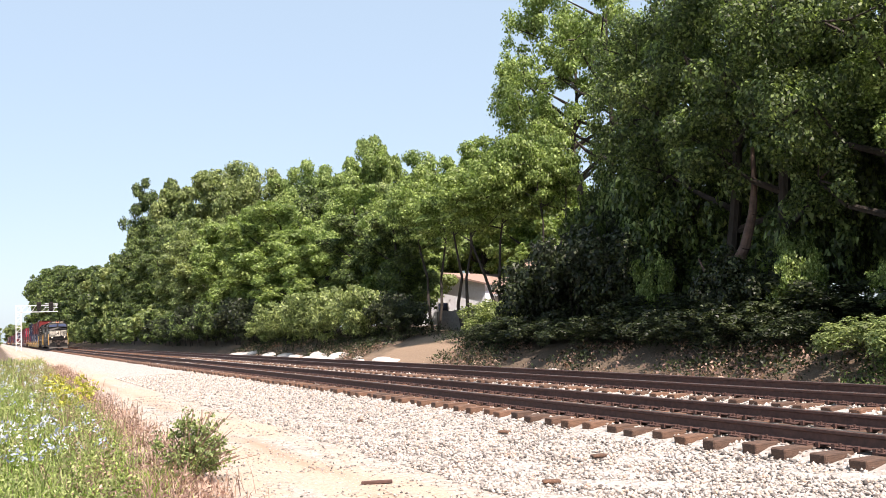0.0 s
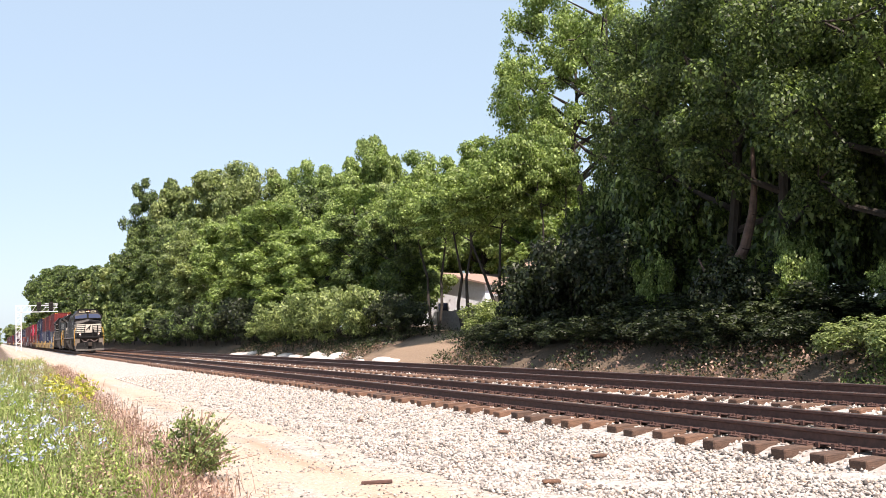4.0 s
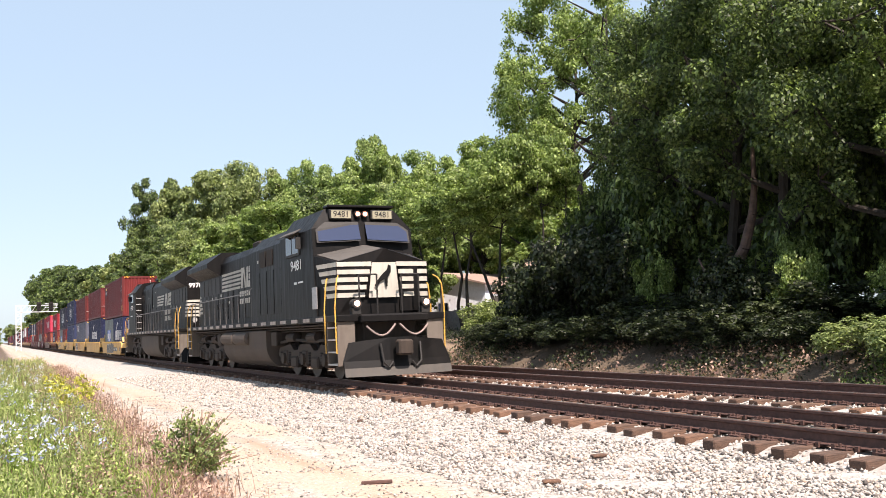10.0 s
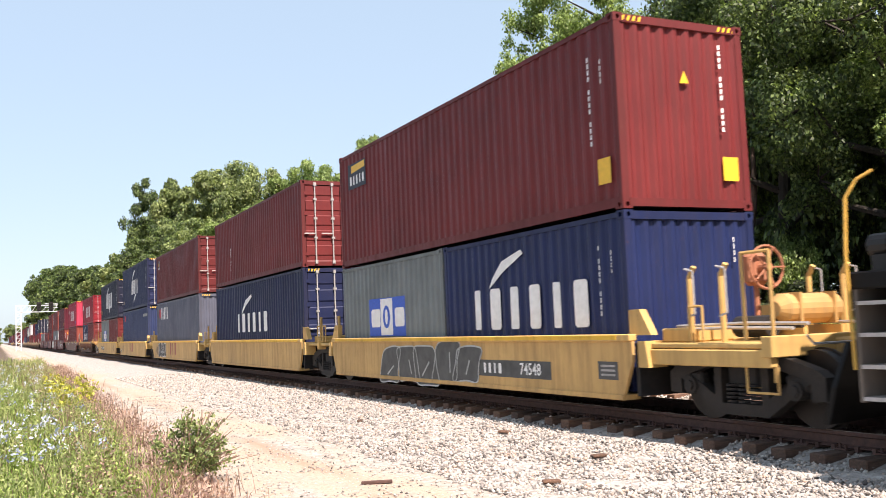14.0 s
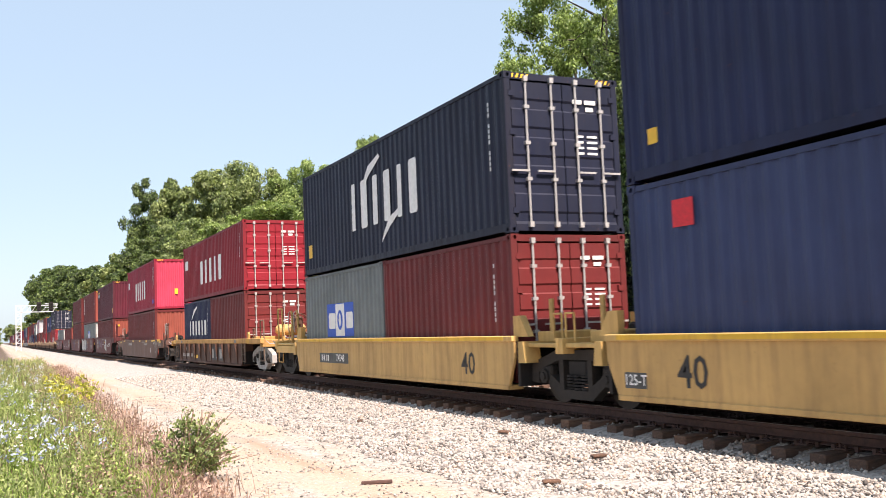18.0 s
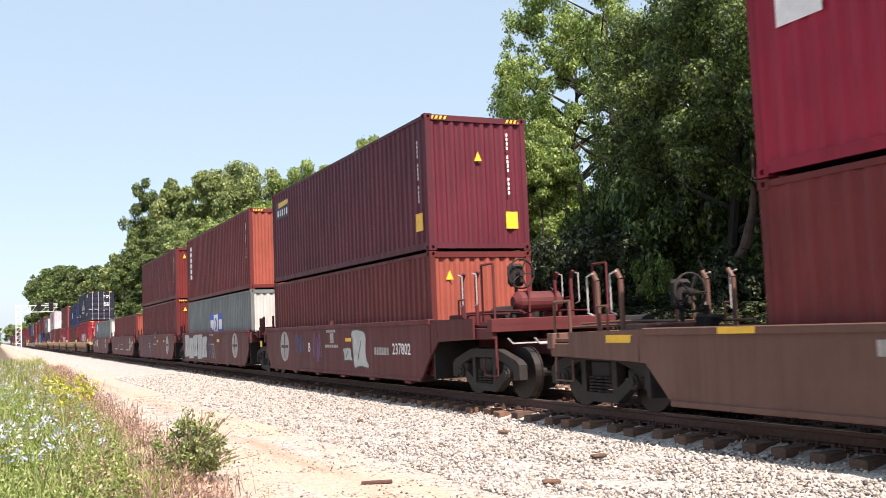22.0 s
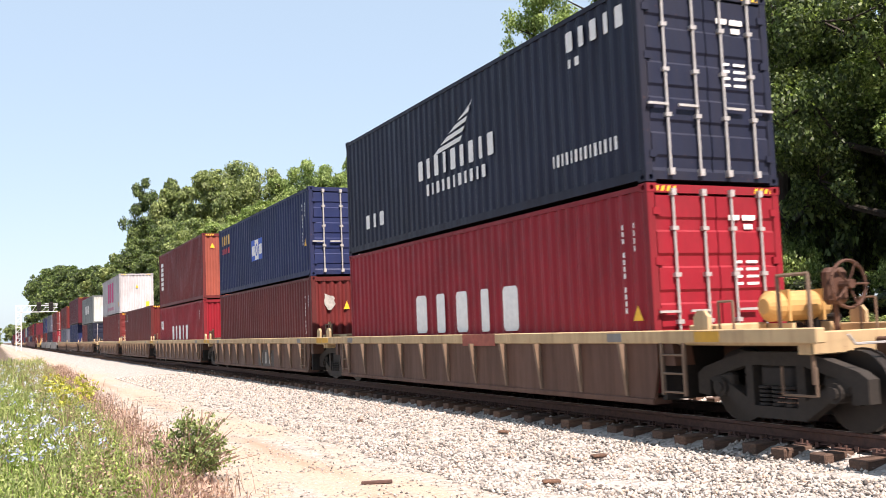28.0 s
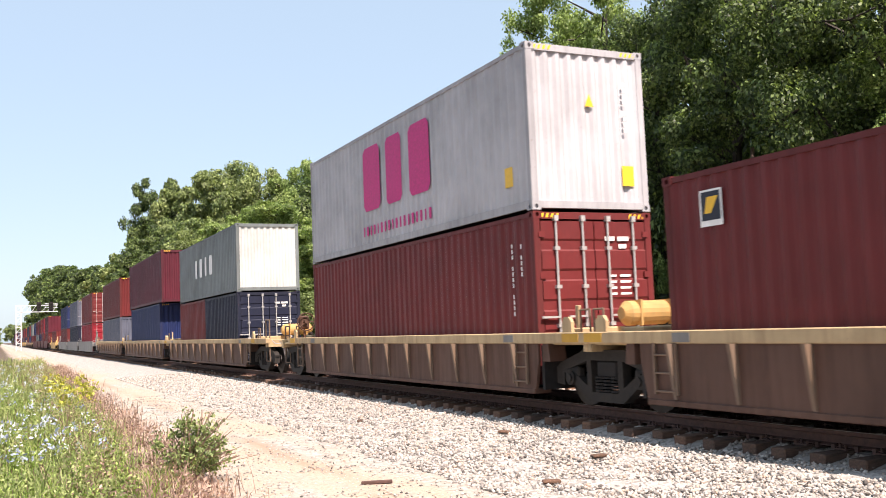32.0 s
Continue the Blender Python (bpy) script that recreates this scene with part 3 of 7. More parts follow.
for x, y, top, r in ((-15.2, 8.4, 1.25, 1.0), (-13.4, 8.2, 1.4, 1.1), (-11.5, 8.3, 1.5, 1.2), (-9.6, 8.2, 1.5, 1.2)):
    bush(x, y, top, r, LEAF_OLIVE, "low sunlit bush at the foot of the bank")
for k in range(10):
    bush(-84 - 3.6 * k, 8.8, plant_rng.uniform(3.6, 5.2), plant_rng.uniform(2.0, 2.6), LEAF_SHADED if k % 2 else LEAF_DARK, "dark green bush at the foot of the wood")
for k in range(34):
    x = -118 - 6.4 * k - 0.07 * k * k
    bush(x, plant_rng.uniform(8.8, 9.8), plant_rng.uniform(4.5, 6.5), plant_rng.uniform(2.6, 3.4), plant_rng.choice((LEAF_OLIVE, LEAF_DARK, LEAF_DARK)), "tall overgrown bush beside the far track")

# ---- the train ----
STEEL = plain("dark_underframe_steel", (0.013, 0.010, 0.009), 0.85, 0.0, 12, 0.35)
WHEEL = plain("wheel_steel", (0.022, 0.017, 0.015), 0.55, 0.4, 14, 0.25)
CAST = plain("dusty_cast_steel", (0.020, 0.015, 0.012), 0.85, 0.0, 12, 0.4)
WHITE = plain("white_lettering", (0.78, 0.77, 0.75), 0.6, 0.0, 8, 0.1)
YELLOW = plain("yellow_sticker", (0.78, 0.45, 0.03), 0.5, 0.0, 10, 0.1)
GALV = plain("galvanised_rod", (0.42, 0.40, 0.39), 0.5, 0.3, 14, 0.2)
COLOURS = {
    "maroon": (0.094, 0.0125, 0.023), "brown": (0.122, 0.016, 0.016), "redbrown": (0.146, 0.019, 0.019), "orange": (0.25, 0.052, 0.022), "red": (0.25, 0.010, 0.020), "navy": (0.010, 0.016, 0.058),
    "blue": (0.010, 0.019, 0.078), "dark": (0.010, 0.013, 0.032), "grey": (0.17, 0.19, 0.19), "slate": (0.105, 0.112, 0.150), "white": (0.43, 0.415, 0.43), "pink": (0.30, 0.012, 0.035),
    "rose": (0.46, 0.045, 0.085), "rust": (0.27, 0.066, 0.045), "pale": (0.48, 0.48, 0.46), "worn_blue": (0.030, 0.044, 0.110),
}
NAMES = {"maroon": "dark maroon", "brown": "brown", "redbrown": "reddish brown", "orange": "faded orange-brown", "red": "bright red", "navy": "navy blue", "blue": "deep blue",
         "dark": "dark blue-black", "worn_blue": "faded blue", "rose": "sunlit pink-red", "rust": "orange-brown", "pale": "off-white", "grey": "pale grey", "slate": "faded grey-blue", "white": "white", "pink": "faded red"}
BOXES = {}


def corrugated(a0, a1, z0, z1, at, pitch, depth, along):
    """A sheet with upright trapezoid waves, from a0 to a1."""
    n = max(1, round((a1 - a0) / pitch))
    p = (a1 - a0) / n
    line = []
    for k in range(n):
        b = a0 + k * p
        line += [(b, 0), (b + 0.26 * p, 0), (b + 0.5 * p, depth), (b + 0.76 * p, depth)]
    line.append((a1, 0))
    v = [((a, at + d, z) if along == "x" else (at + d, a, z)) for z in (z0, z1) for a, d in line]
    m = len(line)
    return Shape().add(v, [(i, i + 1, m + i + 1, m + i) for i in range(m - 1)])


def pierced(a, b, c):
    """A corner casting: a block with a deep oval hole in each upright face."""
    s = Shape()
    s.add([(x, y, z) for z in (-c, c) for x, y in ((-a, -b), (a, -b), (a, b), (-a, b))], [(0, 3, 2, 1), (4, 5, 6, 7)])
    for turn in range(4):
        w, d = (a, b) if turn % 2 == 0 else (b, a)
        ca, sa = (1, 0, -1, 0)[turn], (0, 1, 0, -1)[turn]
        rim = [(w * p, c * q) for p, q in ((-1, -1), (0, -1), (1, -1), (1, 0), (1, 1), (0, 1), (-1, 1), (-1, 0))]
        hole = [(w * 0.42 * math.cos(radians(225 + 45 * k)), c * 0.62 * math.sin(radians(225 + 45 * k))) for k in range(8)]
        v = [(p, -d, q) for p, q in rim] + [(p, -d, q) for p, q in hole] + [(p, -d + 0.05, q) for p, q in hole]
        f = [(k, (k + 1) % 8, 8 + (k + 1) % 8, 8 + k) for k in range(8)] + [(8 + k, 8 + (k + 1) % 8, 16 + (k + 1) % 8, 16 + k) for k in range(8)] + [tuple(range(16, 24))]
        s.add([(p * ca - y * sa, p * sa + y * ca, q) for p, y, q in v], f)
    return s


def container_meshes(length, height):
    key = (length, height)
    if key in BOXES:
        return BOXES[key]
    L, w, h = length / 2, 1.219, height
    s = Shape()
    for x in (-L, L):
        x0, x1 = (x, x + 0.12) if x < 0 else (x - 0.12, x)
        for y0, y1 in ((-w, -w + 0.13), (w - 0.13, w)):
            s.soft(x0, x1, y0, y1, 0.10, h - 0.10, 0.012)
        s.box(x0, x1, -w + 0.13, w - 0.13, 0.0 + 0.03, 0.15)
        s.box(x0, x1, -w + 0.13, w - 0.13, h - 0.13, h - 0.01)
    for y0, y1 in ((-w + 0.004, -w + 0.06), (w - 0.06, w - 0.004)):
        s.box(-L + 0.12, L - 0.12, y0, y1, 0.03, 0.17)
        s.box(-L + 0.12, L - 0.12, y0, y1, h - 0.09, h - 0.016)
    frame_mesh = s.mesh("frame")
    sides = {sg: corrugated(-L + 0.12, L - 0.12, 0.17, h - 0.09, sg * (w - 0.012), 0.28, -sg * 0.030, "x").mesh("side_panel") for sg in (-1, 1)}
    ends = {sg: corrugated(-w + 0.13, w - 0.13, 0.15, h - 0.13, sg * (L - 0.02), 0.25, -sg * 0.045, "y").mesh("end_panel") for sg in (-1, 1)}
    roof = Shape().box(-L + 0.1, L - 0.1, -w + 0.05, w - 0.05, h - 0.03, h - 0.008).mesh("roof")
    floor_mesh = Shape().box(-L + 0.1, L - 0.1, -w + 0.05, w - 0.05, 0.06, 0.14).mesh("floor")
    casting = pierced(0.092, 0.084, 0.062).mesh("corner_casting")
    d = Shape()
    wd, hd = w - 0.14, h - 0.28
    prof = [(-0.045, 0.0), (-0.045, hd)]
    for k in range(5):
        z = hd - 0.03 - k * (hd - 0.06) / 5
        st = (hd - 0.06) / 5
        prof += [(0.022, z), (0.022, z - st * 0.58), (0.0, z - st * 0.66), (0.0, z - st * 0.94)]
    prof += [(0.022, 0.0)]
    d.prism(prof, "y", 0.01, wd)
    BOXES[("hinge", key)] = Shape().box(-0.01, 0.045, wd - 0.06, wd + 0.06, -0.05, 0.05).mesh("hinge")
    door = d.mesh("door")
    r = Shape()
    r.cyl((0.06, 0, -0.03), (0.06, 0, hd + 0.05), 0.021, 7)
    for z in (-0.05, hd - 0.03):
        r.box(0.02, 0.1, -0.04, 0.04, z, z + 0.1)
    for z in (hd * 0.3, hd * 0.55, hd * 0.8):
        r.box(0.02, 0.09, -0.05, 0.05, z, z + 0.06)
    r.box(0.07, 0.1, 0.0, 0.36, hd * 0.36, hd * 0.36 + 0.035)
    rod = r.mesh("lock_rod")
    hz = Shape()
    for sg in (-1, 1):
        for k in range(4):
            y = sg * (w - 0.16 - k * 0.1)
            hz.add([(L + 0.004, y - 0.025, h - 0.105), (L + 0.004, y + 0.025, h - 0.105), (L + 0.004, y + 0.055, h - 0.03), (L + 0.004, y + 0.005, h - 0.03)], [(0, 1, 2, 3)])
    BOXES[("hazard", key)] = hz.mesh("hazard_stripes")
    lt = []
    for y0, y1, z0, z1 in ((0.22, 0.42, 0.86, 0.89), (0.48, 0.72, 0.86, 0.89), (0.5, 0.66, 0.81, 0.84), (0.3, 0.42, 0.62, 0.635), (0.5, 0.72, 0.62, 0.635), (0.3, 0.42, 0.58, 0.595), (0.5, 0.72, 0.58, 0.595), (0.3, 0.42, 0.54, 0.555), (0.5, 0.72, 0.54, 0.555), (0.3, 0.42, 0.50, 0.515), (0.5, 0.72, 0.50, 0.515)):
        lt.append(Shape().box(0.0245, 0.029, y0, y1, hd * z0, hd * z1).mesh("lettering_bar"))
    BOXES[("letters", key)] = lt
    BOXES[key] = (frame_mesh, sides, ends, roof, floor_mesh, casting, door, rod)
    return BOXES[key]


SIZES = {"20": (6.058, 2.591), "40": (12.192, 2.591), "40H": (12.192, 2.896), "45H": (13.716, 2.896), "53H": (16.154, 2.896)}


def worn(c):
    """The grime that runs down a painted side."""
    return tuple(0.75 * v + 0.25 * g for v, g in zip(shade(c, 0.6), (0.05, 0.032, 0.026)))


def container(size, colour, s, z, doors=False, face=None, label="", lit_end_colour=None):
    """A container whose leading end lies at s along the train, on height z. Returns the thing; its middle is its origin."""
    length, h = SIZES[size]
    L, w = length / 2, 1.219
    frame_mesh, sides, ends, roof, floor_mesh, casting, door, rod = container_meshes(length, h)
    text = label or ("%s ribbed steel shipping container %s" % (NAMES[colour], "with barred doors leading" if doors else "with a plain leading end"))
    c = thing("shipping_container", text, "shipping container", s - L, z, "containers on the train")
    body = paint("container_" + colour, COLOURS[colour], 0.5, dirt=0.3, rust=0.5, dirt_colour=worn(COLOURS[colour]))
    edge = paint("container_frame_" + colour, shade(COLOURS[colour], 0.82), 0.55, dirt=0.75, rust=0.95, dirt_colour=worn(COLOURS[colour]))
    # a lighter paint given for the ends has the sun on them put into it
    endm = paint("container_" + (lit_end_colour or colour), COLOURS[lit_end_colour or colour], 0.5, dirt=0.3, rust=0.5, dirt_colour=worn(COLOURS[lit_end_colour or colour]))
    part("frame", frame_mesh, edge, c)
    for sg in (-1, 1):
        part("side_panel", sides[sg], body, c)
    part("roof", roof, body, c)
    part("floor", floor_mesh, STEEL, c)
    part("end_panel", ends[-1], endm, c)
    for x in (-L + 0.087, L - 0.087):
        for y in (-w + 0.079, w - 0.079):
            for q in (0.057, h - 0.057):
                part("corner_casting", casting, edge, c, at=(x, y, q))
    if doors:
        for sg in (-1, 1):
            m = pose(L - 0.03, 0, 0.14) @ Matrix.Diagonal((1, sg, 1, 1))
            leaf = part("door", door, endm, c, at=m)
            for k in range(4):
                part("hinge", BOXES[("hinge", (length, h))], endm, leaf, at=(0, 0, 0.25 + k * (h - 0.78) / 3))
            if sg > 0:
                for bar in BOXES[("letters", (length, h))]:
                    part("lettering_bar", bar, WHITE, leaf, "small white lettering bar")
            for y in (0.26, 0.80):
                part("lock_rod", rod, GALV, leaf, "galvanised lock rod", at=(0, y, 0))
    else:
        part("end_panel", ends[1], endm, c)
    if h > 2.7:
        part("hazard_stripes", BOXES[("hazard", (length, h))], YELLOW, c, "yellow warning stripes")
    return c


SOOT = (0.075, 0.045, 0.03)
YELLOW_CAR = paint("car_yellow", (0.52, 0.315, 0.115), 0.62, dirt=0.8, rust=0.75, dirt_colour=(0.22, 0.13, 0.065))
TOP_STRIPE = paint("stripe_yellow", (0.72, 0.42, 0.04), 0.55, dirt=0.6, rust=0.7, dirt_colour=(0.3, 0.17, 0.07))
YELLOW_EDGE = paint("car_pale_yellow", (0.58, 0.36, 0.125), 0.6, dirt=0.55, rust=0.7, dirt_colour=(0.24, 0.13, 0.06))
RUST_WALL = paint("car_rust_brown", (0.082, 0.038, 0.026), 0.7, dirt=0.55, rust=0.6, dirt_colour=SOOT)
ORANGE_CHORD = paint("car_orange_tan", (0.50, 0.27, 0.085), 0.65, dirt=0.7, rust=0.8, dirt_colour=(0.13, 0.075, 0.045))
BROWN_CAR = paint("car_brown", (0.100, 0.050, 0.035), 0.65, dirt=0.8, rust=0.8, dirt_colour=(0.05, 0.026, 0.018))
TAN_CAR = paint("car_tan", (0.47, 0.335, 0.19), 0.65, dirt=0.6, rust=1.0, dirt_colour=(0.16, 0.085, 0.05))
FEC_CAR = paint("car_umber", (0.125, 0.062, 0.047), 0.6, dirt=0.5, rust=0.4, dirt_colour=SOOT)
MAROON_CAR = paint("car_maroon", (0.094, 0.0165, 0.019), 0.6, dirt=0.4, rust=0.3, dirt_colour=SOOT)
GREY_CAR = paint("car_grey", (0.20, 0.19, 0.18), 0.6, dirt=0.4, rust=0.5)
TAN_RIB = paint("worn_rib", (0.17, 0.11, 0.075), 0.7, dirt=0.5, rust=0.6)
TANK_PAINT = paint("tank_yellow", (0.46, 0.27, 0.10), 0.55, dirt=0.35, rust=0.4)
ORANGE_PATCH = paint("worn_orange_yellow", (0.55, 0.30, 0.04), 0.6, dirt=0.4, rust=0.5)
RUSTY = paint("rust_orange", (0.36, 0.14, 0.075), 0.75, dirt=0.4, rust=0.5)
STYLES = {  # wall paint, top chord paint, top height, bottom height, ribs, words
    "yellow": (YELLOW_CAR, YELLOW_EDGE, 1.14, 0.26, 0, "yellow smooth-sided well car"),
    "ribbed": (BROWN_CAR, TAN_CAR, 1.18, 0.24, 11, "brown ribbed well car with a tan top rail"),
    "rusty": (RUST_WALL, ORANGE_CHORD, 1.18, 0.24, 11, "rust-brown ribbed well car with an orange-tan top rail"),
    "umber": (FEC_CAR, FEC_CAR, 1.22, 0.24, 0, "long dark brown smooth-sided well car"),
    "maroon": (MAROON_CAR, MAROON_CAR, 1.50, 0.27, 0, "maroon smooth-sided well car"),
    "grey": (GREY_CAR, GREY_CAR, 1.20, 0.26, 0, "dull grey smooth-sided well car"),
}
PALE_FRAME = paint("worn_grey_white", (0.34, 0.32, 0.30), 0.7, dirt=0.9, rust=0.9, dirt_colour=(0.05, 0.038, 0.03))
WHEEL_R = 0.457
WHEELS = []
TRUCKS = {}


def truck_parts():
    if "w" not in TRUCKS:
        s = Shape()
        for q in ([(-1.32, 0.36), (-1.32, 0.62), (-1.2, 0.70), (-0.5, 0.90), (0.5, 0.90), (1.2, 0.70), (1.32, 0.62), (1.32, 0.36), (1.1, 0.34), (1.1, 0.56), (0.45, 0.74), (-0.45, 0.74), (-1.1, 0.56), (-1.1, 0.34)],
                  [(-1.12, 0.56), (-0.92, 0.60), (-0.34, 0.28), (-0.44, 0.12)], [(1.12, 0.56), (0.92, 0.60), (0.34, 0.28), (0.44, 0.12)],
                  [(-0.46, 0.12), (0.46, 0.12), (0.46, 0.26), (-0.46, 0.26)], [(-0.46, 0.24), (-0.34, 0.24), (-0.34, 0.78), (-0.46, 0.78)], [(0.34, 0.24), (0.46, 0.24), (0.46, 0.78), (0.34, 0.78)]):
            s.prism(q, "y", -1.14, -0.98)
        TRUCKS["frame"] = s.mesh("side_frame")
        TRUCKS["cap"] = Shape().cyl((0, -1.18, 0), (0, -0.98, 0), 0.115, 14).cyl((0, -1.21, 0), (0, -1.18, 0), 0.07, 10).soft(-0.18, 0.18, -1.13, -0.99, -0.02, 0.18, 0.03).mesh("bearing")
        w = Shape()
        w.cyl((0, -0.9, 0), (0, 0.9, 0), 0.08, 10)
        for sg in (-1, 1):
            w.cyl((0, sg * 0.69, 0), (0, sg * 0.82, 0), WHEEL_R, 26)
            w.cyl((0, sg * 0.67, 0), (0, sg * 0.69, 0), WHEEL_R + 0.025, 26)
            w.cyl((0, sg * 0.82, 0), (0, sg * 0.86, 0), 0.17, 12)
        TRUCKS["w"] = w.mesh("wheelset")
        TRUCKS["bolster"] = Shape().soft(-0.26, 0.26, -1.10, 1.10, 0.48, 0.74, 0.03).mesh("bolster")
        sp = Shape()
        for k in range(5):
            sp.cyl((0, -1.07, 0.27 + k * 0.05), (0, -1.07, 0.30 + k * 0.05), 0.085, 9)
        TRUCKS["spring"] = sp.mesh("coil_spring")
    return TRUCKS


def truck(s, frame_paint=None):
    """A two-axle truck with its middle at s."""
    p = truck_parts()
    t = thing("rail_truck", "dirty cast-steel two-axle railway truck under a well car", "railway truck", s, 0.0, "trucks of the train")
    for sg in (-1, 1):
        m = Matrix.Diagonal((1, -sg, 1, 1))
        part("side_frame", p["frame"], frame_paint or CAST, t, "pale grey-painted side frame" if frame_paint else "", at=m)
        for x in (-0.2, 0.0, 0.2):
            part("coil_spring", p["spring"], STEEL, t, at=Matrix.Translation((x, 0, 0)) @ m)
        for x in (-0.89, 0.89):
            part("bearing", p["cap"], CAST, t, at=Matrix.Translation((x, 0, WHEEL_R)) @ m)
    part("bolster", p["bolster"], STEEL, t)
    for x in (-0.89, 0.89):
        WHEELS.append((part("wheelset", p["w"], WHEEL, t, "steel wheels on an axle", at=(x, 0, WHEEL_R)), x, WHEEL_R, 1, s))
    return t


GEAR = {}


def gear(kind):
    """Small fittings of the car ends, built once."""
    if kind not in GEAR:
        s = Shape()
        if kind == "brake_wheel":
            pts = [(0.0, 0.30 * math.cos(a * math.pi / 9), 0.30 * math.sin(a * math.pi / 9)) for a in range(19)]
            s.tube(pts, 0.022, 6)
            for a in range(5):
                s.cyl((0, 0, 0), (0.05, 0.29 * math.cos(a * 1.257), 0.29 * math.sin(a * 1.257)), 0.014, 5)
            s.cyl((-0.12, 0, 0), (0.06, 0, 0), 0.06, 10)
        elif kind == "brake_housing":
            s.soft(-0.32, -0.12, -0.17, 0.17, -0.25, 0.22, 0.06)
            s.cyl((-0.22, 0, -0.25), (-0.22, 0, -0.85), 0.035, 8)
        elif kind == "reservoir":
            s.cyl((0, -0.45, 0), (0, 0.45, 0), 0.20, 18).cyl((0, -0.55, 0), (0, -0.45, 0), 0.10, 18, 0.20).cyl((0, 0.45, 0), (0, 0.55, 0), 0.20, 18, 0.10).box(-0.21, 0.21, -0.32, -0.28, -0.2, 0.21).box(-0.21, 0.21, 0.28, 0.32, -0.2, 0.21)
        elif kind == "cradle":
            s.box(-0.28, 0.28, -0.36, -0.30, -0.36, -0.18).box(-0.28, 0.28, 0.30, 0.36, -0.36, -0.18)
        elif kind == "valve":
            s.soft(-0.14, 0.14, -0.14, 0.14, 0, 0.26, 0.04).cyl((0, 0, 0.26), (0, 0, 0.40), 0.05, 8).cyl((-0.3, 0.05, 0.2), (0.3, 0.05, 0.2), 0.045, 8).cyl((-0.22, -0.12, 0.05), (-0.22, 0.3, 0.05), 0.09, 10)
        elif kind == "stirrup":
            s.tube([(-0.25, 0, 0.32), (-0.25, 0, 0.0), (0.25, 0, 0.0), (0.25, 0, 0.32)], 0.016, 6)
        elif kind == "coupler":
            s.soft(-0.5, 0.35, -0.1, 0.1, -0.12, 0.12, 0.03).soft(0.1, 0.45, -0.19, 0.19, -0.2, 0.2, 0.05)
        elif kind == "cut_lever":
            s.tube([(0, -1.3, 0.15), (0, -1.2, 0.05), (0, -0.2, 0.05), (0.1, -0.1, -0.05)], 0.015, 5)
        GEAR[kind] = s.mesh(kind)
    return GEAR[kind]


def end_bracket(e, sg, y, top):
    """The raised bracket at a corner of the well."""
    return Shape().prism([(e - sg * 0.16, top - 0.02), (e + sg * 0.32, top - 0.02), (e + sg * 0.08, top + 0.34), (e - sg * 0.16, top + 0.34)], "y", y - 0.06, y + 0.06)


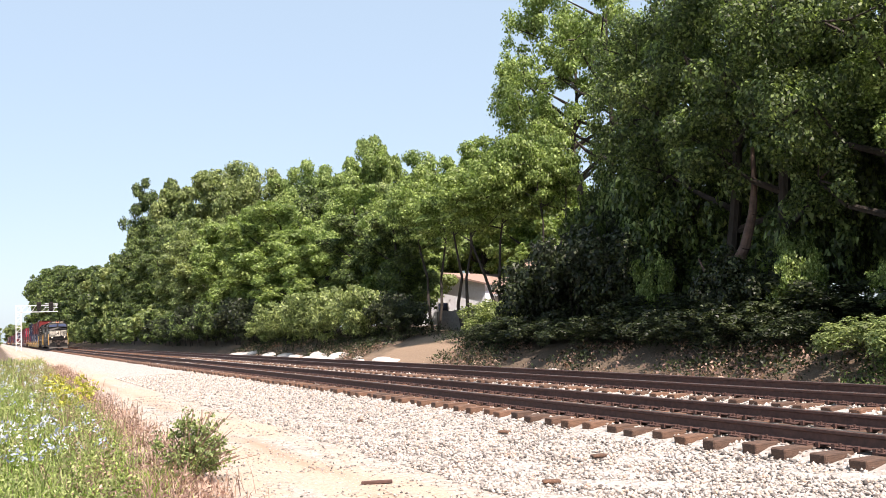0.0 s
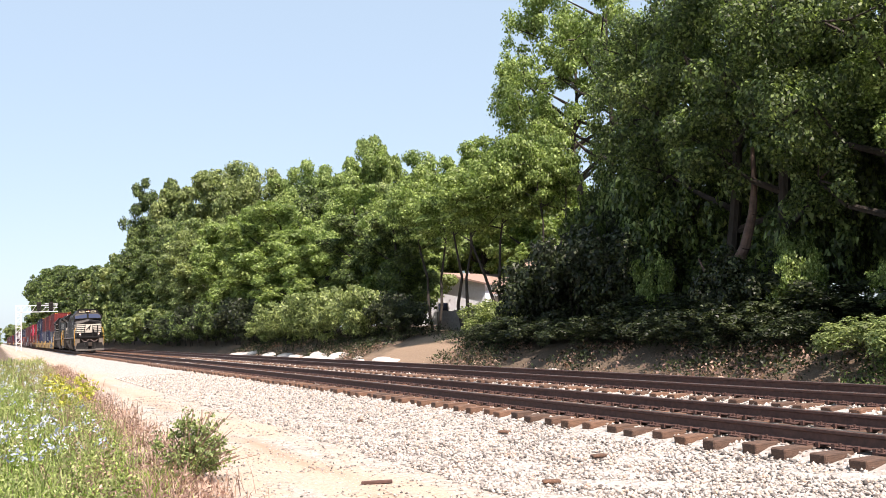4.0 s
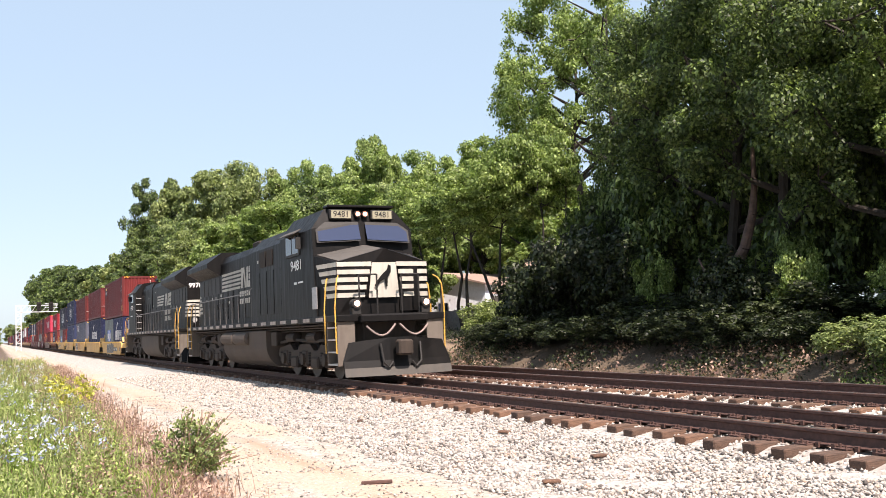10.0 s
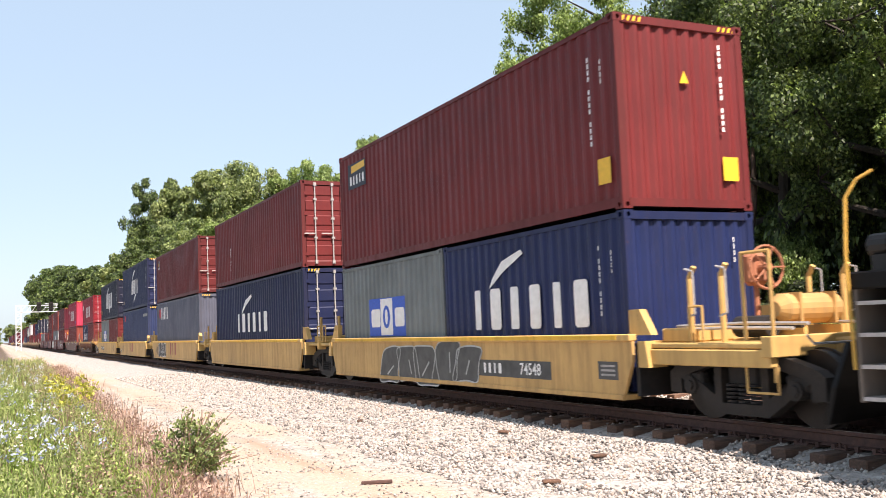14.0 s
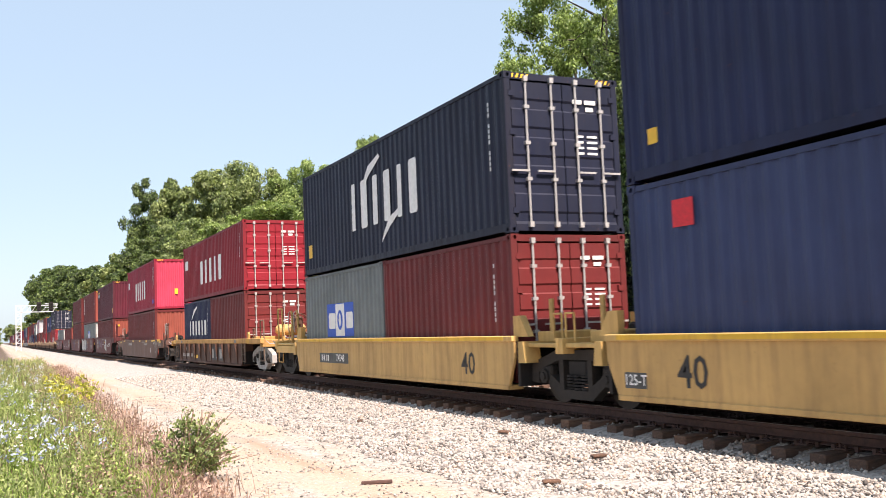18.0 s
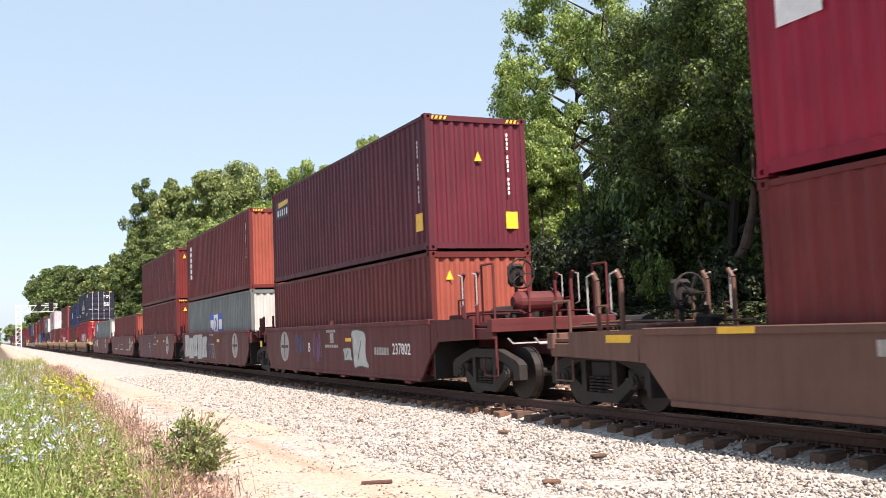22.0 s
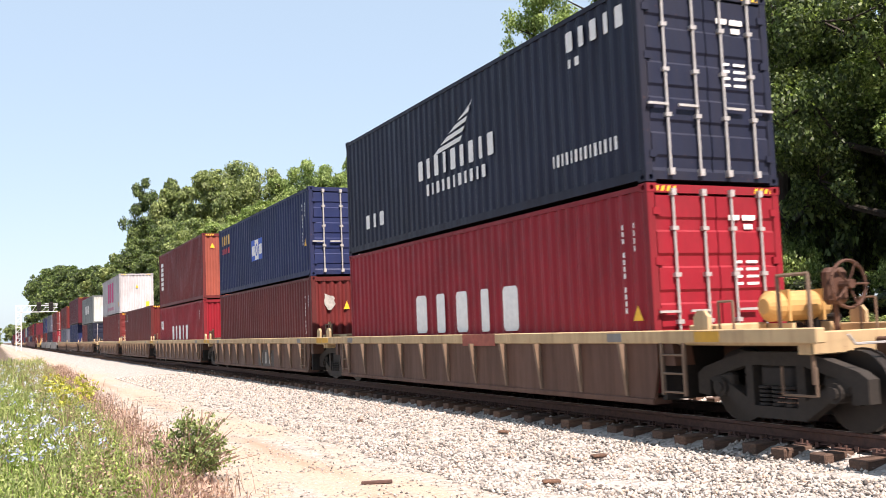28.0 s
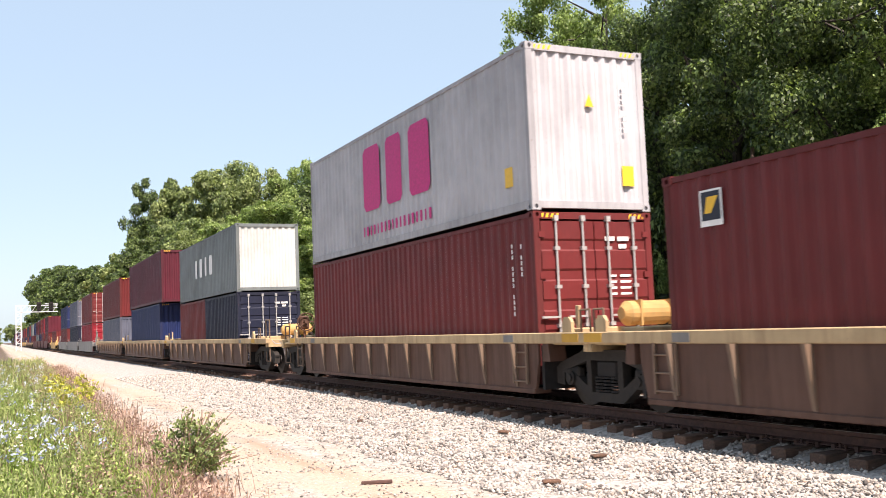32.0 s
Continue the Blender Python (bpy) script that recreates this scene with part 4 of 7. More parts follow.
def well_unit(style, front, back, lead=False, trail=False):
    """One unit of a well car; the well runs from front to back along the train (front is the larger s)."""
    wall, chord, top, low, ribs, words = STYLES[style]
    mid = (front + back) / 2
    half = (front - back) / 2
    c = thing("well_car", words + " carrying containers", "well car", mid, 0.0, "cars of the train")
    over = 1.55 if ribs else 0.0
    ahead = 2.75 if ribs and lead else over
    for sg in (-1, 1):
        y = sg * 1.40
        a, b = sorted((y, y - sg * 0.05))
        sh = Shape()
        edge = top - (0.17 if ribs else 0.1)
        slope = 0.24 if style == "yellow" else 0.5 if style in ("maroon", "umber") else 0.12
        sh.prism([(-half, edge), (half, edge), (half, low + 0.5), (half - slope, low), (-half + slope, low), (-half, low + 0.5)], "y", a, b)
        part("side_wall", sh, wall, c)
        o0, o1 = sorted((y + sg * 0.04, y - sg * 0.10))
        part("top_chord", Shape().soft(-half - over, half + ahead, o0, o1, edge, top, 0.012), chord, c)
        o0, o1 = sorted((y + sg * 0.02, y - sg * 0.30))
        part("bottom_sill", Shape().soft(-half + slope, half - slope, o0, o1, low - 0.05, low + 0.03, 0.01), wall, c)
        for k in range(ribs):
            x = -half + 0.7 + (2 * half - 1.4) * k / (ribs - 1)
            z0, z1 = low + 0.04, edge
            v = [(x - 0.03, y, z0), (x + 0.03, y, z0), (x + 0.03, y, z1), (x - 0.03, y, z1), (x - 0.03, y + sg * 0.02, z0), (x + 0.03, y + sg * 0.02, z0), (x + 0.03, y + sg * 0.13, z1), (x - 0.03, y + sg * 0.13, z1)]
            part("rib", Shape().add(v, [(0, 1, 2, 3), (7, 6, 5, 4), (0, 4, 5, 1), (1, 5, 6, 2), (2, 6, 7, 3), (3, 7, 4, 0)]), RUST_WALL if style == "rusty" else TAN_RIB, c, "worn rib")
        if style == "yellow" and sg < 0:
            part("edge_stripe", Shape().box(-half + 0.3, half - 0.3, -1.446, -1.4405, top - 0.075, top - 0.012), TOP_STRIPE, c, "bright yellow stripe along the top edge")
        if style == "maroon":
            for k in range(6):
                x = -half + 1.2 + (2 * half - 2.4) * k / 5
                part("tab", Shape().box(x - 0.16, x + 0.16, *sorted((y + sg * 0.022, y - sg * 0.1)), low - 0.11, low - 0.05), wall, c)
    if ribs:
        for a, b in ((-half - over + 0.25, -half - over + 0.7), (half + over - 0.75, half + over - 0.3)):
            part("yellow_patch", Shape().box(a, b, -1.447, -1.441, top - 0.15, top - 0.02), ORANGE_PATCH, c, "worn orange-yellow patch")
    if style == "umber":
        for a in (-half - 0.9, -half + 1.5, half - 1.4, half + 0.35):
            part("yellow_patch", Shape().box(a, a + 0.62, -1.447, -1.441, top - 0.09, top - 0.01) if -half < a < half - 0.5 else Shape().box(a, a + 0.62, -1.396, -1.390, top - 0.2, top - 0.09), YELLOW, c, "yellow reflective patch")
    for k in range(5):
        x = -half + 0.6 + (2 * half - 1.2) * k / 4
        part("floor_beam", Shape().box(x - 0.12, x + 0.12, -1.35, 1.35, low - 0.02, low + 0.08), STEEL, c)
    for sg in (-1, 1):
        e = sg * half
        outer = (sg > 0 and lead) or (sg < 0 and trail)
        reach = 3.0 if outer else 1.7

        def span(p, q):
            return (min(e + sg * p, e + sg * q), max(e + sg * p, e + sg * q))
        rail, iron = (0.35 if sg < 0 else 0.6, TAN_RIB) if ribs else (0.45 if style == "umber" else 0.95, chord)
        part("bulkhead", Shape().box(*span(0, 0.08), -1.34, 1.34, low + 0.02, edge - 0.03), STEEL, c)
        part("centre_sill", Shape().soft(*span(0.08, reach), -0.34, 0.34, 0.76, 1.04, 0.02), wall, c)
        part("end_platform", Shape().soft(*span(0.09, reach * 0.86), -1.30, 1.30, top - 0.20, top - 0.13, 0.015), chord, c)
        part("cross_bearer", Shape().soft(*span(reach * 0.80, reach * 0.86), -1.36, 1.36, top - 0.30, top - 0.05, 0.012), chord, c)
        for y in (-1.24, 1.24):
            if style == "yellow":
                part("corner_gusset", end_bracket(e, sg, y, top), chord, c)
            if style in ("umber", "maroon") and outer:
                part("end_plate", Shape().prism([(e, low + 0.5), (e + sg * 0.35, top - 0.46), (e + sg * (reach - 1.1), top - 0.42), (e + sg * (reach - 1.1), top - 0.04), (e, top - 0.02)], "y", *sorted((y * 1.09, y * 1.12))), wall, c)
            sill = wall if ribs else chord
            part("sill_bracket", Shape().prism([(e + sg * 0.14, top - 0.46), (e + sg * 0.36, top - 0.46), (e + sg * 0.30, top - 0.10), (e + sg * 0.14, top - 0.10)], "y", y - 0.16, y + 0.16), sill, c)
            if outer:
                part("ladder_rail", Shape().tube([(e + sg * (reach - 0.5), y, 0.55), (e + sg * (reach - 0.5), y, top + rail), (e + sg * (reach - 0.95), y, top + rail), (e + sg * (reach - 0.95), y, top - 0.1)], 0.024), iron, c)
                part("stirrup", gear("stirrup"), iron, c, at=(e + sg * (reach - 0.72), y, 0.42))
            elif (not ribs or sg > 0) and y < 0:
                part("post", Shape().soft(e + sg * 0.62 - 0.05, e + sg * 0.62 + 0.05, y * 0.8 - 0.03, y * 0.8 + 0.03, top - 0.14, top + (0.6 if style == "yellow" else 0.42), 0.012), chord, c)
            part("grab_iron", Shape().tube([(e + sg * 1.05, y, top - 0.1), (e + sg * 1.05, y, top + 0.34), (e + sg * 1.3, y, top + 0.34), (e + sg * 1.3, y, top - 0.1)], 0.018), iron, c)
        if outer and not ribs:
            for y in (-1.28, 1.28):
                part("side_sill", Shape().soft(*span(0.1, reach * 0.84), y - 0.05, y + 0.05, top - 0.42, top - 0.21, 0.015), chord, c)
                for q in (0.9, 1.5):
                    part("bent_post", Shape().tube([(e + sg * q, y * 0.84, top - 0.14), (e + sg * q, y * 0.84, top + 0.72), (e + sg * (q + 0.10), y * 0.84, top + 0.86)], 0.038, 8), chord, c)
                    part("grab_loop", Shape().tube([(e + sg * (q + 0.02), y * 0.9, top + 0.2), (e + sg * (q + 0.16), y * 0.9, top + 0.24), (e + sg * (q + 0.16), y * 0.9, top + 0.8), (e + sg * q, y * 0.9, top + 0.84)], 0.014, 6), GALV, c)
            for y, z in ((-0.95, 0.03), (-0.7, 0.08), (0.75, 0.05)):
                part("brake_pipe", Shape().tube([(e + sg * 0.15, y, top + z), (e + sg * reach * 0.5, y, top + z + 0.02), (e + sg * reach * 0.84, y, top + z)], 0.024, 6), iron if style != "yellow" else GALV, c)
            part("brake_cylinder", Shape().cyl((e + sg * 1.1, -0.45, top + 0.05), (e + sg * 1.7, -0.45, top + 0.05), 0.14, 12).cyl((e + sg * 1.7, -0.45, top + 0.05), (e + sg * 2.2, -0.45, top + 0.05), 0.03, 8), STEEL, c, "grimy brake cylinder")
        if ribs:
            lx = e - sg * 0.55 if not outer else e + sg * 0.35
            stile = [Shape().box(lx + d - 0.02, lx + d + 0.02, -1.45, -1.41, 0.34, top - 0.16) for d in (-0.22, 0.22)]
            for q in stile:
                part("ladder_stile", q, TAN_RIB, c)
            for k in range(3):
                part("rung", Shape().cyl((lx - 0.22, -1.43, 0.38 + 0.24 * k), (lx + 0.22, -1.43, 0.38 + 0.24 * k), 0.016, 6), TAN_RIB, c)
            for y in (-1.38, 1.38):
                part("lifting_lug", Shape().prism([(e - 0.13 + sg * 0.9, top - 0.02), (e + 0.13 + sg * 0.9, top - 0.02), (e + 0.13 + sg * 0.9, top + 0.16), (e + 0.06 + sg * 0.9, top + 0.24), (e - 0.06 + sg * 0.9, top + 0.24), (e - 0.13 + sg * 0.9, top + 0.16)], "y", y - 0.03, y + 0.03), chord, c)
            part("reflector_plate", Shape().box(e - sg * 0.9 - 0.17, e - sg * 0.9 + 0.17, -1.446, -1.4405, top - 0.15, top - 0.03), GREY_CAR, c, "faded stencil plate")
        part("walkway_step", Shape().soft(*span(0.3, 0.85), -1.1, -0.25, top - 0.13, top + 0.06, 0.02), chord, c)
        if outer or sg > 0:
            part("valve", gear("valve"), STEEL, c, "grimy brake valve", at=(e + sg * 0.95, 0.55, top - 0.1))
        if sg > 0 and (ribs or outer) and style != "umber":
            part("reservoir", gear("reservoir"), TANK_PAINT if style in ("yellow", "ribbed", "rusty") else chord, c, "round-ended air reservoir", at=(e + sg * (1.7 if outer and not ribs else 0.95), 0.15, top + 0.26))
            part("cradle", gear("cradle"), chord, c, at=(e + sg * (1.7 if outer and not ribs else 0.95), 0.15, top + 0.22))
        if outer:
            if sg > 0 or style == "umber":
                bx = 1.75 if ribs else 0.95
                part("brake_wheel", gear("brake_wheel"), RUSTY if style == "yellow" else RUST_WALL if ribs else STEEL, c, "handbrake wheel", at=(e + sg * bx, 0.25, top + (0.85 if style in ("yellow", "maroon") else 0.5)))
                part("brake_housing", gear("brake_housing"), RUSTY if style == "yellow" else RUST_WALL if ribs else STEEL, c, at=(e + sg * bx, 0.25, top + (0.85 if style in ("yellow", "maroon") else 0.5)))
            part("coupler", gear("coupler"), STEEL, c, "knuckle coupler", at=Matrix.Translation((e + sg * (reach + 0.12), 0, 0.86)) @ Matrix.Diagonal((sg, 1, 1, 1)))
            part("cut_lever", gear("cut_lever"), GALV, c, at=Matrix.Translation((e + sg * (reach + 0.05), 0, 0.95)) @ Matrix.Diagonal((sg, 1, 1, 1)))
    return c


# unit: (style, [lower containers], upper container); a container: (size, colour, doors leading)
UNITS = {}


def load(style, s, lower, upper, length=12.192, lead=False, trail=False, z0=0.33, long=False):
    ahead, behind = (2.1, 2.1) if long else (0.25, 0.45)
    UNITS[(s, "c")] = (well_unit(style, s + ahead, s - length - behind, lead, trail), s + (ahead - length - behind) / 2, 0.0)
    at = s
    h = 2.591
    for k, (size, colour, doors, *end) in enumerate(lower):
        UNITS[(s, "l%d" % k)] = (container(size, colour, at, z0, doors, lit_end_colour=end[0] if end else None), at - SIZES[size][0] / 2, z0)
        at -= SIZES[size][0] + 0.07
        h = SIZES[size][1]
    if upper:
        size, colour, doors = upper[:3]
        front = s - (length - SIZES[size][0]) / 2
        UNITS[(s, "u")] = (container(size, colour, front, z0 + h + 0.03, doors, lit_end_colour=upper[3] if len(upper) > 3 else None), front - SIZES[size][0] / 2, z0 + h + 0.03)


CARS = [
    ("yellow", [(-219.4, [("20", "blue", False), ("20", "grey", False)], ("40H", "redbrown", False)), (-235.1, [("40H", "navy", True)], ("40", "redbrown", True)),
                (-251.0, [("40H", "slate", False)], ("40", "brown", True)), (-266.9, [("40H", "worn_blue", False)], ("40H", "navy", True)), (-282.5, [("20", "redbrown", True), ("20", "grey", False)], ("40H", "dark", True))]),
    ("rusty", [(-302.25, [("20", "redbrown", True), ("20", "navy", False)], ("40", "red", True))]),
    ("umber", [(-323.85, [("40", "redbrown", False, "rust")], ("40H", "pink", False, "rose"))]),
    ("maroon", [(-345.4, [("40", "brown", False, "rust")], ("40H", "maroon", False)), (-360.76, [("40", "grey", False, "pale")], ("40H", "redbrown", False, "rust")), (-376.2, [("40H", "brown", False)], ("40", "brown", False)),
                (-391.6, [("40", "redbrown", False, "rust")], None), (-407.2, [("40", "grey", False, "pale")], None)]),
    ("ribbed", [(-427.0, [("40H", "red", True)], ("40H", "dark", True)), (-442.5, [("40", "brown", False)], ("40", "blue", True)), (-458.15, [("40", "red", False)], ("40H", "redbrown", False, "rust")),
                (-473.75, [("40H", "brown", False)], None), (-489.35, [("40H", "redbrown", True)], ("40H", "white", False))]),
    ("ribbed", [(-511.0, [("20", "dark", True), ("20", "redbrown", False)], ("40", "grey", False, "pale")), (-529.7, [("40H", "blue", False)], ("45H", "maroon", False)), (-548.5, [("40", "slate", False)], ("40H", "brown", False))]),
]


# the cars too far back to pass near
FAR = (("grey", 3, 18.2, ("red", "redbrown"), ("dark", "slate"), ("brown", "blue")), ("yellow", 1, 19.5, ("redbrown", None)), ("maroon", 5, 15.55, ("brown", "maroon"), ("redbrown", "red"), ("navy", "brown"), ("grey", "maroon"), ("brown", "blue")),
       ("ribbed", 3, 18.7, ("maroon", "grey"), ("blue", "redbrown"), ("brown", "dark")), ("yellow", 5, 15.7, ("navy", "redbrown"), ("brown", "red"), ("slate", "maroon"), ("redbrown", "white"), ("blue", "brown")))
at = -571.0
for style, count, pitch, *pairs in FAR + FAR[:3]:
    units = []
    for low_colour, high_colour in pairs:
        units.append((at, [("40", low_colour, style == "grey")], ("40H", high_colour, style == "grey") if high_colour else None))
        at -= pitch
    CARS.append((style, units))
    at -= 6.0


def build_train():
    for style, units in CARS:
        for k, (s, lower, upper) in enumerate(units):
            long = style == "umber" or (len(units) == 3)
            load(style, s, lower, upper, 12.192, k == 0, k == len(units) - 1, 0.33, long)
            off = 3.2 if long else 1.75
            if k == 0:
                truck(s + off + 0.3, PALE_FRAME if style == "rusty" else None)
            if k < len(units) - 1:
                truck((s - 12.19 + units[k + 1][0]) / 2)
            else:
                truck(s - 12.19 - off - 0.4)


build_train()


# ---- locomotives ----
BLACK = paint("locomotive_black", (0.0068, 0.0062, 0.0062), 0.46, dirt=0.2, rust=0.06, dirt_colour=(0.030, 0.023, 0.019))
BLACK.node_tree.nodes["Principled BSDF"].inputs["Specular IOR Level"].default_value = 0.15
GRIME = paint("dusty_underframe", (0.036, 0.027, 0.022), 0.85, dirt=0.6, rust=0.4, dirt_colour=(0.085, 0.062, 0.047))
TANK_DUST = paint("dusty_tank", (0.072, 0.056, 0.046), 0.8, dirt=0.5, rust=0.3, dirt_colour=(0.13, 0.10, 0.08))
STEP_DUST = paint("pale_dusty_plate", (0.15, 0.125, 0.105), 0.85, dirt=0.5, rust=0.3, dirt_colour=(0.08, 0.06, 0.05))
DUSTY = paint("dusty_grey_black", (0.075, 0.068, 0.062), 0.75, dirt=0.4, rust=0.1, dirt_colour=(0.14, 0.12, 0.10))
STRIPE = paint("off_white_stripe", (0.46, 0.43, 0.375), 0.55, dirt=0.4, rust=0.25)
EDGE_MARK = paint("worn_edge_strip", (0.42, 0.36, 0.32), 0.6, dirt=0.75, rust=0.6, dirt_colour=(0.10, 0.06, 0.045))
RAILING = plain("black_railing", (0.02, 0.018, 0.017), 0.6, 0.2, 20, 0.3)
SAFETY = plain("orange_yellow_railing", (0.58, 0.33, 0.06), 0.5, 0.0, 12, 0.15)
HANDRAIL = plain("worn_grey_handrail", (0.13, 0.12, 0.115), 0.5, 0.2, 20, 0.3)
HOSE = plain("pale_hose", (0.22, 0.165, 0.15), 0.6, 0.0, 12, 0.2)


def glass_build(tree, n, l, p):
    p.inputs["Base Color"].default_value = (0.03, 0.04, 0.08, 1)
    p.inputs["Roughness"].default_value = 0.06
    p.inputs["Specular IOR Level"].default_value = 0.8


CAB_GLASS = material("dark_cab_glass", glass_build)


def glow(name, c, power):
    def build(tree, n, l, p):
        p.inputs["Base Color"].default_value = (*c, 1)
        p.inputs["Emission Color"].default_value = (*c, 1)
        p.inputs["Emission Strength"].default_value = power
    return material(name, build)


LAMP = glow("lit_headlight", (1.0, 0.40, 0.24), 1.8)
DITCH = glow("lit_ditch_light", (0.9, 0.62, 0.48), 1.2)
BOARD = glow("lit_number_board", (0.30, 0.27, 0.19), 0.05)
LOCO_R = 0.533


def loco_truck(parent, x0, wheel, frame_mesh, box_mesh, spring, flip):
    t = part("bogie", Shape().soft(x0 - 2.6, x0 + 2.6, -0.55, 0.55, 0.55, 0.95, 0.04), GRIME, parent, "three-axle cast bogie")
    for sg in (-1, 1):
        part("side_frame", frame_mesh, GRIME, t, at=pose(x0, 0, 0) @ Matrix.Diagonal((1, -sg, 1, 1)))
    for k in (-1, 0, 1):
        x = x0 + 2.03 * k
        WHEELS.append((part("wheelset", wheel, WHEEL, t, "large steel wheels on an axle", at=(x, 0, LOCO_R)), x, LOCO_R, -1 if flip else 1, 0))
        for sg in (-1, 1):
            part("axle_box", box_mesh, GRIME, t, at=pose(x, 0, 0) @ Matrix.Diagonal((1, -sg, 1, 1)))
            for dx in (-0.45, 0.45):
                part("coil_spring", spring, STEEL, t, at=(x + dx, sg * 1.12, 0.42))


def bars(poly_list, y0, y1):
    s = Shape()
    for q in poly_list:
        s.prism(q, "y", y0, y1)
    return s


def rect(x0, x1, z0, z1, skew=0.0):
    return [(x0, z0), (x1, z0), (x1 + skew, z1), (x0 + skew, z1)]


def locomotive(number, s, flip):
    loco = thing("locomotive", "black six-axle diesel freight locomotive with white stripes and number " + number, "locomotive", s - (22.3 if flip else 0), 0.0, "locomotives of the train")
    if flip:
        MOVING[-1] = (*MOVING[-1], 180)
    P = lambda name, shape, mat=BLACK, label="", parent=loco, smooth=False: part(name, shape, mat, parent, label, smooth=smooth)
    # underframe and deck
    P("underframe", Shape().soft(-21.4, -0.75, -0.75, 0.75, 0.95, 1.56, 0.03), GRIME)
    P("deck", Shape().soft(-21.5, -0.55, -1.52, 1.52, 1.56, 1.74, 0.02))
    for k in range(17):
        x = -1.7 - k * 1.18
        for sg in (-1, 1):
            a, b = sorted((sg * 1.522, sg * 1.530))
            P("reflector", Shape().box(x - 0.62, x, a, b, 1.60, 1.70), EDGE_MARK, "worn off-white edge strip")
    # fuel tank and air reservoirs
    bend = [(1.42 - 0.62 * (1 - math.cos(a * math.pi / 16)), 0.95 - 0.73 * math.sin(a * math.pi / 16)) for a in range(9)]
    tank = [(1.42, 1.42)] + bend + [(-y, z) for y, z in bend[::-1]] + [(-1.42, 1.42)]
    P("fuel_tank", Shape().prism(tank, "x", -14.4, -8.0), TANK_DUST, "dusty grey-brown fuel tank")
    if not flip:
        for x in (-14.2, -12.2):
            P("air_reservoir", Shape().cyl((x, -1.36, 1.18), (x + 1.8, -1.36, 1.18), 0.24, 16).cyl((x - 0.08, -1.36, 1.18), (x, -1.36, 1.18), 0.13, 16, 0.24).cyl((x + 1.8, -1.36, 1.18), (x + 1.88, -1.36, 1.18), 0.24, 16, 0.13), TANK_DUST, smooth=False)
    # bogies
    wheel = Shape().cyl((0, -0.9, 0), (0, 0.9, 0), 0.1, 10)
    for sg in (-1, 1):
        wheel.cyl((0, sg * 0.69, 0), (0, sg * 0.83, 0), LOCO_R, 30).cyl((0, sg * 0.66, 0), (0, sg * 0.69, 0), LOCO_R + 0.026, 30)
    wheel = wheel.mesh("wheelset")
    fr = Shape().prism([(-2.9, 0.62), (-2.75, 0.86), (-1.5, 0.98), (-1.2, 0.80), (-0.8, 0.80), (-0.5, 0.98), (0.5, 0.98), (0.8, 0.80), (1.2, 0.80), (1.5, 0.98), (2.75, 0.86), (2.9, 0.62), (2.5, 0.52), (-2.5, 0.52)], "y", -1.18, -1.02)
    for x in (-1.02, 1.02):
        fr.soft(x - 0.32, x + 0.32, -1.25, -1.02, 0.28, 0.62, 0.05)
    fr.tube([(-2.6, -1.22, 1.02), (-1.0, -1.22, 1.12), (1.0, -1.22, 1.05), (2.6, -1.22, 1.12)], 0.045)
    fr.cyl((-1.5, -1.22, 1.18), (-0.7, -1.22, 1.18), 0.13, 10).cyl((0.6, -1.22, 1.18), (1.4, -1.22, 1.18), 0.13, 10)
    fr = fr.mesh("side_frame")
    ab = Shape().soft(-0.26, 0.26, -1.22, -0.95, 0.32, 0.82, 0.06).cyl((0, -1.22, 0.54), (0, -1.30, 0.54), 0.17, 14).mesh("axle_box")
    spring = Shape()
    for k in range(5):
        spring.cyl((0, 0, k * 0.07), (0, 0, k * 0.07 + 0.045), 0.12, 10)
    spring = spring.mesh("coil_spring")
    for x0 in (-4.5, -17.7):
        loco_truck(loco, x0, wheel, fr, ab, spring, flip)
    # cab
    ring = [(-1.5, 1.74), (1.5, 1.74), (1.5, 4.18), (1.06, 4.76), (0.5, 4.86), (-0.5, 4.86), (-1.06, 4.76), (-1.5, 4.18)]

    def lean(z):
        return -2.30 - max(0.0, z - 3.45) * 0.36
    cab = Shape().add([(lean(z), y, z) for y, z in ring] + [(-5.75, y, z) for y, z in ring],
                      [(i, (i + 1) % 8, 8 + (i + 1) % 8, 8 + i) for i in range(8)] + [tuple(range(8)), tuple(range(8, 16))])
    P("cab", cab, BLACK, "black wide-nose driver's cab")
    nose_b = [(-1.49, 1.74), (1.49, 1.74), (1.49, 3.42), (0.0, 3.72), (-1.49, 3.42)]
    nose_f = [(-1.30, 1.74), (1.30, 1.74), (1.30, 3.14), (0.0, 3.50), (-1.30, 3.14)]
    nose_x = [-1.12, -1.12, -1.14, -0.98, -1.14]
    P("nose", Shape().add([(-2.5, y, z) for y, z in nose_b] + [(x, y, z) for x, (y, z) in zip(nose_x, nose_f)],
                          [(i, (i + 1) % 5, 5 + (i + 1) % 5, 5 + i) for i in range(5)] + [(0, 1, 2, 3, 4), (5, 6, 7, 8), (5, 8, 9)]), BLACK)
    P("nose_top", Shape().add([(-2.48, -1.40, 3.450), (-2.48, 0, 3.730), (-1.04, 0, 3.505), (-1.17, -1.22, 3.175), (-2.48, 1.40, 3.450), (-1.17, 1.22, 3.175)], [(0, 1, 2, 3), (1, 4, 5, 2)]), DUSTY, "dusty grey top of the nose")
    P("nose_door", Shape().soft(-1.12, -1.062, 0.45, 1.0, 1.8, 3.02, 0.01))

    def on_nose(y):                          # the slightly pointed front
        return -1.12 + 0.14 * (1 - abs(y) / 1.3)
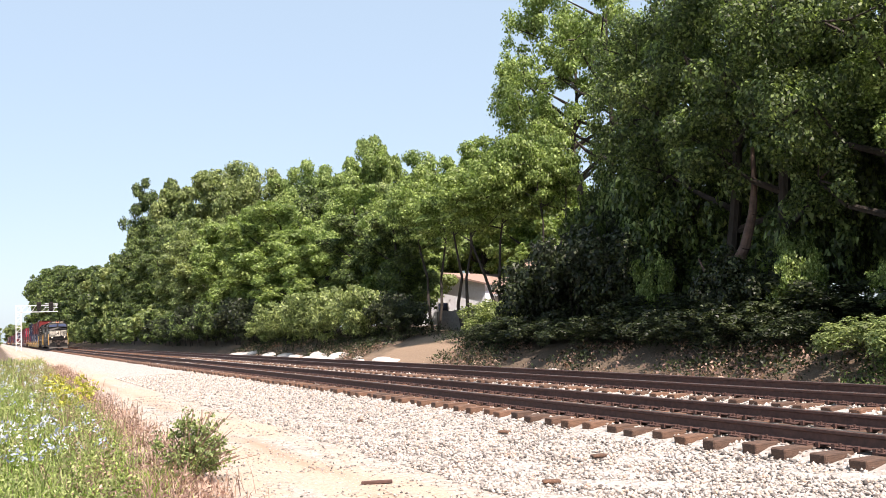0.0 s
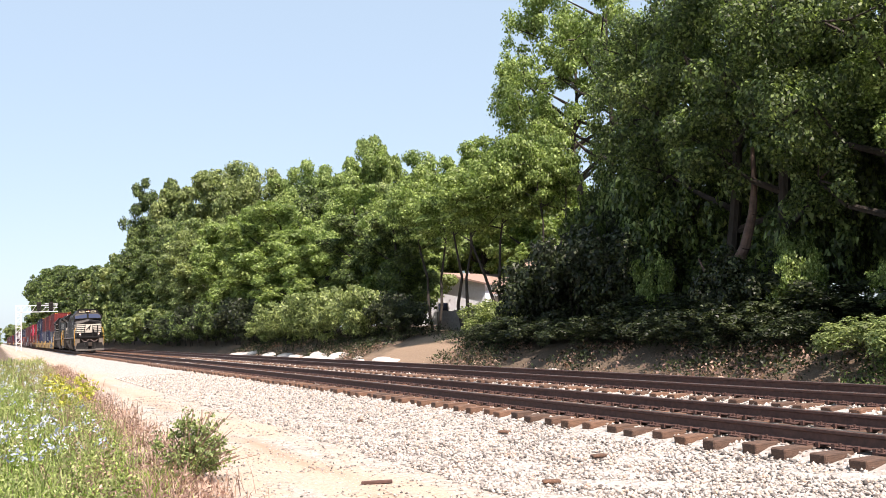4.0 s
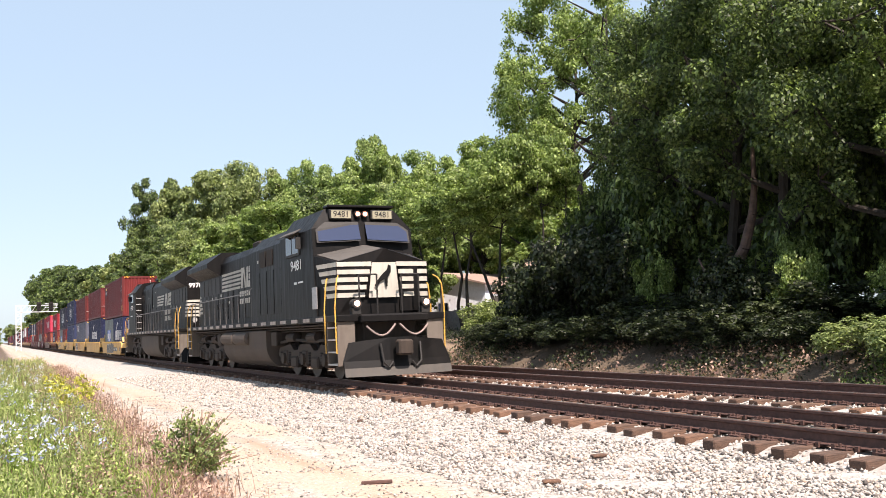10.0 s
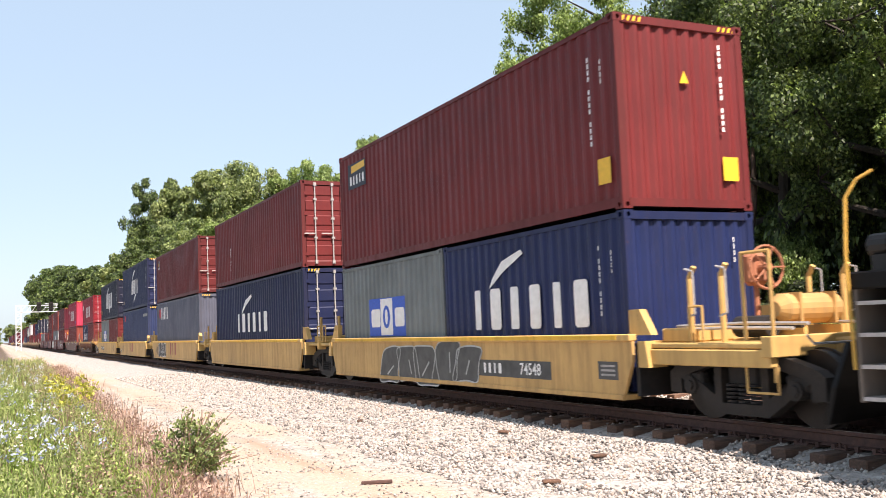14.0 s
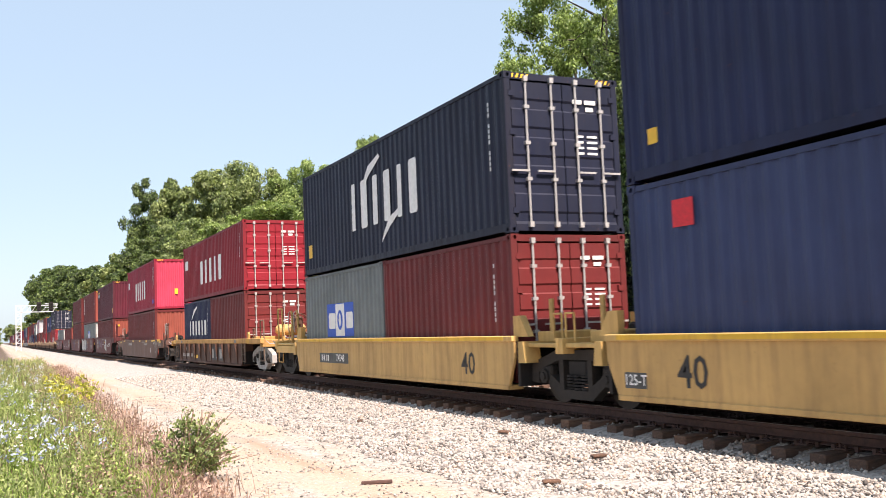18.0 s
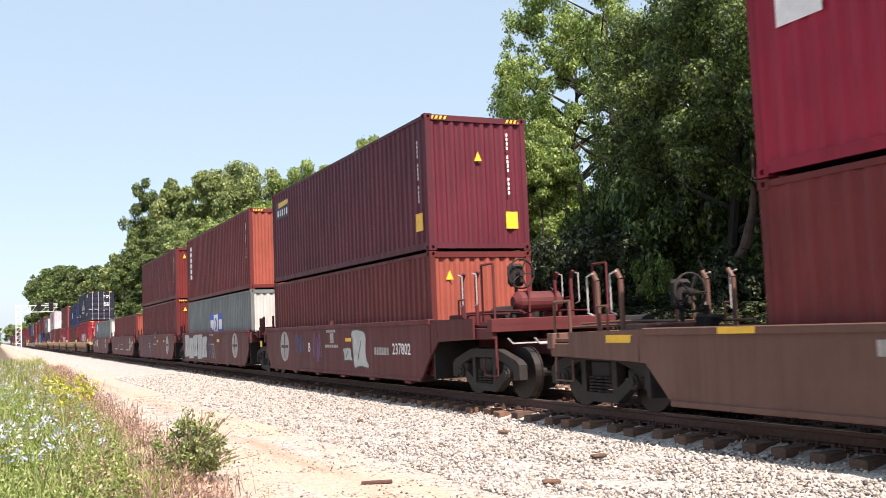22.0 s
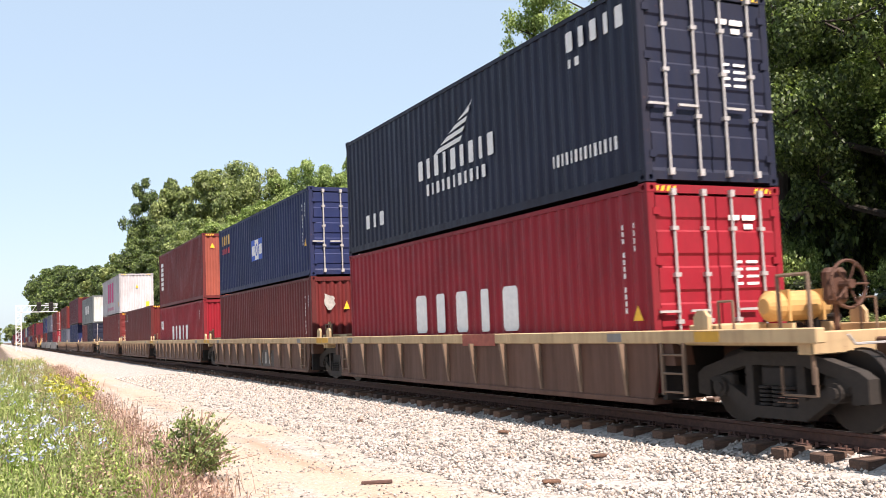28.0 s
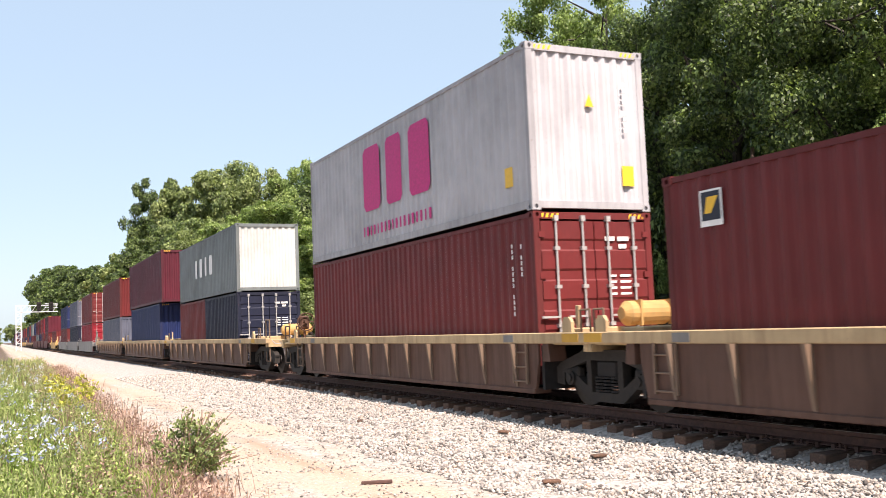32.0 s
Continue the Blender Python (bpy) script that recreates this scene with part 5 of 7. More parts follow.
    for k in range(5):
        z0 = 2.20 + k * 0.205
        for sg in (-1, 1):
            y1 = sg * 1.30
            y0 = sg * (0.36 + 0.05 * (4 - k))
            st = Shape()
            st.add([(on_nose(y0) + 0.012, y0, z0), (on_nose(y1) + 0.012, y1, z0), (on_nose(y1) + 0.012, y1, z0 + 0.12), (on_nose(y0) + 0.012, y0, z0 + 0.12)], [(0, 1, 2, 3)])
            back_x = -1.75 - 0.14 * k
            f = (back_x + 1.12) / -1.38
            yb = sg * (1.30 + 0.19 * f)
            st.add([(-1.12, y1 + sg * 0.012, z0), (back_x + 0.08, yb + sg * 0.012, z0), (back_x, yb + sg * 0.012, z0 + 0.12), (-1.12, y1 + sg * 0.012, z0 + 0.12)], [(0, 1, 2, 3)])
            P("nose_stripe", st, STRIPE, "off-white stripe")
    P("emblem_panel", Shape().add([(on_nose(y) + 0.016, y, z) for y, z in ((-0.46, 2.18), (0.42, 2.18), (0.34, 3.12), (-0.34, 3.12))], [(0, 1, 2, 3)]), STRIPE, "off-white emblem panel")
    P("emblem", Shape().add([(-0.955, y, z) for y, z in ((-0.30, 2.50), (-0.24, 2.44), (-0.14, 2.60), (-0.02, 2.66), (0.02, 2.46), (0.07, 2.48), (0.08, 2.70), (0.17, 2.84), (0.18, 3.02), (0.10, 3.06), (0.06, 2.92), (-0.08, 2.80), (-0.20, 2.66))], [tuple(range(13))]), BLACK, "plain black emblem shape")
    # windows
    for sg in (-1, 1):
        quad = [(y, z) for y, z in ((sg * 0.10, 3.88), (sg * 1.34, 3.82), (sg * 1.34, 4.12), (sg * 1.05, 4.34), (sg * 0.10, 4.36))]
        fr = P("windscreen_frame", Shape().add([(lean(z) + 0.012, y * 1.04 - 0.0, z + (0.04 if z > 4 else -0.04)) for y, z in quad], [(0, 1, 2, 3, 4)]), RAILING)
        P("windscreen", Shape().add([(lean(z) + 0.022, y, z) for y, z in quad], [(0, 1, 2, 3, 4)]), CAB_GLASS, "dark glass windscreen", parent=fr)
        y = sg * 1.505
        a, b = sorted((y, y + sg * 0.03))
        win = P("side_window", Shape().box(-5.1, -3.7, a, b, 3.55, 4.22), RAILING)
        for x0, x1 in ((-5.02, -4.45), (-4.37, -3.78)):
            a2, b2 = sorted((y + sg * 0.03, y + sg * 0.036))
            P("pane", Shape().box(x0, x1, a2, b2, 3.62, 4.15), CAB_GLASS, "dark glass pane", parent=win)
        aw = Shape().add([(-5.2, sg * 1.50, 4.30), (-3.55, sg * 1.50, 4.30), (-3.55, sg * 1.74, 4.16), (-5.2, sg * 1.74, 4.16), (-5.2, sg * 1.50, 4.27), (-3.55, sg * 1.50, 4.27), (-3.55, sg * 1.74, 4.13), (-5.2, sg * 1.74, 4.13)],
                         [(0, 1, 2, 3), (7, 6, 5, 4), (0, 4, 5, 1), (1, 5, 6, 2), (2, 6, 7, 3), (3, 7, 4, 0)])
        P("sunshade", aw, DUSTY, "pale metal window shade")
        P("mirror", Shape().box(-3.62, -3.55, *sorted((sg * 1.52, sg * 1.66)), 3.72, 4.05), RAILING)
        P("cab_number", text_mesh(number, 0.42), WHITE, "white number " + number).matrix_basis = pose(-4.08, sg * 1.512, 3.26, 0, 0, 0 if sg < 0 else 180) @ Matrix.Diagonal((1.38, 1, 1, 1))
        P("small_lettering", bars([rect(-4.35, -4.1, 2.72, 2.79), rect(-3.95, -3.45, 2.74, 2.79)], *sorted((sg * 1.502, sg * 1.51))), WHITE)
        P("builder_plate", Shape().box(-2.62, -2.2, *sorted((sg * 1.502, sg * 1.515)), 1.95, 2.55), GALV)
        # front number boards
        nb = P("number_board", Shape().soft(lean(4.6) - 0.05, lean(4.6) + 0.16, *sorted((sg * 0.28, sg * 0.96)), 4.46, 4.74, 0.02), RAILING)
        P("lit_plate", Shape().box(lean(4.6) + 0.16, lean(4.6) + 0.166, *sorted((sg * 0.33, sg * 0.91)), 4.49, 4.71), BOARD, "cream lit number plate", parent=nb)
        P("board_number", text_mesh(number, 0.24), RAILING, "black number " + number, parent=nb).matrix_basis = pose(lean(4.6) + 0.172, sg * 0.62, 4.60, 0, 0, 90)
        P("headlight", Shape().cyl((lean(4.6) - 0.05, sg * 0.11, 4.62), (lean(4.6) + 0.14, sg * 0.11, 4.62), 0.095, 14), RAILING)
        P("lens", Shape().cyl((lean(4.6) + 0.14, sg * 0.11, 4.62), (lean(4.6) + 0.15, sg * 0.11, 4.62), 0.065, 14), LAMP if not flip else GALV, "headlight glass")
        P("ditch_light", Shape().cyl((-0.75, sg * 0.98, 2.02), (-0.5, sg * 0.98, 2.02), 0.13, 14).box(-0.75, -0.55, sg * 0.98 - 0.12, sg * 0.98 + 0.12, 1.74, 1.92), RAILING)
        P("ditch_lens", Shape().cyl((-0.5, sg * 0.98, 2.02), (-0.49, sg * 0.98, 2.02), 0.08, 14), DITCH if not flip else GALV, "ditch light glass")
    P("roof_trim", Shape().soft(-3.05, -2.60, -1.0, 1.0, 4.80, 4.88, 0.02))
    P("horn", Shape().cyl((-6.3, 0.2, 4.9), (-5.9, 0.2, 4.98), 0.05, 8, 0.11).cyl((-6.3, -0.1, 4.9), (-5.9, -0.1, 4.98), 0.05, 8, 0.1))
    # equipment cabinet, engine hood, radiator
    P("equipment_cabinet", Shape().prism([(-1.48, 1.74), (1.06, 1.74), (1.06, 4.25), (0.9, 4.58), (-1.0, 4.58), (-1.48, 4.10)], "x", -9.75, -5.75))
    for k in range(6):
        P("rung", Shape().cyl((-5.80, 1.14, 1.95 + 0.38 * k), (-5.80, 1.46, 1.95 + 0.38 * k), 0.016, 6), GALV)
    for k in range(4):
        for sg in (-1, 1):
            x = -9.15 + k * 0.86
            out = 1.482 if sg < 0 else 1.062
            P("cabinet_door", Shape().soft(x, x + 0.78, *sorted((sg * out, sg * (out + 0.012))), 1.95, 3.35, 0.006))
            if (k in (1, 2) and sg < 0) or (k == 3 and sg > 0):
                P("intake_grille", Shape().box(x, x + 0.7, *sorted((sg * out, sg * (out + 0.025))), 3.5, 4.0), GRIME, "rusty intake grille")
    hood = [(-1.02, 1.74), (1.02, 1.74), (1.02, 4.22), (0.84, 4.50), (-0.84, 4.50), (-1.02, 4.22)]
    P("engine_hood", Shape().prism(hood, "x", -21.0, -9.75))
    for k in range(9):
        for sg in (-1, 1):
            x = -17.9 + k * 0.94
            P("hood_door", Shape().soft(x, x + 0.86, *sorted((sg * 1.022, sg * 1.05)), 1.95, 3.05, 0.008))
            P("door_latch", Shape().box(x + 0.76, x + 0.82, *sorted((sg * 1.05, sg * 1.07)), 2.4, 2.6), RAILING)
    P("exhaust_outlet", Shape().soft(-13.2, -12.2, -0.5, 0.5, 4.48, 4.82, 0.04), GRIME)
    wing = [(-1.04, 3.78), (-1.58, 4.10), (-1.58, 4.28), (-0.95, 4.74), (0.95, 4.74), (1.58, 4.28), (1.58, 4.10), (1.04, 3.78)]
    P("radiator", Shape().prism(wing, "x", -20.95, -16.5), BLACK, "overhanging black radiator")
    for sg in (-1, 1):
        for k in range(5):
            x = -20.6 + k * 0.80
            P("radiator_screen", Shape().box(x, x + 0.7, *sorted((sg * 1.022, sg * 1.04)), 3.05, 3.72), RAILING)
        a, b = sorted((sg * 1.052, sg * 1.058))
        # stripes stand to the left of the lettering on either side
        m = -1 if sg > 0 else 1
        o = -13.0 if sg < 0 else -14.4
        far_end = -3.3 if sg < 0 else -2.75
        X = lambda v: o + m * v
        yy = sorted((sg * 1.022, sg * 1.03))
        dz = 0.0 if sg < 0 else -0.12
        for k in range(5):
            stop = -0.15 if sg < 0 else -0.95 + 0.1 * k
            P("side_stripe", bars([[(X(far_end), 3.08 + dz + k * 0.155), (X(stop + 0.05 * k), 3.08 + dz + k * 0.155), (X(stop + 0.05 + 0.05 * k), 3.17 + dz + k * 0.155), (X(far_end), 3.17 + dz + k * 0.155)]], *yy), STRIPE, "off-white hood stripe")
        for q in ([(0.0, 3.07), (0.28, 3.07), (0.43, 3.83), (0.1, 3.83)], [(0.36, 3.83), (0.56, 3.83), (0.84, 3.07), (0.62, 3.07)], [(0.84, 3.07), (1.05, 3.07), (1.15, 3.83), (0.93, 3.83)],
                  [(1.22, 3.61), (1.95, 3.61), (2.0, 3.83), (1.27, 3.83)], [(1.22, 3.36), (1.85, 3.36), (1.9, 3.56), (1.27, 3.56)], [(1.12, 3.07), (1.82, 3.07), (1.87, 3.30), (1.17, 3.30)]):
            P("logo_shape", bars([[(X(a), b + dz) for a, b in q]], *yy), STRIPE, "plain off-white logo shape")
        tall_word = 0.19 if sg < 0 else 0.24
        for z, n in ((2.76, 7), (2.48, 8)) if sg < 0 else ((2.56, 7), (2.24, 8)):
            for k in range(n):
                P("name_block", bars([[(X(-0.1 + k * 0.28), z), (X(0.1 + k * 0.28), z), (X(0.1 + k * 0.28), z + tall_word), (X(-0.1 + k * 0.28), z + tall_word)]], *sorted((sg * 1.052, sg * 1.06))), STRIPE, "plain off-white block")
        # small stickers, and pipes below the deck
        for sx, sz, sw in ((-8.6, 3.72, 0.16), (-10.2, 3.2, 0.12), (-11.1, 3.95, 0.14), (-16.4, 2.95, 0.2), (-17.4, 2.9, 0.12), (-18.1, 2.88, 0.14), (-19.3, 2.84, 0.12), (-14.9, 2.62, 0.2)):
            face = 1.052 if sx < -9.75 else (1.482 if sg < 0 else 1.062)
            P("sticker", Shape().box(sx - sw / 2, sx + sw / 2, *sorted((sg * face, sg * (face + 0.006))), sz - 0.05, sz + 0.05), STRIPE, "small white sticker")
        for dy, z in ((1.40, 1.50), (1.30, 1.43), (1.18, 1.36)):
            P("conduit", Shape().tube([(-20.6, sg * dy, z), (-15.0, sg * dy, z - 0.02), (-7.4, sg * dy, z + 0.01), (-1.6, sg * dy, z)], 0.03, 6), GRIME, "dusty pipe below the deck")
        for k in range(9):
            x = -1.9 - k * 2.2
            P("deck_bracket", Shape().prism([(sg * 0.75, 1.2), (sg * 1.48, 1.54), (sg * 0.75, 1.54)], "x", x - 0.03, x + 0.03), GRIME)
        for x in (-7.2, -15.4):
            P("equipment_box", Shape().soft(x - 0.35, x + 0.3, *sorted((sg * 0.95, sg * 1.38)), 0.92, 1.38, 0.03), GRIME, "dusty equipment box")
        # walkway handrail
        for k in range(12 if sg < 0 else 16):
            x = (-9.6 if sg < 0 else -6.0) - k * (1.02 if sg < 0 else 0.99)
            P("stanchion", Shape().cyl((x, sg * 1.47, 1.74), (x, sg * 1.47, 2.74), 0.018, 6), HANDRAIL)
        P("handrail", Shape().tube([(-9.5 if sg < 0 else -5.8, sg * 1.47, 2.90), (-10.4 if sg < 0 else -6.6, sg * 1.47, 2.76), (-20.9, sg * 1.47, 2.74)], 0.02), HANDRAIL)
        # steps at both ends
        for e, d in ((-0.62, -1), (-21.4, 1)):
            well = P("step_well", Shape().soft(min(e, e + d * 0.05), max(e, e + d * 0.05), *sorted((sg * 1.02, sg * 1.5)), 0.42, 1.74, 0.01), STEP_DUST, "dusty step well")
            P("step_side", Shape().soft(min(e + d * 0.8, e + d * 0.85), max(e + d * 0.8, e + d * 0.85), *sorted((sg * 1.0, sg * 1.5)), 0.42, 1.74, 0.01), STEP_DUST)
            for k in range(4):
                z = 0.44 + 0.32 * k
                P("step", Shape().box(min(e + d * 0.05, e + d * 0.8), max(e + d * 0.05, e + d * 0.8), *sorted((sg * (1.12), sg * 1.5)), z, z + 0.04), GALV, "pale worn step edge", parent=well)
            for x in (e + d * 0.0, e + d * 0.86):
                P("grab_rail", Shape().tube([(x, sg * 1.53, 0.75), (x, sg * 1.55, 1.9), (x, sg * 1.50, 2.5), (x + d * 0.10, sg * 1.44, 2.68), (x + d * 0.24, sg * 1.36, 2.76)], 0.018, 7), SAFETY, "orange-yellow grab rail")
    # end railings
    for e in (-0.68, -21.4):
        for y in (-0.85, -0.35, 0.35, 0.85):
            P("end_post", Shape().cyl((e, y, 1.74), (e, y, 2.78), 0.022, 6), RAILING)
        for y in (-0.6, 0.6):
            P("end_rail", Shape().tube([(e, y - 0.25, 2.78), (e, y + 0.25, 2.78)], 0.022), RAILING)
    # rear of the hood
    z0 = 2.30
    for k in range(5):
        for sg in (-1, 1):
            P("end_stripe", Shape().box(-21.012, -21.004, *sorted((sg * 0.40, sg * 1.02)), z0 + k * 0.175, z0 + k * 0.175 + 0.105).box(-21.0, -20.35 - 0.08 * k, *sorted((sg * 1.023, sg * 1.03)), z0 + k * 0.175, z0 + k * 0.175 + 0.105), STRIPE, "off-white stripe")
    P("rear_emblem_panel", Shape().add([(-21.016, y, z) for y, z in ((-0.5, 2.28), (0.5, 2.28), (0.36, 3.12), (-0.36, 3.12))], [(0, 1, 2, 3)]), STRIPE, "off-white emblem panel")
    P("rear_emblem", Shape().add([(-21.022, y, z) for y, z in ((-0.22, 2.45), (-0.10, 2.40), (0.02, 2.60), (0.14, 2.56), (0.20, 2.80), (0.10, 2.98), (0.0, 2.86), (-0.10, 2.84), (-0.16, 2.64))], [tuple(range(9))]), BLACK, "plain black emblem shape")
    for sg in (-1, 1):
        P("rear_number", text_mesh(number, 0.33), WHITE, "white number " + number).matrix_basis = pose(-21.02, sg * 0.62, 3.80, 0, 0, -90)
        P("rear_ditch_light", Shape().cyl((-21.4, sg * 0.75, 2.12), (-21.25, sg * 0.75, 2.12), 0.12, 12), GALV)
    hp = P("rear_headlight", Shape().soft(-21.1, -20.95, -0.16, 0.16, 3.55, 4.66, 0.03), RAILING)
    for z in (4.3, 4.52):
        P("lens", Shape().cyl((-21.1, 0, z), (-21.12, 0, z), 0.09, 12), GALV, "headlight glass", parent=hp)
    # plough, couplers, hoses
    for e, d in ((-0.55, 1), (-21.5, -1)):
        tall = 1.12 if d > 0 else 0.9
        ring_t = [(-1.48, 0.30 * d), (-0.3, 0.52 * d), (0.3, 0.52 * d), (1.48, 0.30 * d)]
        v = []
        for z, push in ((0.16, 0.12), (0.55, 0.0), (tall, -0.06)):
            v += [(e + x + push * d, y * (0.88 if z > 0.6 else 1.0), z - (0.1 if z > 0.6 and abs(y) > 1 else 0)) for y, x in ring_t]
        v += [(x - 0.06 * d, y, z) for x, y, z in v]
        f = []
        for r in (0, 4):
            f += [(r + i, r + i + 1, r + i + 5, r + i + 4) for i in range(3)]
        f += [(12 + a, 12 + b, 12 + c, 12 + g) for a, b, c, g in f]
        f += [(0, 1, 13, 12), (1, 2, 14, 13), (2, 3, 15, 14), (8, 9, 21, 20), (9, 10, 22, 21), (10, 11, 23, 22), (0, 4, 16, 12), (4, 8, 20, 16), (3, 7, 19, 15), (7, 11, 23, 19)]
        P("snow_plough" if d > 0 else "pilot", Shape().add(v, f), BLACK, "dark pilot plate")
        if d > 0:
            P("plough_edge", Shape().add([(x + 0.012, y, z) for x, y, z in v[0:4] + [(a + (b - a) * 0.55, c, 0.16 + 0.39 * 0.55) for (a, c, _), (b, _, _) in zip(v[0:4], v[4:8])]], [(0, 1, 5, 4), (1, 2, 6, 5), (2, 3, 7, 6)]), DUSTY, "scuffed grey lower edge")
        P("anticlimber", Shape().soft(min(e, e + d * 0.25), max(e, e + d * 0.25), -0.95, 0.95, 1.52, 1.72, 0.03))
        P("coupler", Shape().soft(min(e, e + d * 0.85), max(e, e + d * 0.85), -0.12, 0.12, 0.72, 0.98, 0.03).soft(min(e + d * 0.6, e + d * 0.9), max(e + d * 0.6, e + d * 0.9), -0.2, 0.2, 0.66, 1.06, 0.05), GRIME, "rusty knuckle coupler")
        for sg in (-1, 1):
            pts = [(e + d * (0.35 + 0.08 * math.sin(math.pi * k / 8)), sg * (0.86 - 0.10 * k), 1.46 - 0.27 * math.sin(math.pi * k / 8) - 0.03 * (8 - k) / 8) for k in range(9)]
            P("hose", Shape().tube(pts, 0.026, 7), HOSE, "pale grey brake hose")
            P("low_hose", Shape().tube([(e + d * 0.5, sg * 0.55, 0.98), (e + d * 0.62, sg * 0.52, 0.5), (e + d * 0.62, sg * 0.38, 0.36), (e + d * 0.62, sg * 0.26, 0.5)], 0.03, 6), RAILING)
    return loco


locomotive("9481", -170.7, False)
locomotive("9970", -193.6, True)


# ---- marks on containers and cars ----
INKS = {"white": WHITE, "yellow": YELLOW, "red": plain("red_sticker", (0.62, 0.02, 0.03)), "blue": plain("blue_sticker", (0.02, 0.09, 0.48)), "navy": plain("navy_sticker", (0.012, 0.016, 0.03)),
        "magenta": plain("magenta_lettering", (0.55, 0.015, 0.17)), "black": plain("black_lettering", (0.02, 0.018, 0.017)), "brick": plain("faded_red_lettering", (0.30, 0.075, 0.05), 0.7, 0, 6, 0.3),
        "silver": plain("silver_spray", (0.42, 0.43, 0.42), 0.5, 0.2, 4, 0.2), "spray": plain("dark_spray", (0.06, 0.06, 0.058), 0.6, 0, 4, 0.4), "azure": plain("blue_spray", (0.035, 0.06, 0.17), 0.6, 0, 3, 0.4),
        "purple": plain("purple_spray", (0.15, 0.06, 0.16), 0.6, 0, 3, 0.4), "pale": plain("faded_white", (0.34, 0.32, 0.30), 0.7, 0, 5, 0.4), "dull": plain("faded_patch", (0.05, 0.042, 0.04), 0.7, 0, 5, 0.3)}
mark_rng = random.Random(77)


def oval(x0, x1, z0, z1, n=18, wob=0.0):
    return [((x0 + x1) / 2 + (x1 - x0) / 2 * math.cos(2 * math.pi * k / n) * (1 + wob * mark_rng.uniform(-1, 1)), (z0 + z1) / 2 + (z1 - z0) / 2 * math.sin(2 * math.pi * k / n) * (1 + wob * mark_rng.uniform(-1, 1))) for k in range(n)]


def bubble(x0, x1, z0, z1):
    """A swollen upright shape with uneven sides."""
    corners = [(x0, z0), (x0 + (x1 - x0) * mark_rng.uniform(0.35, 0.6), z0 + (z1 - z0) * mark_rng.uniform(0.0, 0.12)), (x1, z0 + (z1 - z0) * 0.03), (x1 - (x1 - x0) * mark_rng.uniform(0.0, 0.22), z0 + (z1 - z0) * mark_rng.uniform(0.35, 0.6)),
               (x1, z1 - (z1 - z0) * mark_rng.uniform(0.0, 0.08)), (x0 + (x1 - x0) * mark_rng.uniform(0.4, 0.6), z1), (x0 + (x1 - x0) * 0.05, z1 - (z1 - z0) * mark_rng.uniform(0.0, 0.15)), (x0 + (x1 - x0) * mark_rng.uniform(0.0, 0.2), z0 + (z1 - z0) * mark_rng.uniform(0.4, 0.6))]
    for k in range(2):
        nxt = corners[1:] + corners[:1]
        corners = [p for (a, b), (c, e) in zip(corners, nxt) for p in ((a * 0.78 + c * 0.22, b * 0.78 + e * 0.22), (a * 0.22 + c * 0.78, b * 0.22 + e * 0.78))]
    return corners


def blocks(x0, x1, z0, z1, n):
    """A row of plain upright bars of lettering size, each one list of faces."""
    out = []
    p, h = (x1 - x0) / n, z1 - z0
    for k in range(n):
        w = p * ((0.40, 0.56, 0.32, 0.5)[(k * 3 + n) % 4] if n > 1 else 0.9)
        a = x0 + k * p + (p - w) / 2
        c = min(w, h) * 0.12
        out.append([[(a + c, z0), (a + w - c, z0), (a + w, z0 + c), (a + w, z1 - c), (a + w - c, z1), (a + c, z1), (a, z1 - c), (a, z0 + c)]])
    return out


def scribble(x0, x1, z0, z1, turns):
    pts = []
    for k in range(turns * 8 + 1):
        f = k / (turns * 8)
        pts.append((x0 + (x1 - x0) * (f * 0.8 + 0.1 + 0.1 * math.sin(k * 1.1)), (z0 + z1) / 2 + (z1 - z0) * 0.46 * math.sin(k * 0.79 + 0.6 * math.sin(k * 0.3))))
    return pts


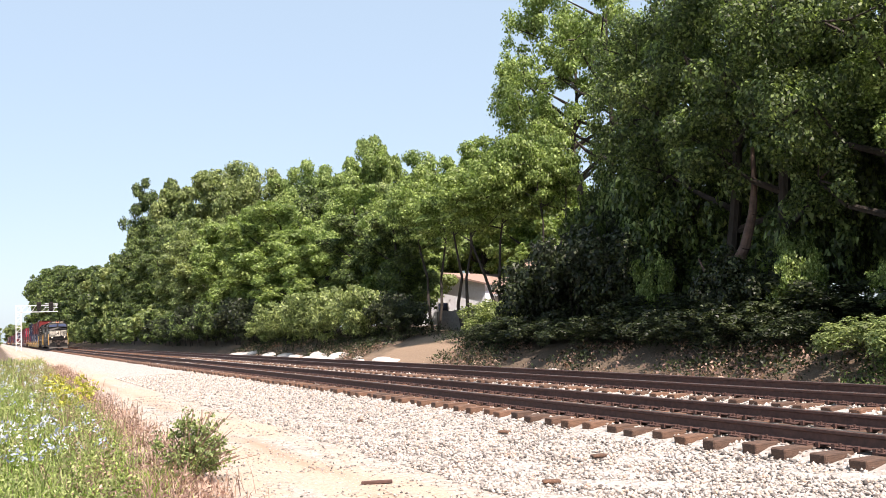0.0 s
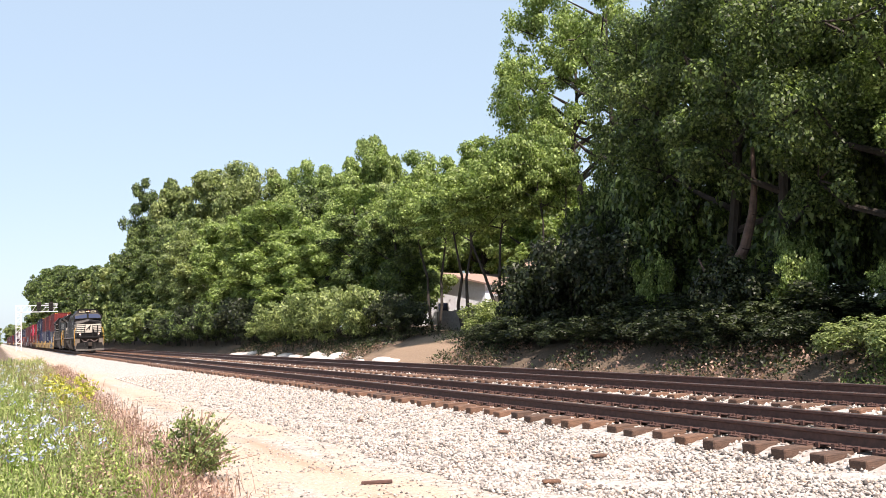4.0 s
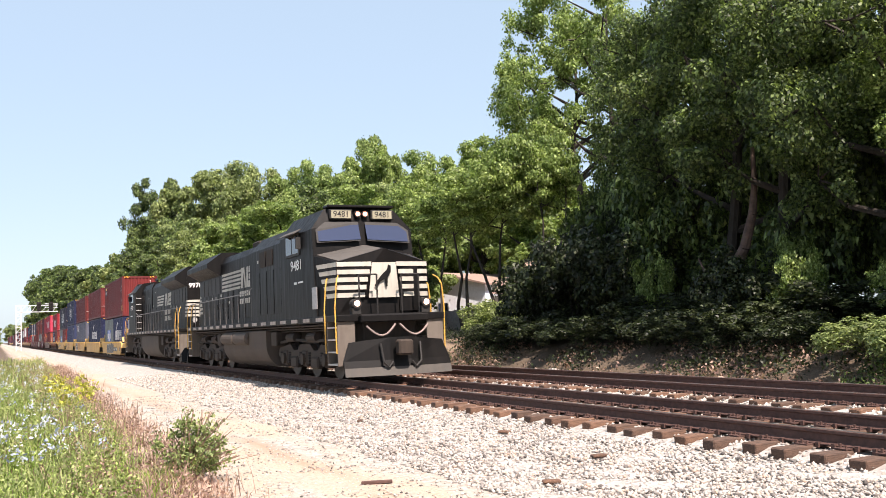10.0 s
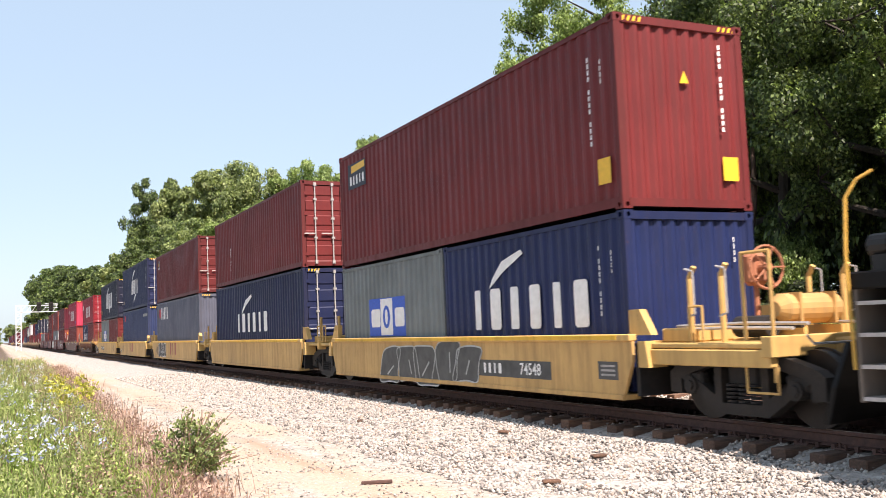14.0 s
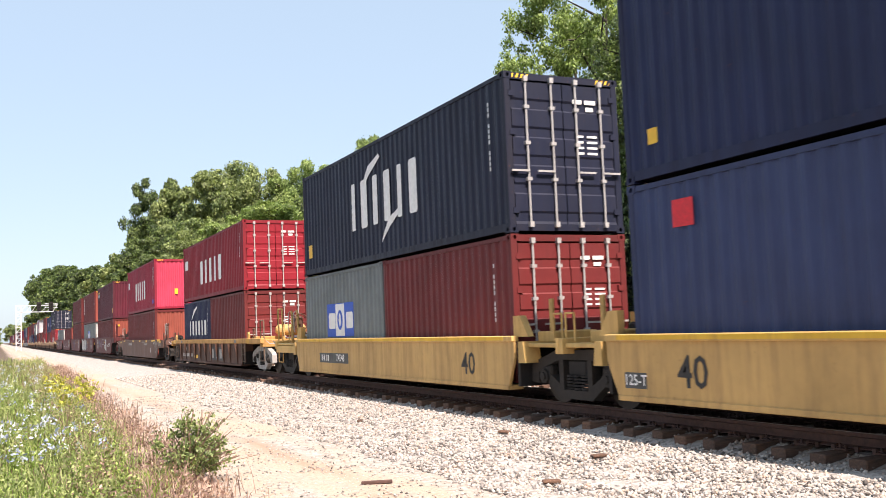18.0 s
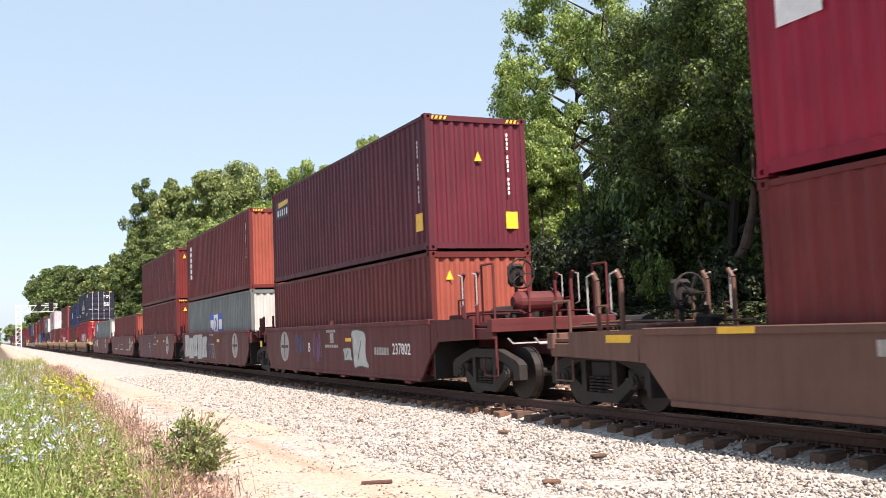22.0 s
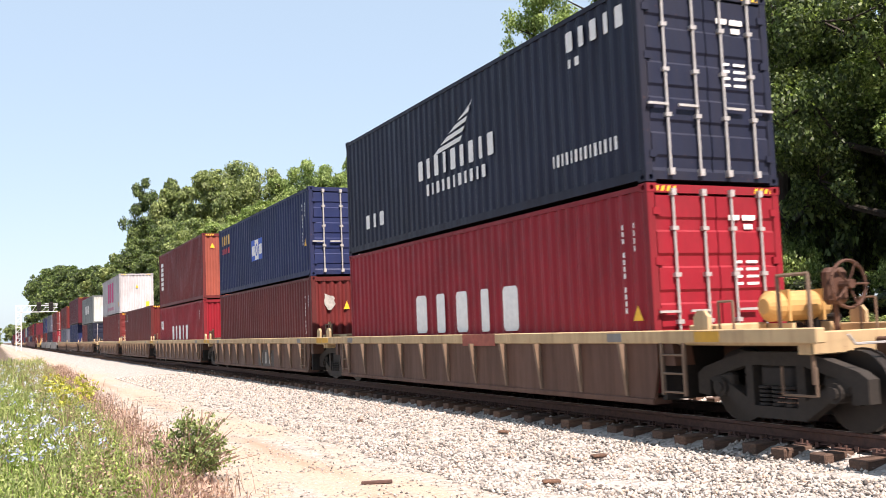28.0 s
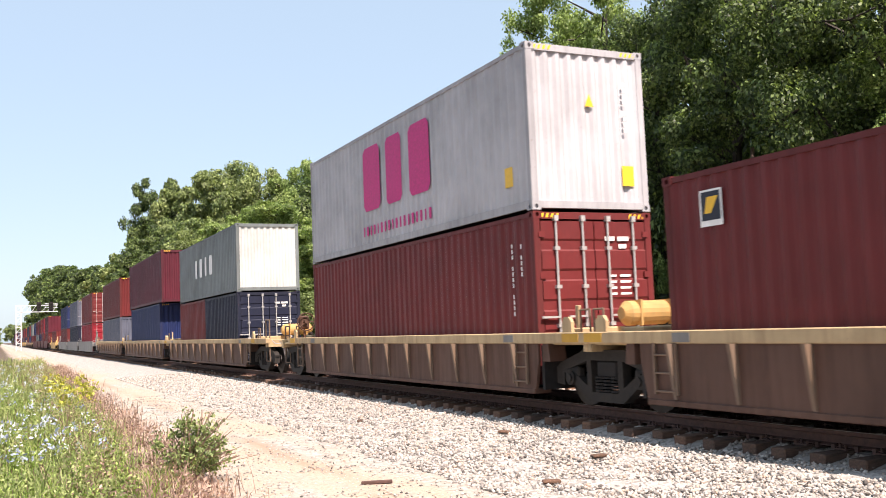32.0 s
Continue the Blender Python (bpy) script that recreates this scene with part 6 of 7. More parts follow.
def mark(s, level, kind, a, b, z0, z1, extra=""):
    """A painted mark. a, b run along the side from the leading end, or across the end for kinds that begin with E:."""
    ob, middle, base = UNITS[(s, level)]
    on_end = kind.startswith("E:")
    kind = kind[2:] if on_end else kind
    if on_end:
        x0, x1 = a, b
        face = SIZES["20"][0] / 2 if level == "l0" and abs(s - middle) < 4 else s - middle
        face += 0.008
    else:
        x0, x1 = s + a - middle, s + b - middle
        face = -1.212 if level != "c" else -1.402
        if level == "c" and kind in ("ybox", "redink") and z1 > 0.98:
            face = -1.442
    z0, z1 = z0 - base, z1 - base
    if z1 < z0:
        z0, z1 = z1, z0
    w, h, n = x1 - x0, z1 - z0, int(extra) if extra.isdigit() else 0

    def lay(name, polys, ink, label, depth=0.0):
        sh = Shape()
        for q in polys:
            if on_end:
                sh.add([(face + depth, p, z) for p, z in q], [tuple(range(len(q)))])
            else:
                sh.add([(p, face - depth, z) for p, z in q], [tuple(range(len(q)))])
        return part(name, sh, INKS[ink], ob, label)
    def ribbon(name, pts, width, ink, label, depth=0.0):
        v, m = [], len(pts)
        for k, (a_, b_) in enumerate(pts):
            c_, d_ = pts[min(k + 1, m - 1)]
            e_, f_ = pts[max(k - 1, 0)]
            ln = math.hypot(c_ - e_, d_ - f_) or 1
            u_, t_ = -(d_ - f_) / ln * width / 2, (c_ - e_) / ln * width / 2
            for sg in (1, -1):
                v.append((a_ + sg * u_, face - depth, b_ + sg * t_))
        return part(name, Shape().add(v, [(2 * k, 2 * k + 1, 2 * k + 3, 2 * k + 2) for k in range(m - 1)]), INKS[ink], ob, label)
    full = [[(x0, z0), (x1, z0), (x1, z1), (x0, z1)]]
    if kind in ("letters", "redletters", "yletters", "mletters"):
        ink = {"letters": "white", "redletters": "red", "yletters": "yellow", "mletters": "magenta"}[kind]
        if kind == "mletters":
            z0, z1 = z0 + h * 0.1, z0 + h * 0.5
        for q in blocks(x0, x1, z0, z1, n):
            lay("lettering", q, ink, "plain %s bar in place of a letter" % ink)
    elif kind == "vletters":
        step = h / n
        for k in range(n):
            lay("lettering", sum(blocks(x0, x1, z0 + k * step, z0 + (k + 0.75) * step, 1), []), "white", "plain white bar in place of a letter")
    elif kind == "vcode":
        k = max(3, round(h / 0.10))
        x0, x1 = (x0 + x1) / 2 - min(w, 0.16) * 0.14, (x0 + x1) / 2 + min(w, 0.16) * 0.14
        lay("code_marks", [[(x0, z0 + h * i / k), (x1, z0 + h * i / k), (x1, z0 + h * (i + 0.72) / k), (x0, z0 + h * (i + 0.72) / k)] for i in range(k) if i % 5 != 4], "white", "column of small white bars")
    elif kind == "bars":
        k = max(1, n)
        lay("small_lettering", [[(x0 + w * j / 6, z0 + h * i / k), (x0 + w * (j + 0.8) / 6, z0 + h * i / k), (x0 + w * (j + 0.8) / 6, z0 + h * (i + 0.7) / k), (x0 + w * j / 6, z0 + h * (i + 0.7) / k)] for i in range(k) for j in range(6)], "pale", "small pale lettering bars")
    elif kind in ("text", "num"):
        me = text_mesh(extra, h * 1.38)
        o = part("number", me, INKS["black" if "yellow" in ob["label"] and kind == "text" else "white"], ob, "painted number " + extra if extra[0].isdigit() else "painted letter " + extra)
        o.matrix_basis = Matrix.Translation(((x0 + x1) / 2, face - 0.003, (z0 + z1) / 2))
    elif kind == "plate":
        lay("number_panel", full, "spray", "dark number panel")
        me = text_mesh(extra, h * 0.95)
        o = part("number", me, WHITE, ob, "white number " + extra)
        o.matrix_basis = Matrix.Translation((x0 + w * (0.74 if len(extra) == 5 and extra[-1] != "T" else 0.5), face - 0.006, (z0 + z1) / 2))
        if extra == "74548":
            lay("mark_bars", sum(blocks(x0 + w * 0.06, x0 + w * 0.36, z0 + h * 0.2, z0 + h * 0.82, 4), []), "white", "plain white shapes in place of initials", 0.004)
    elif kind == "panel":
        t = w / 3
        p = lay("logo_panel", full, "blue", "blue logo panel")
        lay("logo_panel_middle", [[(x0 + t, z0 + 0.02), (x1 - t, z0 + 0.02), (x1 - t, z1 - 0.02), (x0 + t, z1 - 0.02)]], "white", "white middle of the logo panel", 0.003)
        lay("logo_shape", sum(blocks(x0 + t * 0.15, x0 + t * 1.02, z0 + h * 0.24, z0 + h * 0.72, 1), []), "white", "plain white logo shape", 0.005)
        lay("logo_shape", sum(blocks(x1 - t * 0.85, x1 - t * 0.02, z0 + h * 0.24, z0 + h * 0.72, 1), []), "white", "plain white logo shape", 0.005)
        lay("logo_ring", [oval(x0 + t * 1.2, x1 - t * 1.2, z0 + h * 0.2, z1 - h * 0.2, 20)], "blue", "blue oval shape", 0.007)
        lay("logo_oval", [oval(x0 + t * 1.38, x1 - t * 1.38, z0 + h * 0.3, z1 - h * 0.3, 16)], "white", "white oval shape", 0.009)
    elif kind == "swoosh":
        q = [(x0, z0), (x0 + w * 0.12, z0 + h * 0.3), (x0 + w * 0.4, z0 + h * 0.75), (x1 - w * 0.06, z1), (x1, z1 - h * 0.12), (x1 - w * 0.25, z1 - h * 0.32), (x0 + w * 0.45, z0 + h * 0.46), (x0 + w * 0.16, z0 + h * 0.16)]
        lay("swoosh", [q[:3] + q[6:], q[2:7]], "white", "white swoosh shape")
    elif kind == "sail":
        lay("sail_shape", [[(x0 + w * f, z0 + h * f * 0.9), (x1 - w * 0.35 * (1 - f), z0 + h * (f * 0.9 + 0.1)), (x1 - w * 0.3 * (1 - f), z0 + h * (f * 0.9 + 0.2)), (x0 + w * (f + 0.16), z0 + h * (f * 0.9 + 0.13))] for f in (0.0, 0.2, 0.4, 0.6, 0.75)], "white", "white sail-like shapes")
    elif kind == "ttx":
        for q in blocks(x0, x1, z0, z1, 3):
            lay("lettering", q, "brick", "plain faded red bar in place of a letter")
    elif kind == "wide_logo":
        for k, f in enumerate((0.30, 0.25, 0.30)):
            u = x0 + w * (0.0, 0.37, 0.70)[k]
            lay("logo_shape", sum(blocks(u, u + w * f, z0, z1, 1), []), "magenta", "large plain magenta shape")
    elif kind == "circle":
        lay("round_logo", [oval(x0, x1, z0, z1)], "pale", "round faded white emblem")
        lay("emblem_cross", [[((x0 + x1) / 2 - w * 0.05, z0 + h * 0.1), ((x0 + x1) / 2 + w * 0.05, z0 + h * 0.1), ((x0 + x1) / 2 + w * 0.05, z1 - h * 0.1), ((x0 + x1) / 2 - w * 0.05, z1 - h * 0.1)],
                             [(x0 + w * 0.1, (z0 + z1) / 2 - h * 0.05), (x1 - w * 0.1, (z0 + z1) / 2 - h * 0.05), (x1 - w * 0.1, (z0 + z1) / 2 + h * 0.05), (x0 + w * 0.1, (z0 + z1) / 2 + h * 0.05)]], "dull", "dark cross of the emblem", 0.003)
    elif kind == "flag":
        lay("flag_shape", [[(x0 + w * f, z0 + h * (0.12 + 0.05 * math.sin(6 * f))), (x0 + w * (f + 0.2), z0 + h * (0.12 + 0.05 * math.sin(6 * f + 1.2))), (x0 + w * (f + 0.2), z1 - h * (0.05 + 0.05 * math.sin(6 * f + 1.2))), (x0 + w * f, z1 - h * (0.05 + 0.05 * math.sin(6 * f)))] for f in (0, 0.2, 0.4, 0.6, 0.8)], "white", "white flag shape")
        lay("flag_emblem", [[(x0 + w * 0.42, z0 + h * 0.34), (x0 + w * 0.60, z0 + h * 0.42), (x0 + w * 0.62, z1 - h * 0.28), (x0 + w * 0.44, z1 - h * 0.34)]], "dull", "plain dark shape on the flag", 0.003)
        lay("flag_pole", [[(x0 + w * 0.03, z0 - h * 0.12), (x0 + w * 0.09, z0 - h * 0.12), (x0 + w * 0.02, z1), (x0 - w * 0.04, z1)]], "white", "white flag pole", 0.003)
    elif kind == "blot":
        lay("torn_sticker", [oval(x0, x1, z0, z1, 14, 0.35)], "pale", "torn remains of a white sticker")
    elif kind == "tri":
        lay("warning_triangle", [[(x0, z0), (x1, z0), ((x0 + x1) / 2, z1)]], "yellow", "yellow warning triangle")
    elif kind == "box_logo":
        lay("logo_panel", full, "navy", "dark logo panel")
        lay("logo_shape", [[(x0 + w * 0.2, z0 + h * 0.62), (x1 - w * 0.05, z0 + h * 0.7), (x1 - w * 0.05, z1 - h * 0.05), (x0 + w * 0.2, z1 - h * 0.1)]], "yellow", "yellow shape", 0.004)
        lay("logo_blocks", sum(blocks(x0 + w * 0.08, x1 - w * 0.06, z0 + h * 0.15, z0 + h * 0.5, 5), []), "white", "plain white shapes", 0.004)
    elif kind == "box_logo2":
        lay("logo_panel", full, "white", "white-edged logo panel")
        lay("logo_field", [[(x0 + w * 0.08, z0 + h * 0.16), (x1 - w * 0.08, z0 + h * 0.16), (x1 - w * 0.08, z1 - h * 0.06), (x0 + w * 0.08, z1 - h * 0.06)]], "navy", "navy field", 0.004)
        lay("logo_shape", [[(x0 + w * 0.2, z0 + h * 0.35), (x0 + w * 0.5, z0 + h * 0.35), (x1 - w * 0.15, z1 - h * 0.2), (x0 + w * 0.35, z1 - h * 0.2)]], "yellow", "yellow flag shape", 0.006)
    elif kind.startswith("graf_"):
        style = kind[5:]
        if style in ("dark", "black", "silver"):
            count = max(1, n) if style == "silver" else 5
            fill, edge = {"dark": ("spray", "silver"), "black": ("black", "white"), "silver": ("silver", "spray")}[style]
            for k in range(count):
                u0, u1 = x0 + w * (k - 0.10) / count, x0 + w * (k + 1.14 + mark_rng.uniform(-0.1, 0.1)) / count
                za, zb = z0 + h * mark_rng.uniform(0.0, 0.16), z1 - h * mark_rng.uniform(0.0, 0.2)
                lean_by = mark_rng.uniform(-0.25, 0.25) * (u1 - u0)
                q = [(p + lean_by * ((z - za) / (zb - za) - 0.5), z) for p, z in bubble(u0, u1, za, zb)]
                lay("graffiti", [q], fill, "%s bubble graffiti shape" % {"dark": "dark sprayed", "black": "black", "silver": "silver"}[style], 0.001 * k)
                ribbon("graffiti_line", q + q[:1], 0.03, edge, "graffiti outline", 0.006 + 0.001 * k)
                ribbon("graffiti_line", [(u0 + (u1 - u0) * mark_rng.uniform(0.3, 0.7), za + (zb - za) * 0.25), (u0 + (u1 - u0) * mark_rng.uniform(0.3, 0.7), za + (zb - za) * mark_rng.uniform(0.45, 0.75))], 0.04, edge, "short graffiti stroke", 0.007 + 0.001 * k)
        elif style in ("blue", "purple"):
            ink = "azure" if style == "blue" else "purple"
            for f0, f1, g0, g1, turns in ((0.0, 0.45, 0.1, 1.0, 2), (0.3, 0.75, 0.0, 0.85, 3), (0.55, 1.0, 0.15, 0.95, 2)):
                ribbon("graffiti", scribble(x0 + w * f0, x0 + w * f1, z0 + h * g0, z0 + h * g1, turns), 0.032, ink, "faded %s sprayed lines" % style, 0.001 * turns + 0.001 * f0)
        else:
            ribbon("graffiti", scribble(x0, x1, z0, z1, 4), 0.022, "pale" if style == "line" else "spray", "thin sprayed scribble")
    else:
        ink = {"ybox": "yellow", "wbox": "white", "redbox": "red", "bluebox": "blue", "sign": "spray", "faded": "dull", "wframe": "pale", "redtab": "brick", "wstrip": "pale", "redink": "brick", "white": "pale"}[kind]
        lay({"ybox": "yellow_patch", "redtab": "lamp_tab"}.get(kind, "sticker"), full, ink, {"ybox": "yellow reflective patch"}.get(kind, "small %s patch" % {"dull": "dull dark", "brick": "red", "pale": "faded white", "spray": "dark"}.get(ink, ink)))
        if kind == "faded":
            for q in blocks(x0 + w * 0.08, x1 - w * 0.08, z0 + h * 0.15, z1 - h * 0.15, 3):
                lay("lettering", q, "pale", "plain faded bar in place of a letter", 0.003)
        if kind == "sign":
            lay("small_lettering", [[(x0 + w * 0.15, z0 + h * f), (x1 - w * 0.15, z0 + h * f), (x1 - w * 0.15, z0 + h * (f + 0.12)), (x0 + w * 0.15, z0 + h * (f + 0.12))] for f in (0.2, 0.45, 0.7)], "pale", "pale lettering bars", 0.003)


mark(-219.4, "u", "box_logo", -11.57, -10.31, 4.9, 5.55)
mark(-219.4, "u", "ybox", -0.58, -0.26, 3.36, 3.75)
mark(-219.4, "u", "vcode", -0.84, -0.6, 3.98, 5.38)
mark(-219.4, "u", "vcode", -0.46, -0.35, 4.88, 5.37)
mark(-219.4, "u", "E:ybox", 0.69, 0.99, 3.4, 3.77)
mark(-219.4, "u", "E:tri", -0.06, 0.12, 4.87, 5.06)
mark(-219.4, "u", "E:vcode", 0.65, 0.83, 4.16, 5.55)
mark(-219.4, "l1", "panel", -10.36, -8.15, 1.17, 2.06)
mark(-219.4, "l0", "letters", -5.01, -0.87, 1.25, 1.99, "6")
mark(-219.4, "l0", "swoosh", -4.21, -2.93, 1.99, 2.62)
mark(-219.4, "l0", "vcode", -0.74, -0.64, 1.41, 2.49)
mark(-219.4, "l0", "vcode", -0.41, -0.35, 2.03, 2.48)
mark(-219.4, "l0", "E:vcode", 0.76, 0.83, 2.15, 2.56)
mark(-219.4, "c", "graf_dark", -9.12, -4.36, 0.09, 1.14)
mark(-219.4, "c", "plate", -4.37, -1.88, 0.43, 0.72, "74548")
mark(-219.4, "c", "sign", -0.58, -0.09, 0.49, 0.75)
mark(-235.1, "l0", "letters", -8.71, -4.07, 1.41, 2.09, "6")
mark(-235.1, "l0", "swoosh", -7.86, -6.26, 2.06, 2.74)
mark(-235.1, "u", "vcode", -9.87, -8.99, 3.8, 4.67)
mark(-266.9, "u", "letters", -7.8, -4.33, 4.25, 5.18, "6")
mark(-266.9, "u", "swoosh", -7.08, -5.69, 5.11, 5.83)
mark(-266.9, "u", "swoosh", -6.4, -5.12, 3.65, 4.26)
mark(-266.9, "u", "vcode", -0.81, -0.67, 4.45, 5.73)
mark(-266.9, "u", "vcode", -0.51, -0.39, 5.55, 5.77)
mark(-266.9, "c", "ttx", -7.26, -5.46, 0.47, 1.05)
mark(-266.9, "l0", "redbox", -11.25, -10.83, 2.54, 2.91)
mark(-266.9, "u", "ybox", -11.67, -11.46, 3.74, 3.96)
mark(-266.9, "c", "text", -11.09, -10.52, 0.41, 0.84, "40")
mark(-266.9, "c", "plate", -12.24, -11.75, 0.39, 0.61, "125-T")
mark(-266.9, "l0", "bars", -2.02, -0.18, 2.65, 2.9, "1")
mark(-251.0, "l0", "letters", -10.79, -8.55, 2.3, 2.94, "5")
mark(-251.0, "l0", "redletters", -11.67, -10.87, 2.4, 2.86, "2")
mark(-251.0, "u", "box_logo2", -11.52, -11.14, 5.11, 5.56)
mark(-251.0, "c", "text", -11.41, -10.8, 0.36, 0.83, "40")
mark(-251.0, "c", "graf_black", -10.67, -8.2, 0.2, 1.14)
mark(-251.0, "c", "ttx", -7.06, -4.97, 0.45, 1.1)
mark(-282.5, "u", "letters", -8.32, -3.81, 3.83, 5.02, "6")
mark(-282.5, "u", "swoosh", -7.4, -6.07, 4.73, 5.49)
mark(-282.5, "u", "swoosh", -6.08, -4.92, 3.37, 4.06)
mark(-282.5, "u", "vcode", -0.73, -0.55, 4.14, 5.44)
mark(-282.5, "l1", "panel", -10.28, -8.19, 1.18, 2.06)
mark(-282.5, "c", "text", -1.77, -1.22, 0.41, 0.83, "40")
mark(-282.5, "c", "plate", -10.47, -8.16, 0.5, 0.76, "74548")
mark(-282.5, "l0", "vcode", -0.77, -0.62, 1.39, 2.47)
mark(-282.5, "u", "ybox", -11.77, -11.46, 3.44, 3.81)
mark(-302.25, "u", "letters", -8.32, -3.64, 3.6, 4.62, "5")
mark(-302.25, "u", "wbox", -11.77, -11.05, 4.45, 4.88)
mark(-302.25, "u", "vcode", -0.75, -0.48, 4.22, 5.13)
mark(-302.25, "l1", "letters", -11.06, -6.93, 1.37, 2.02, "6")
mark(-302.25, "l1", "swoosh", -10.37, -9.03, 2.08, 2.68)
mark(-302.25, "l1", "vcode", -6.81, -6.69, 1.43, 2.52)
mark(-302.25, "c", "faded", -5.4, -2.79, 0.34, 0.87)
mark(-302.25, "c", "ybox", -8.82, -7.99, 0.37, 0.51)
mark(-302.25, "c", "wbox", -11.01, -10.73, 0.66, 0.91)
mark(-302.25, "c", "bars", -11.64, -9.2, 0.42, 0.63, "1")
mark(-323.85, "u", "letters", -8.4, -3.62, 3.71, 4.84, "5")
mark(-323.85, "u", "wbox", -11.74, -11.07, 4.64, 5.07)
mark(-323.85, "u", "bluebox", -0.9, -0.5, 3.31, 3.54)
mark(-323.85, "u", "vcode", -0.77, -0.58, 4.16, 5.44)
mark(-323.85, "u", "vcode", -0.45, -0.3, 4.35, 5.43)
mark(-323.85, "u", "E:ybox", -0.09, 0.09, 3.81, 4.13)
mark(-323.85, "u", "E:vcode", 0.7, 0.86, 4.28, 5.63)
mark(-323.85, "l0", "E:vcode", 0.77, 0.93, 1.45, 2.58)
mark(-323.85, "l0", "vcode", -0.65, -0.52, 1.32, 2.45)
mark(-323.85, "c", "bars", -10.54, -8.88, 0.88, 1.12, "1")
mark(-323.85, "c", "ybox", -8.24, -7.66, 1.09, 1.21)
mark(-323.85, "c", "ybox", -5.02, -4.53, 1.09, 1.2)
mark(-323.85, "c", "ybox", -2.26, -1.78, 1.08, 1.21)
mark(-323.85, "c", "ybox", 0.09, 0.56, 1.1, 1.22)
mark(-323.85, "c", "ybox", 2.18, 3.13, 1.12, 1.23)
mark(-323.85, "c", "circle", -3.35, -3.08, 0.92, 1.19)
mark(-323.85, "c", "bars", -3.02, -1.88, 0.91, 1.05, "1")
mark(-323.85, "c", "text", -0.88, -0.36, 0.48, 0.75, "53")
mark(-323.85, "c", "text", 0.55, 0.79, 0.95, 1.09, "45")
mark(-323.85, "c", "text", 1.0, 1.25, 0.95, 1.08, "48")
mark(-323.85, "c", "text", 1.82, 2.04, 0.96, 1.09, "53")
mark(-323.85, "c", "bars", -4.37, -3.45, 1.07, 1.19, "2")
mark(-323.85, "c", "bars", 2.38, 3.1, 0.88, 1.08, "3")
mark(-323.85, "c", "graf_line", 0.78, 1.98, 0.42, 1.36)
mark(-345.4, "u", "box_logo", -11.75, -10.33, 4.95, 5.52)
mark(-345.4, "u", "ybox", -0.66, -0.3, 3.39, 3.77)
mark(-345.4, "u", "vcode", -0.58, -0.35, 4.0, 5.36)
mark(-345.4, "u", "E:ybox", 0.64, 0.93, 3.41, 3.78)
mark(-345.4, "u", "E:tri", -0.08, 0.1, 4.87, 5.08)
mark(-345.4, "u", "E:vcode", 0.67, 0.81, 4.16, 5.54)
mark(-345.4, "l0", "E:tri", -0.87, -0.69, 2.32, 2.52)
mark(-345.4, "c", "num", -1.86, -0.71, 0.75, 1.0, "237802")
mark(-345.4, "c", "bars", -2.91, -1.99, 0.75, 0.99, "1")
mark(-345.4, "c", "circle", -10.96, -10.02, 0.46, 1.38)
mark(-345.4, "c", "text", -8.08, -7.88, 0.76, 1.02, "B")
mark(-345.4, "c", "redtab", -6.08, -5.81, 1.49, 1.61)
mark(-345.4, "c", "wframe", -6.13, -5.84, 1.02, 1.28)
mark(-345.4, "c", "bars", -6.56, -5.45, 0.9, 1.01, "1")
mark(-345.4, "c", "bars", -6.42, -5.66, 1.3, 1.4, "1")
mark(-345.4, "c", "graf_blue", -9.44, -8.47, 0.66, 1.31)
mark(-345.4, "c", "graf_purple", -7.67, -6.84, 0.47, 1.36)
mark(-345.4, "c", "ybox", -4.82, -4.36, 1.06, 1.15)
mark(-345.4, "c", "graf_silver", -4.36, -3.49, 0.32, 1.46)
mark(-345.4, "c", "graf_silver", -5.06, -4.54, 0.5, 1.0)
mark(-345.4, "c", "ybox", -13.34, -13.05, 0.9, 1.1)
mark(-360.76, "u", "vcode", -0.73, -0.41, 4.09, 5.4)
mark(-360.76, "u", "E:tri", -0.09, 0.1, 5.24, 5.46)
mark(-360.76, "c", "circle", -2.33, -1.38, 0.47, 1.4)
mark(-360.76, "c", "graf_silver", -12.09, -7.01, 0.29, 1.52, "5")
mark(-360.76, "c", "graf_blue", -7.01, -6.03, 0.4, 1.28)
mark(-360.76, "c", "graf_line", -6.35, -5.21, 0.38, 0.96)
mark(-360.76, "c", "ybox", -4.82, -4.35, 1.07, 1.18)
mark(-360.76, "c", "graf_ink", -3.89, -2.99, 0.77, 1.4)
mark(-360.76, "c", "bars", -6.48, -5.66, 1.33, 1.41, "1")
mark(-360.76, "c", "bars", -6.66, -5.5, 0.94, 1.03, "1")
mark(-360.76, "c", "redtab", -6.15, -5.84, 1.51, 1.66)
mark(-360.76, "u", "vletters", -11.47, -11.0, 3.96, 5.52, "6")
mark(-360.76, "l0", "panel", -7.22, -4.8, 1.38, 2.21)
mark(-376.2, "u", "E:tri", -0.85, -0.67, 5.3, 5.5)
mark(-376.2, "l0", "E:tri", -0.87, -0.68, 2.63, 2.83)
mark(-376.2, "u", "vcode", -0.77, -0.37, 4.11, 5.43)
mark(-376.2, "c", "circle", -2.26, -1.38, 0.46, 1.41)
mark(-376.2, "c", "text", -8.11, -7.87, 0.76, 1.02, "D")
mark(-376.2, "c", "graf_blue", -9.12, -6.97, 0.35, 1.48)
mark(-376.2, "c", "ybox", -5.06, -4.58, 1.08, 1.18)
mark(-376.2, "c", "ybox", -2.8, -2.46, 1.09, 1.18)
mark(-376.2, "c", "bars", -6.57, -5.45, 0.94, 1.03, "1")
mark(-376.2, "c", "bars", -6.44, -5.64, 1.33, 1.42, "1")
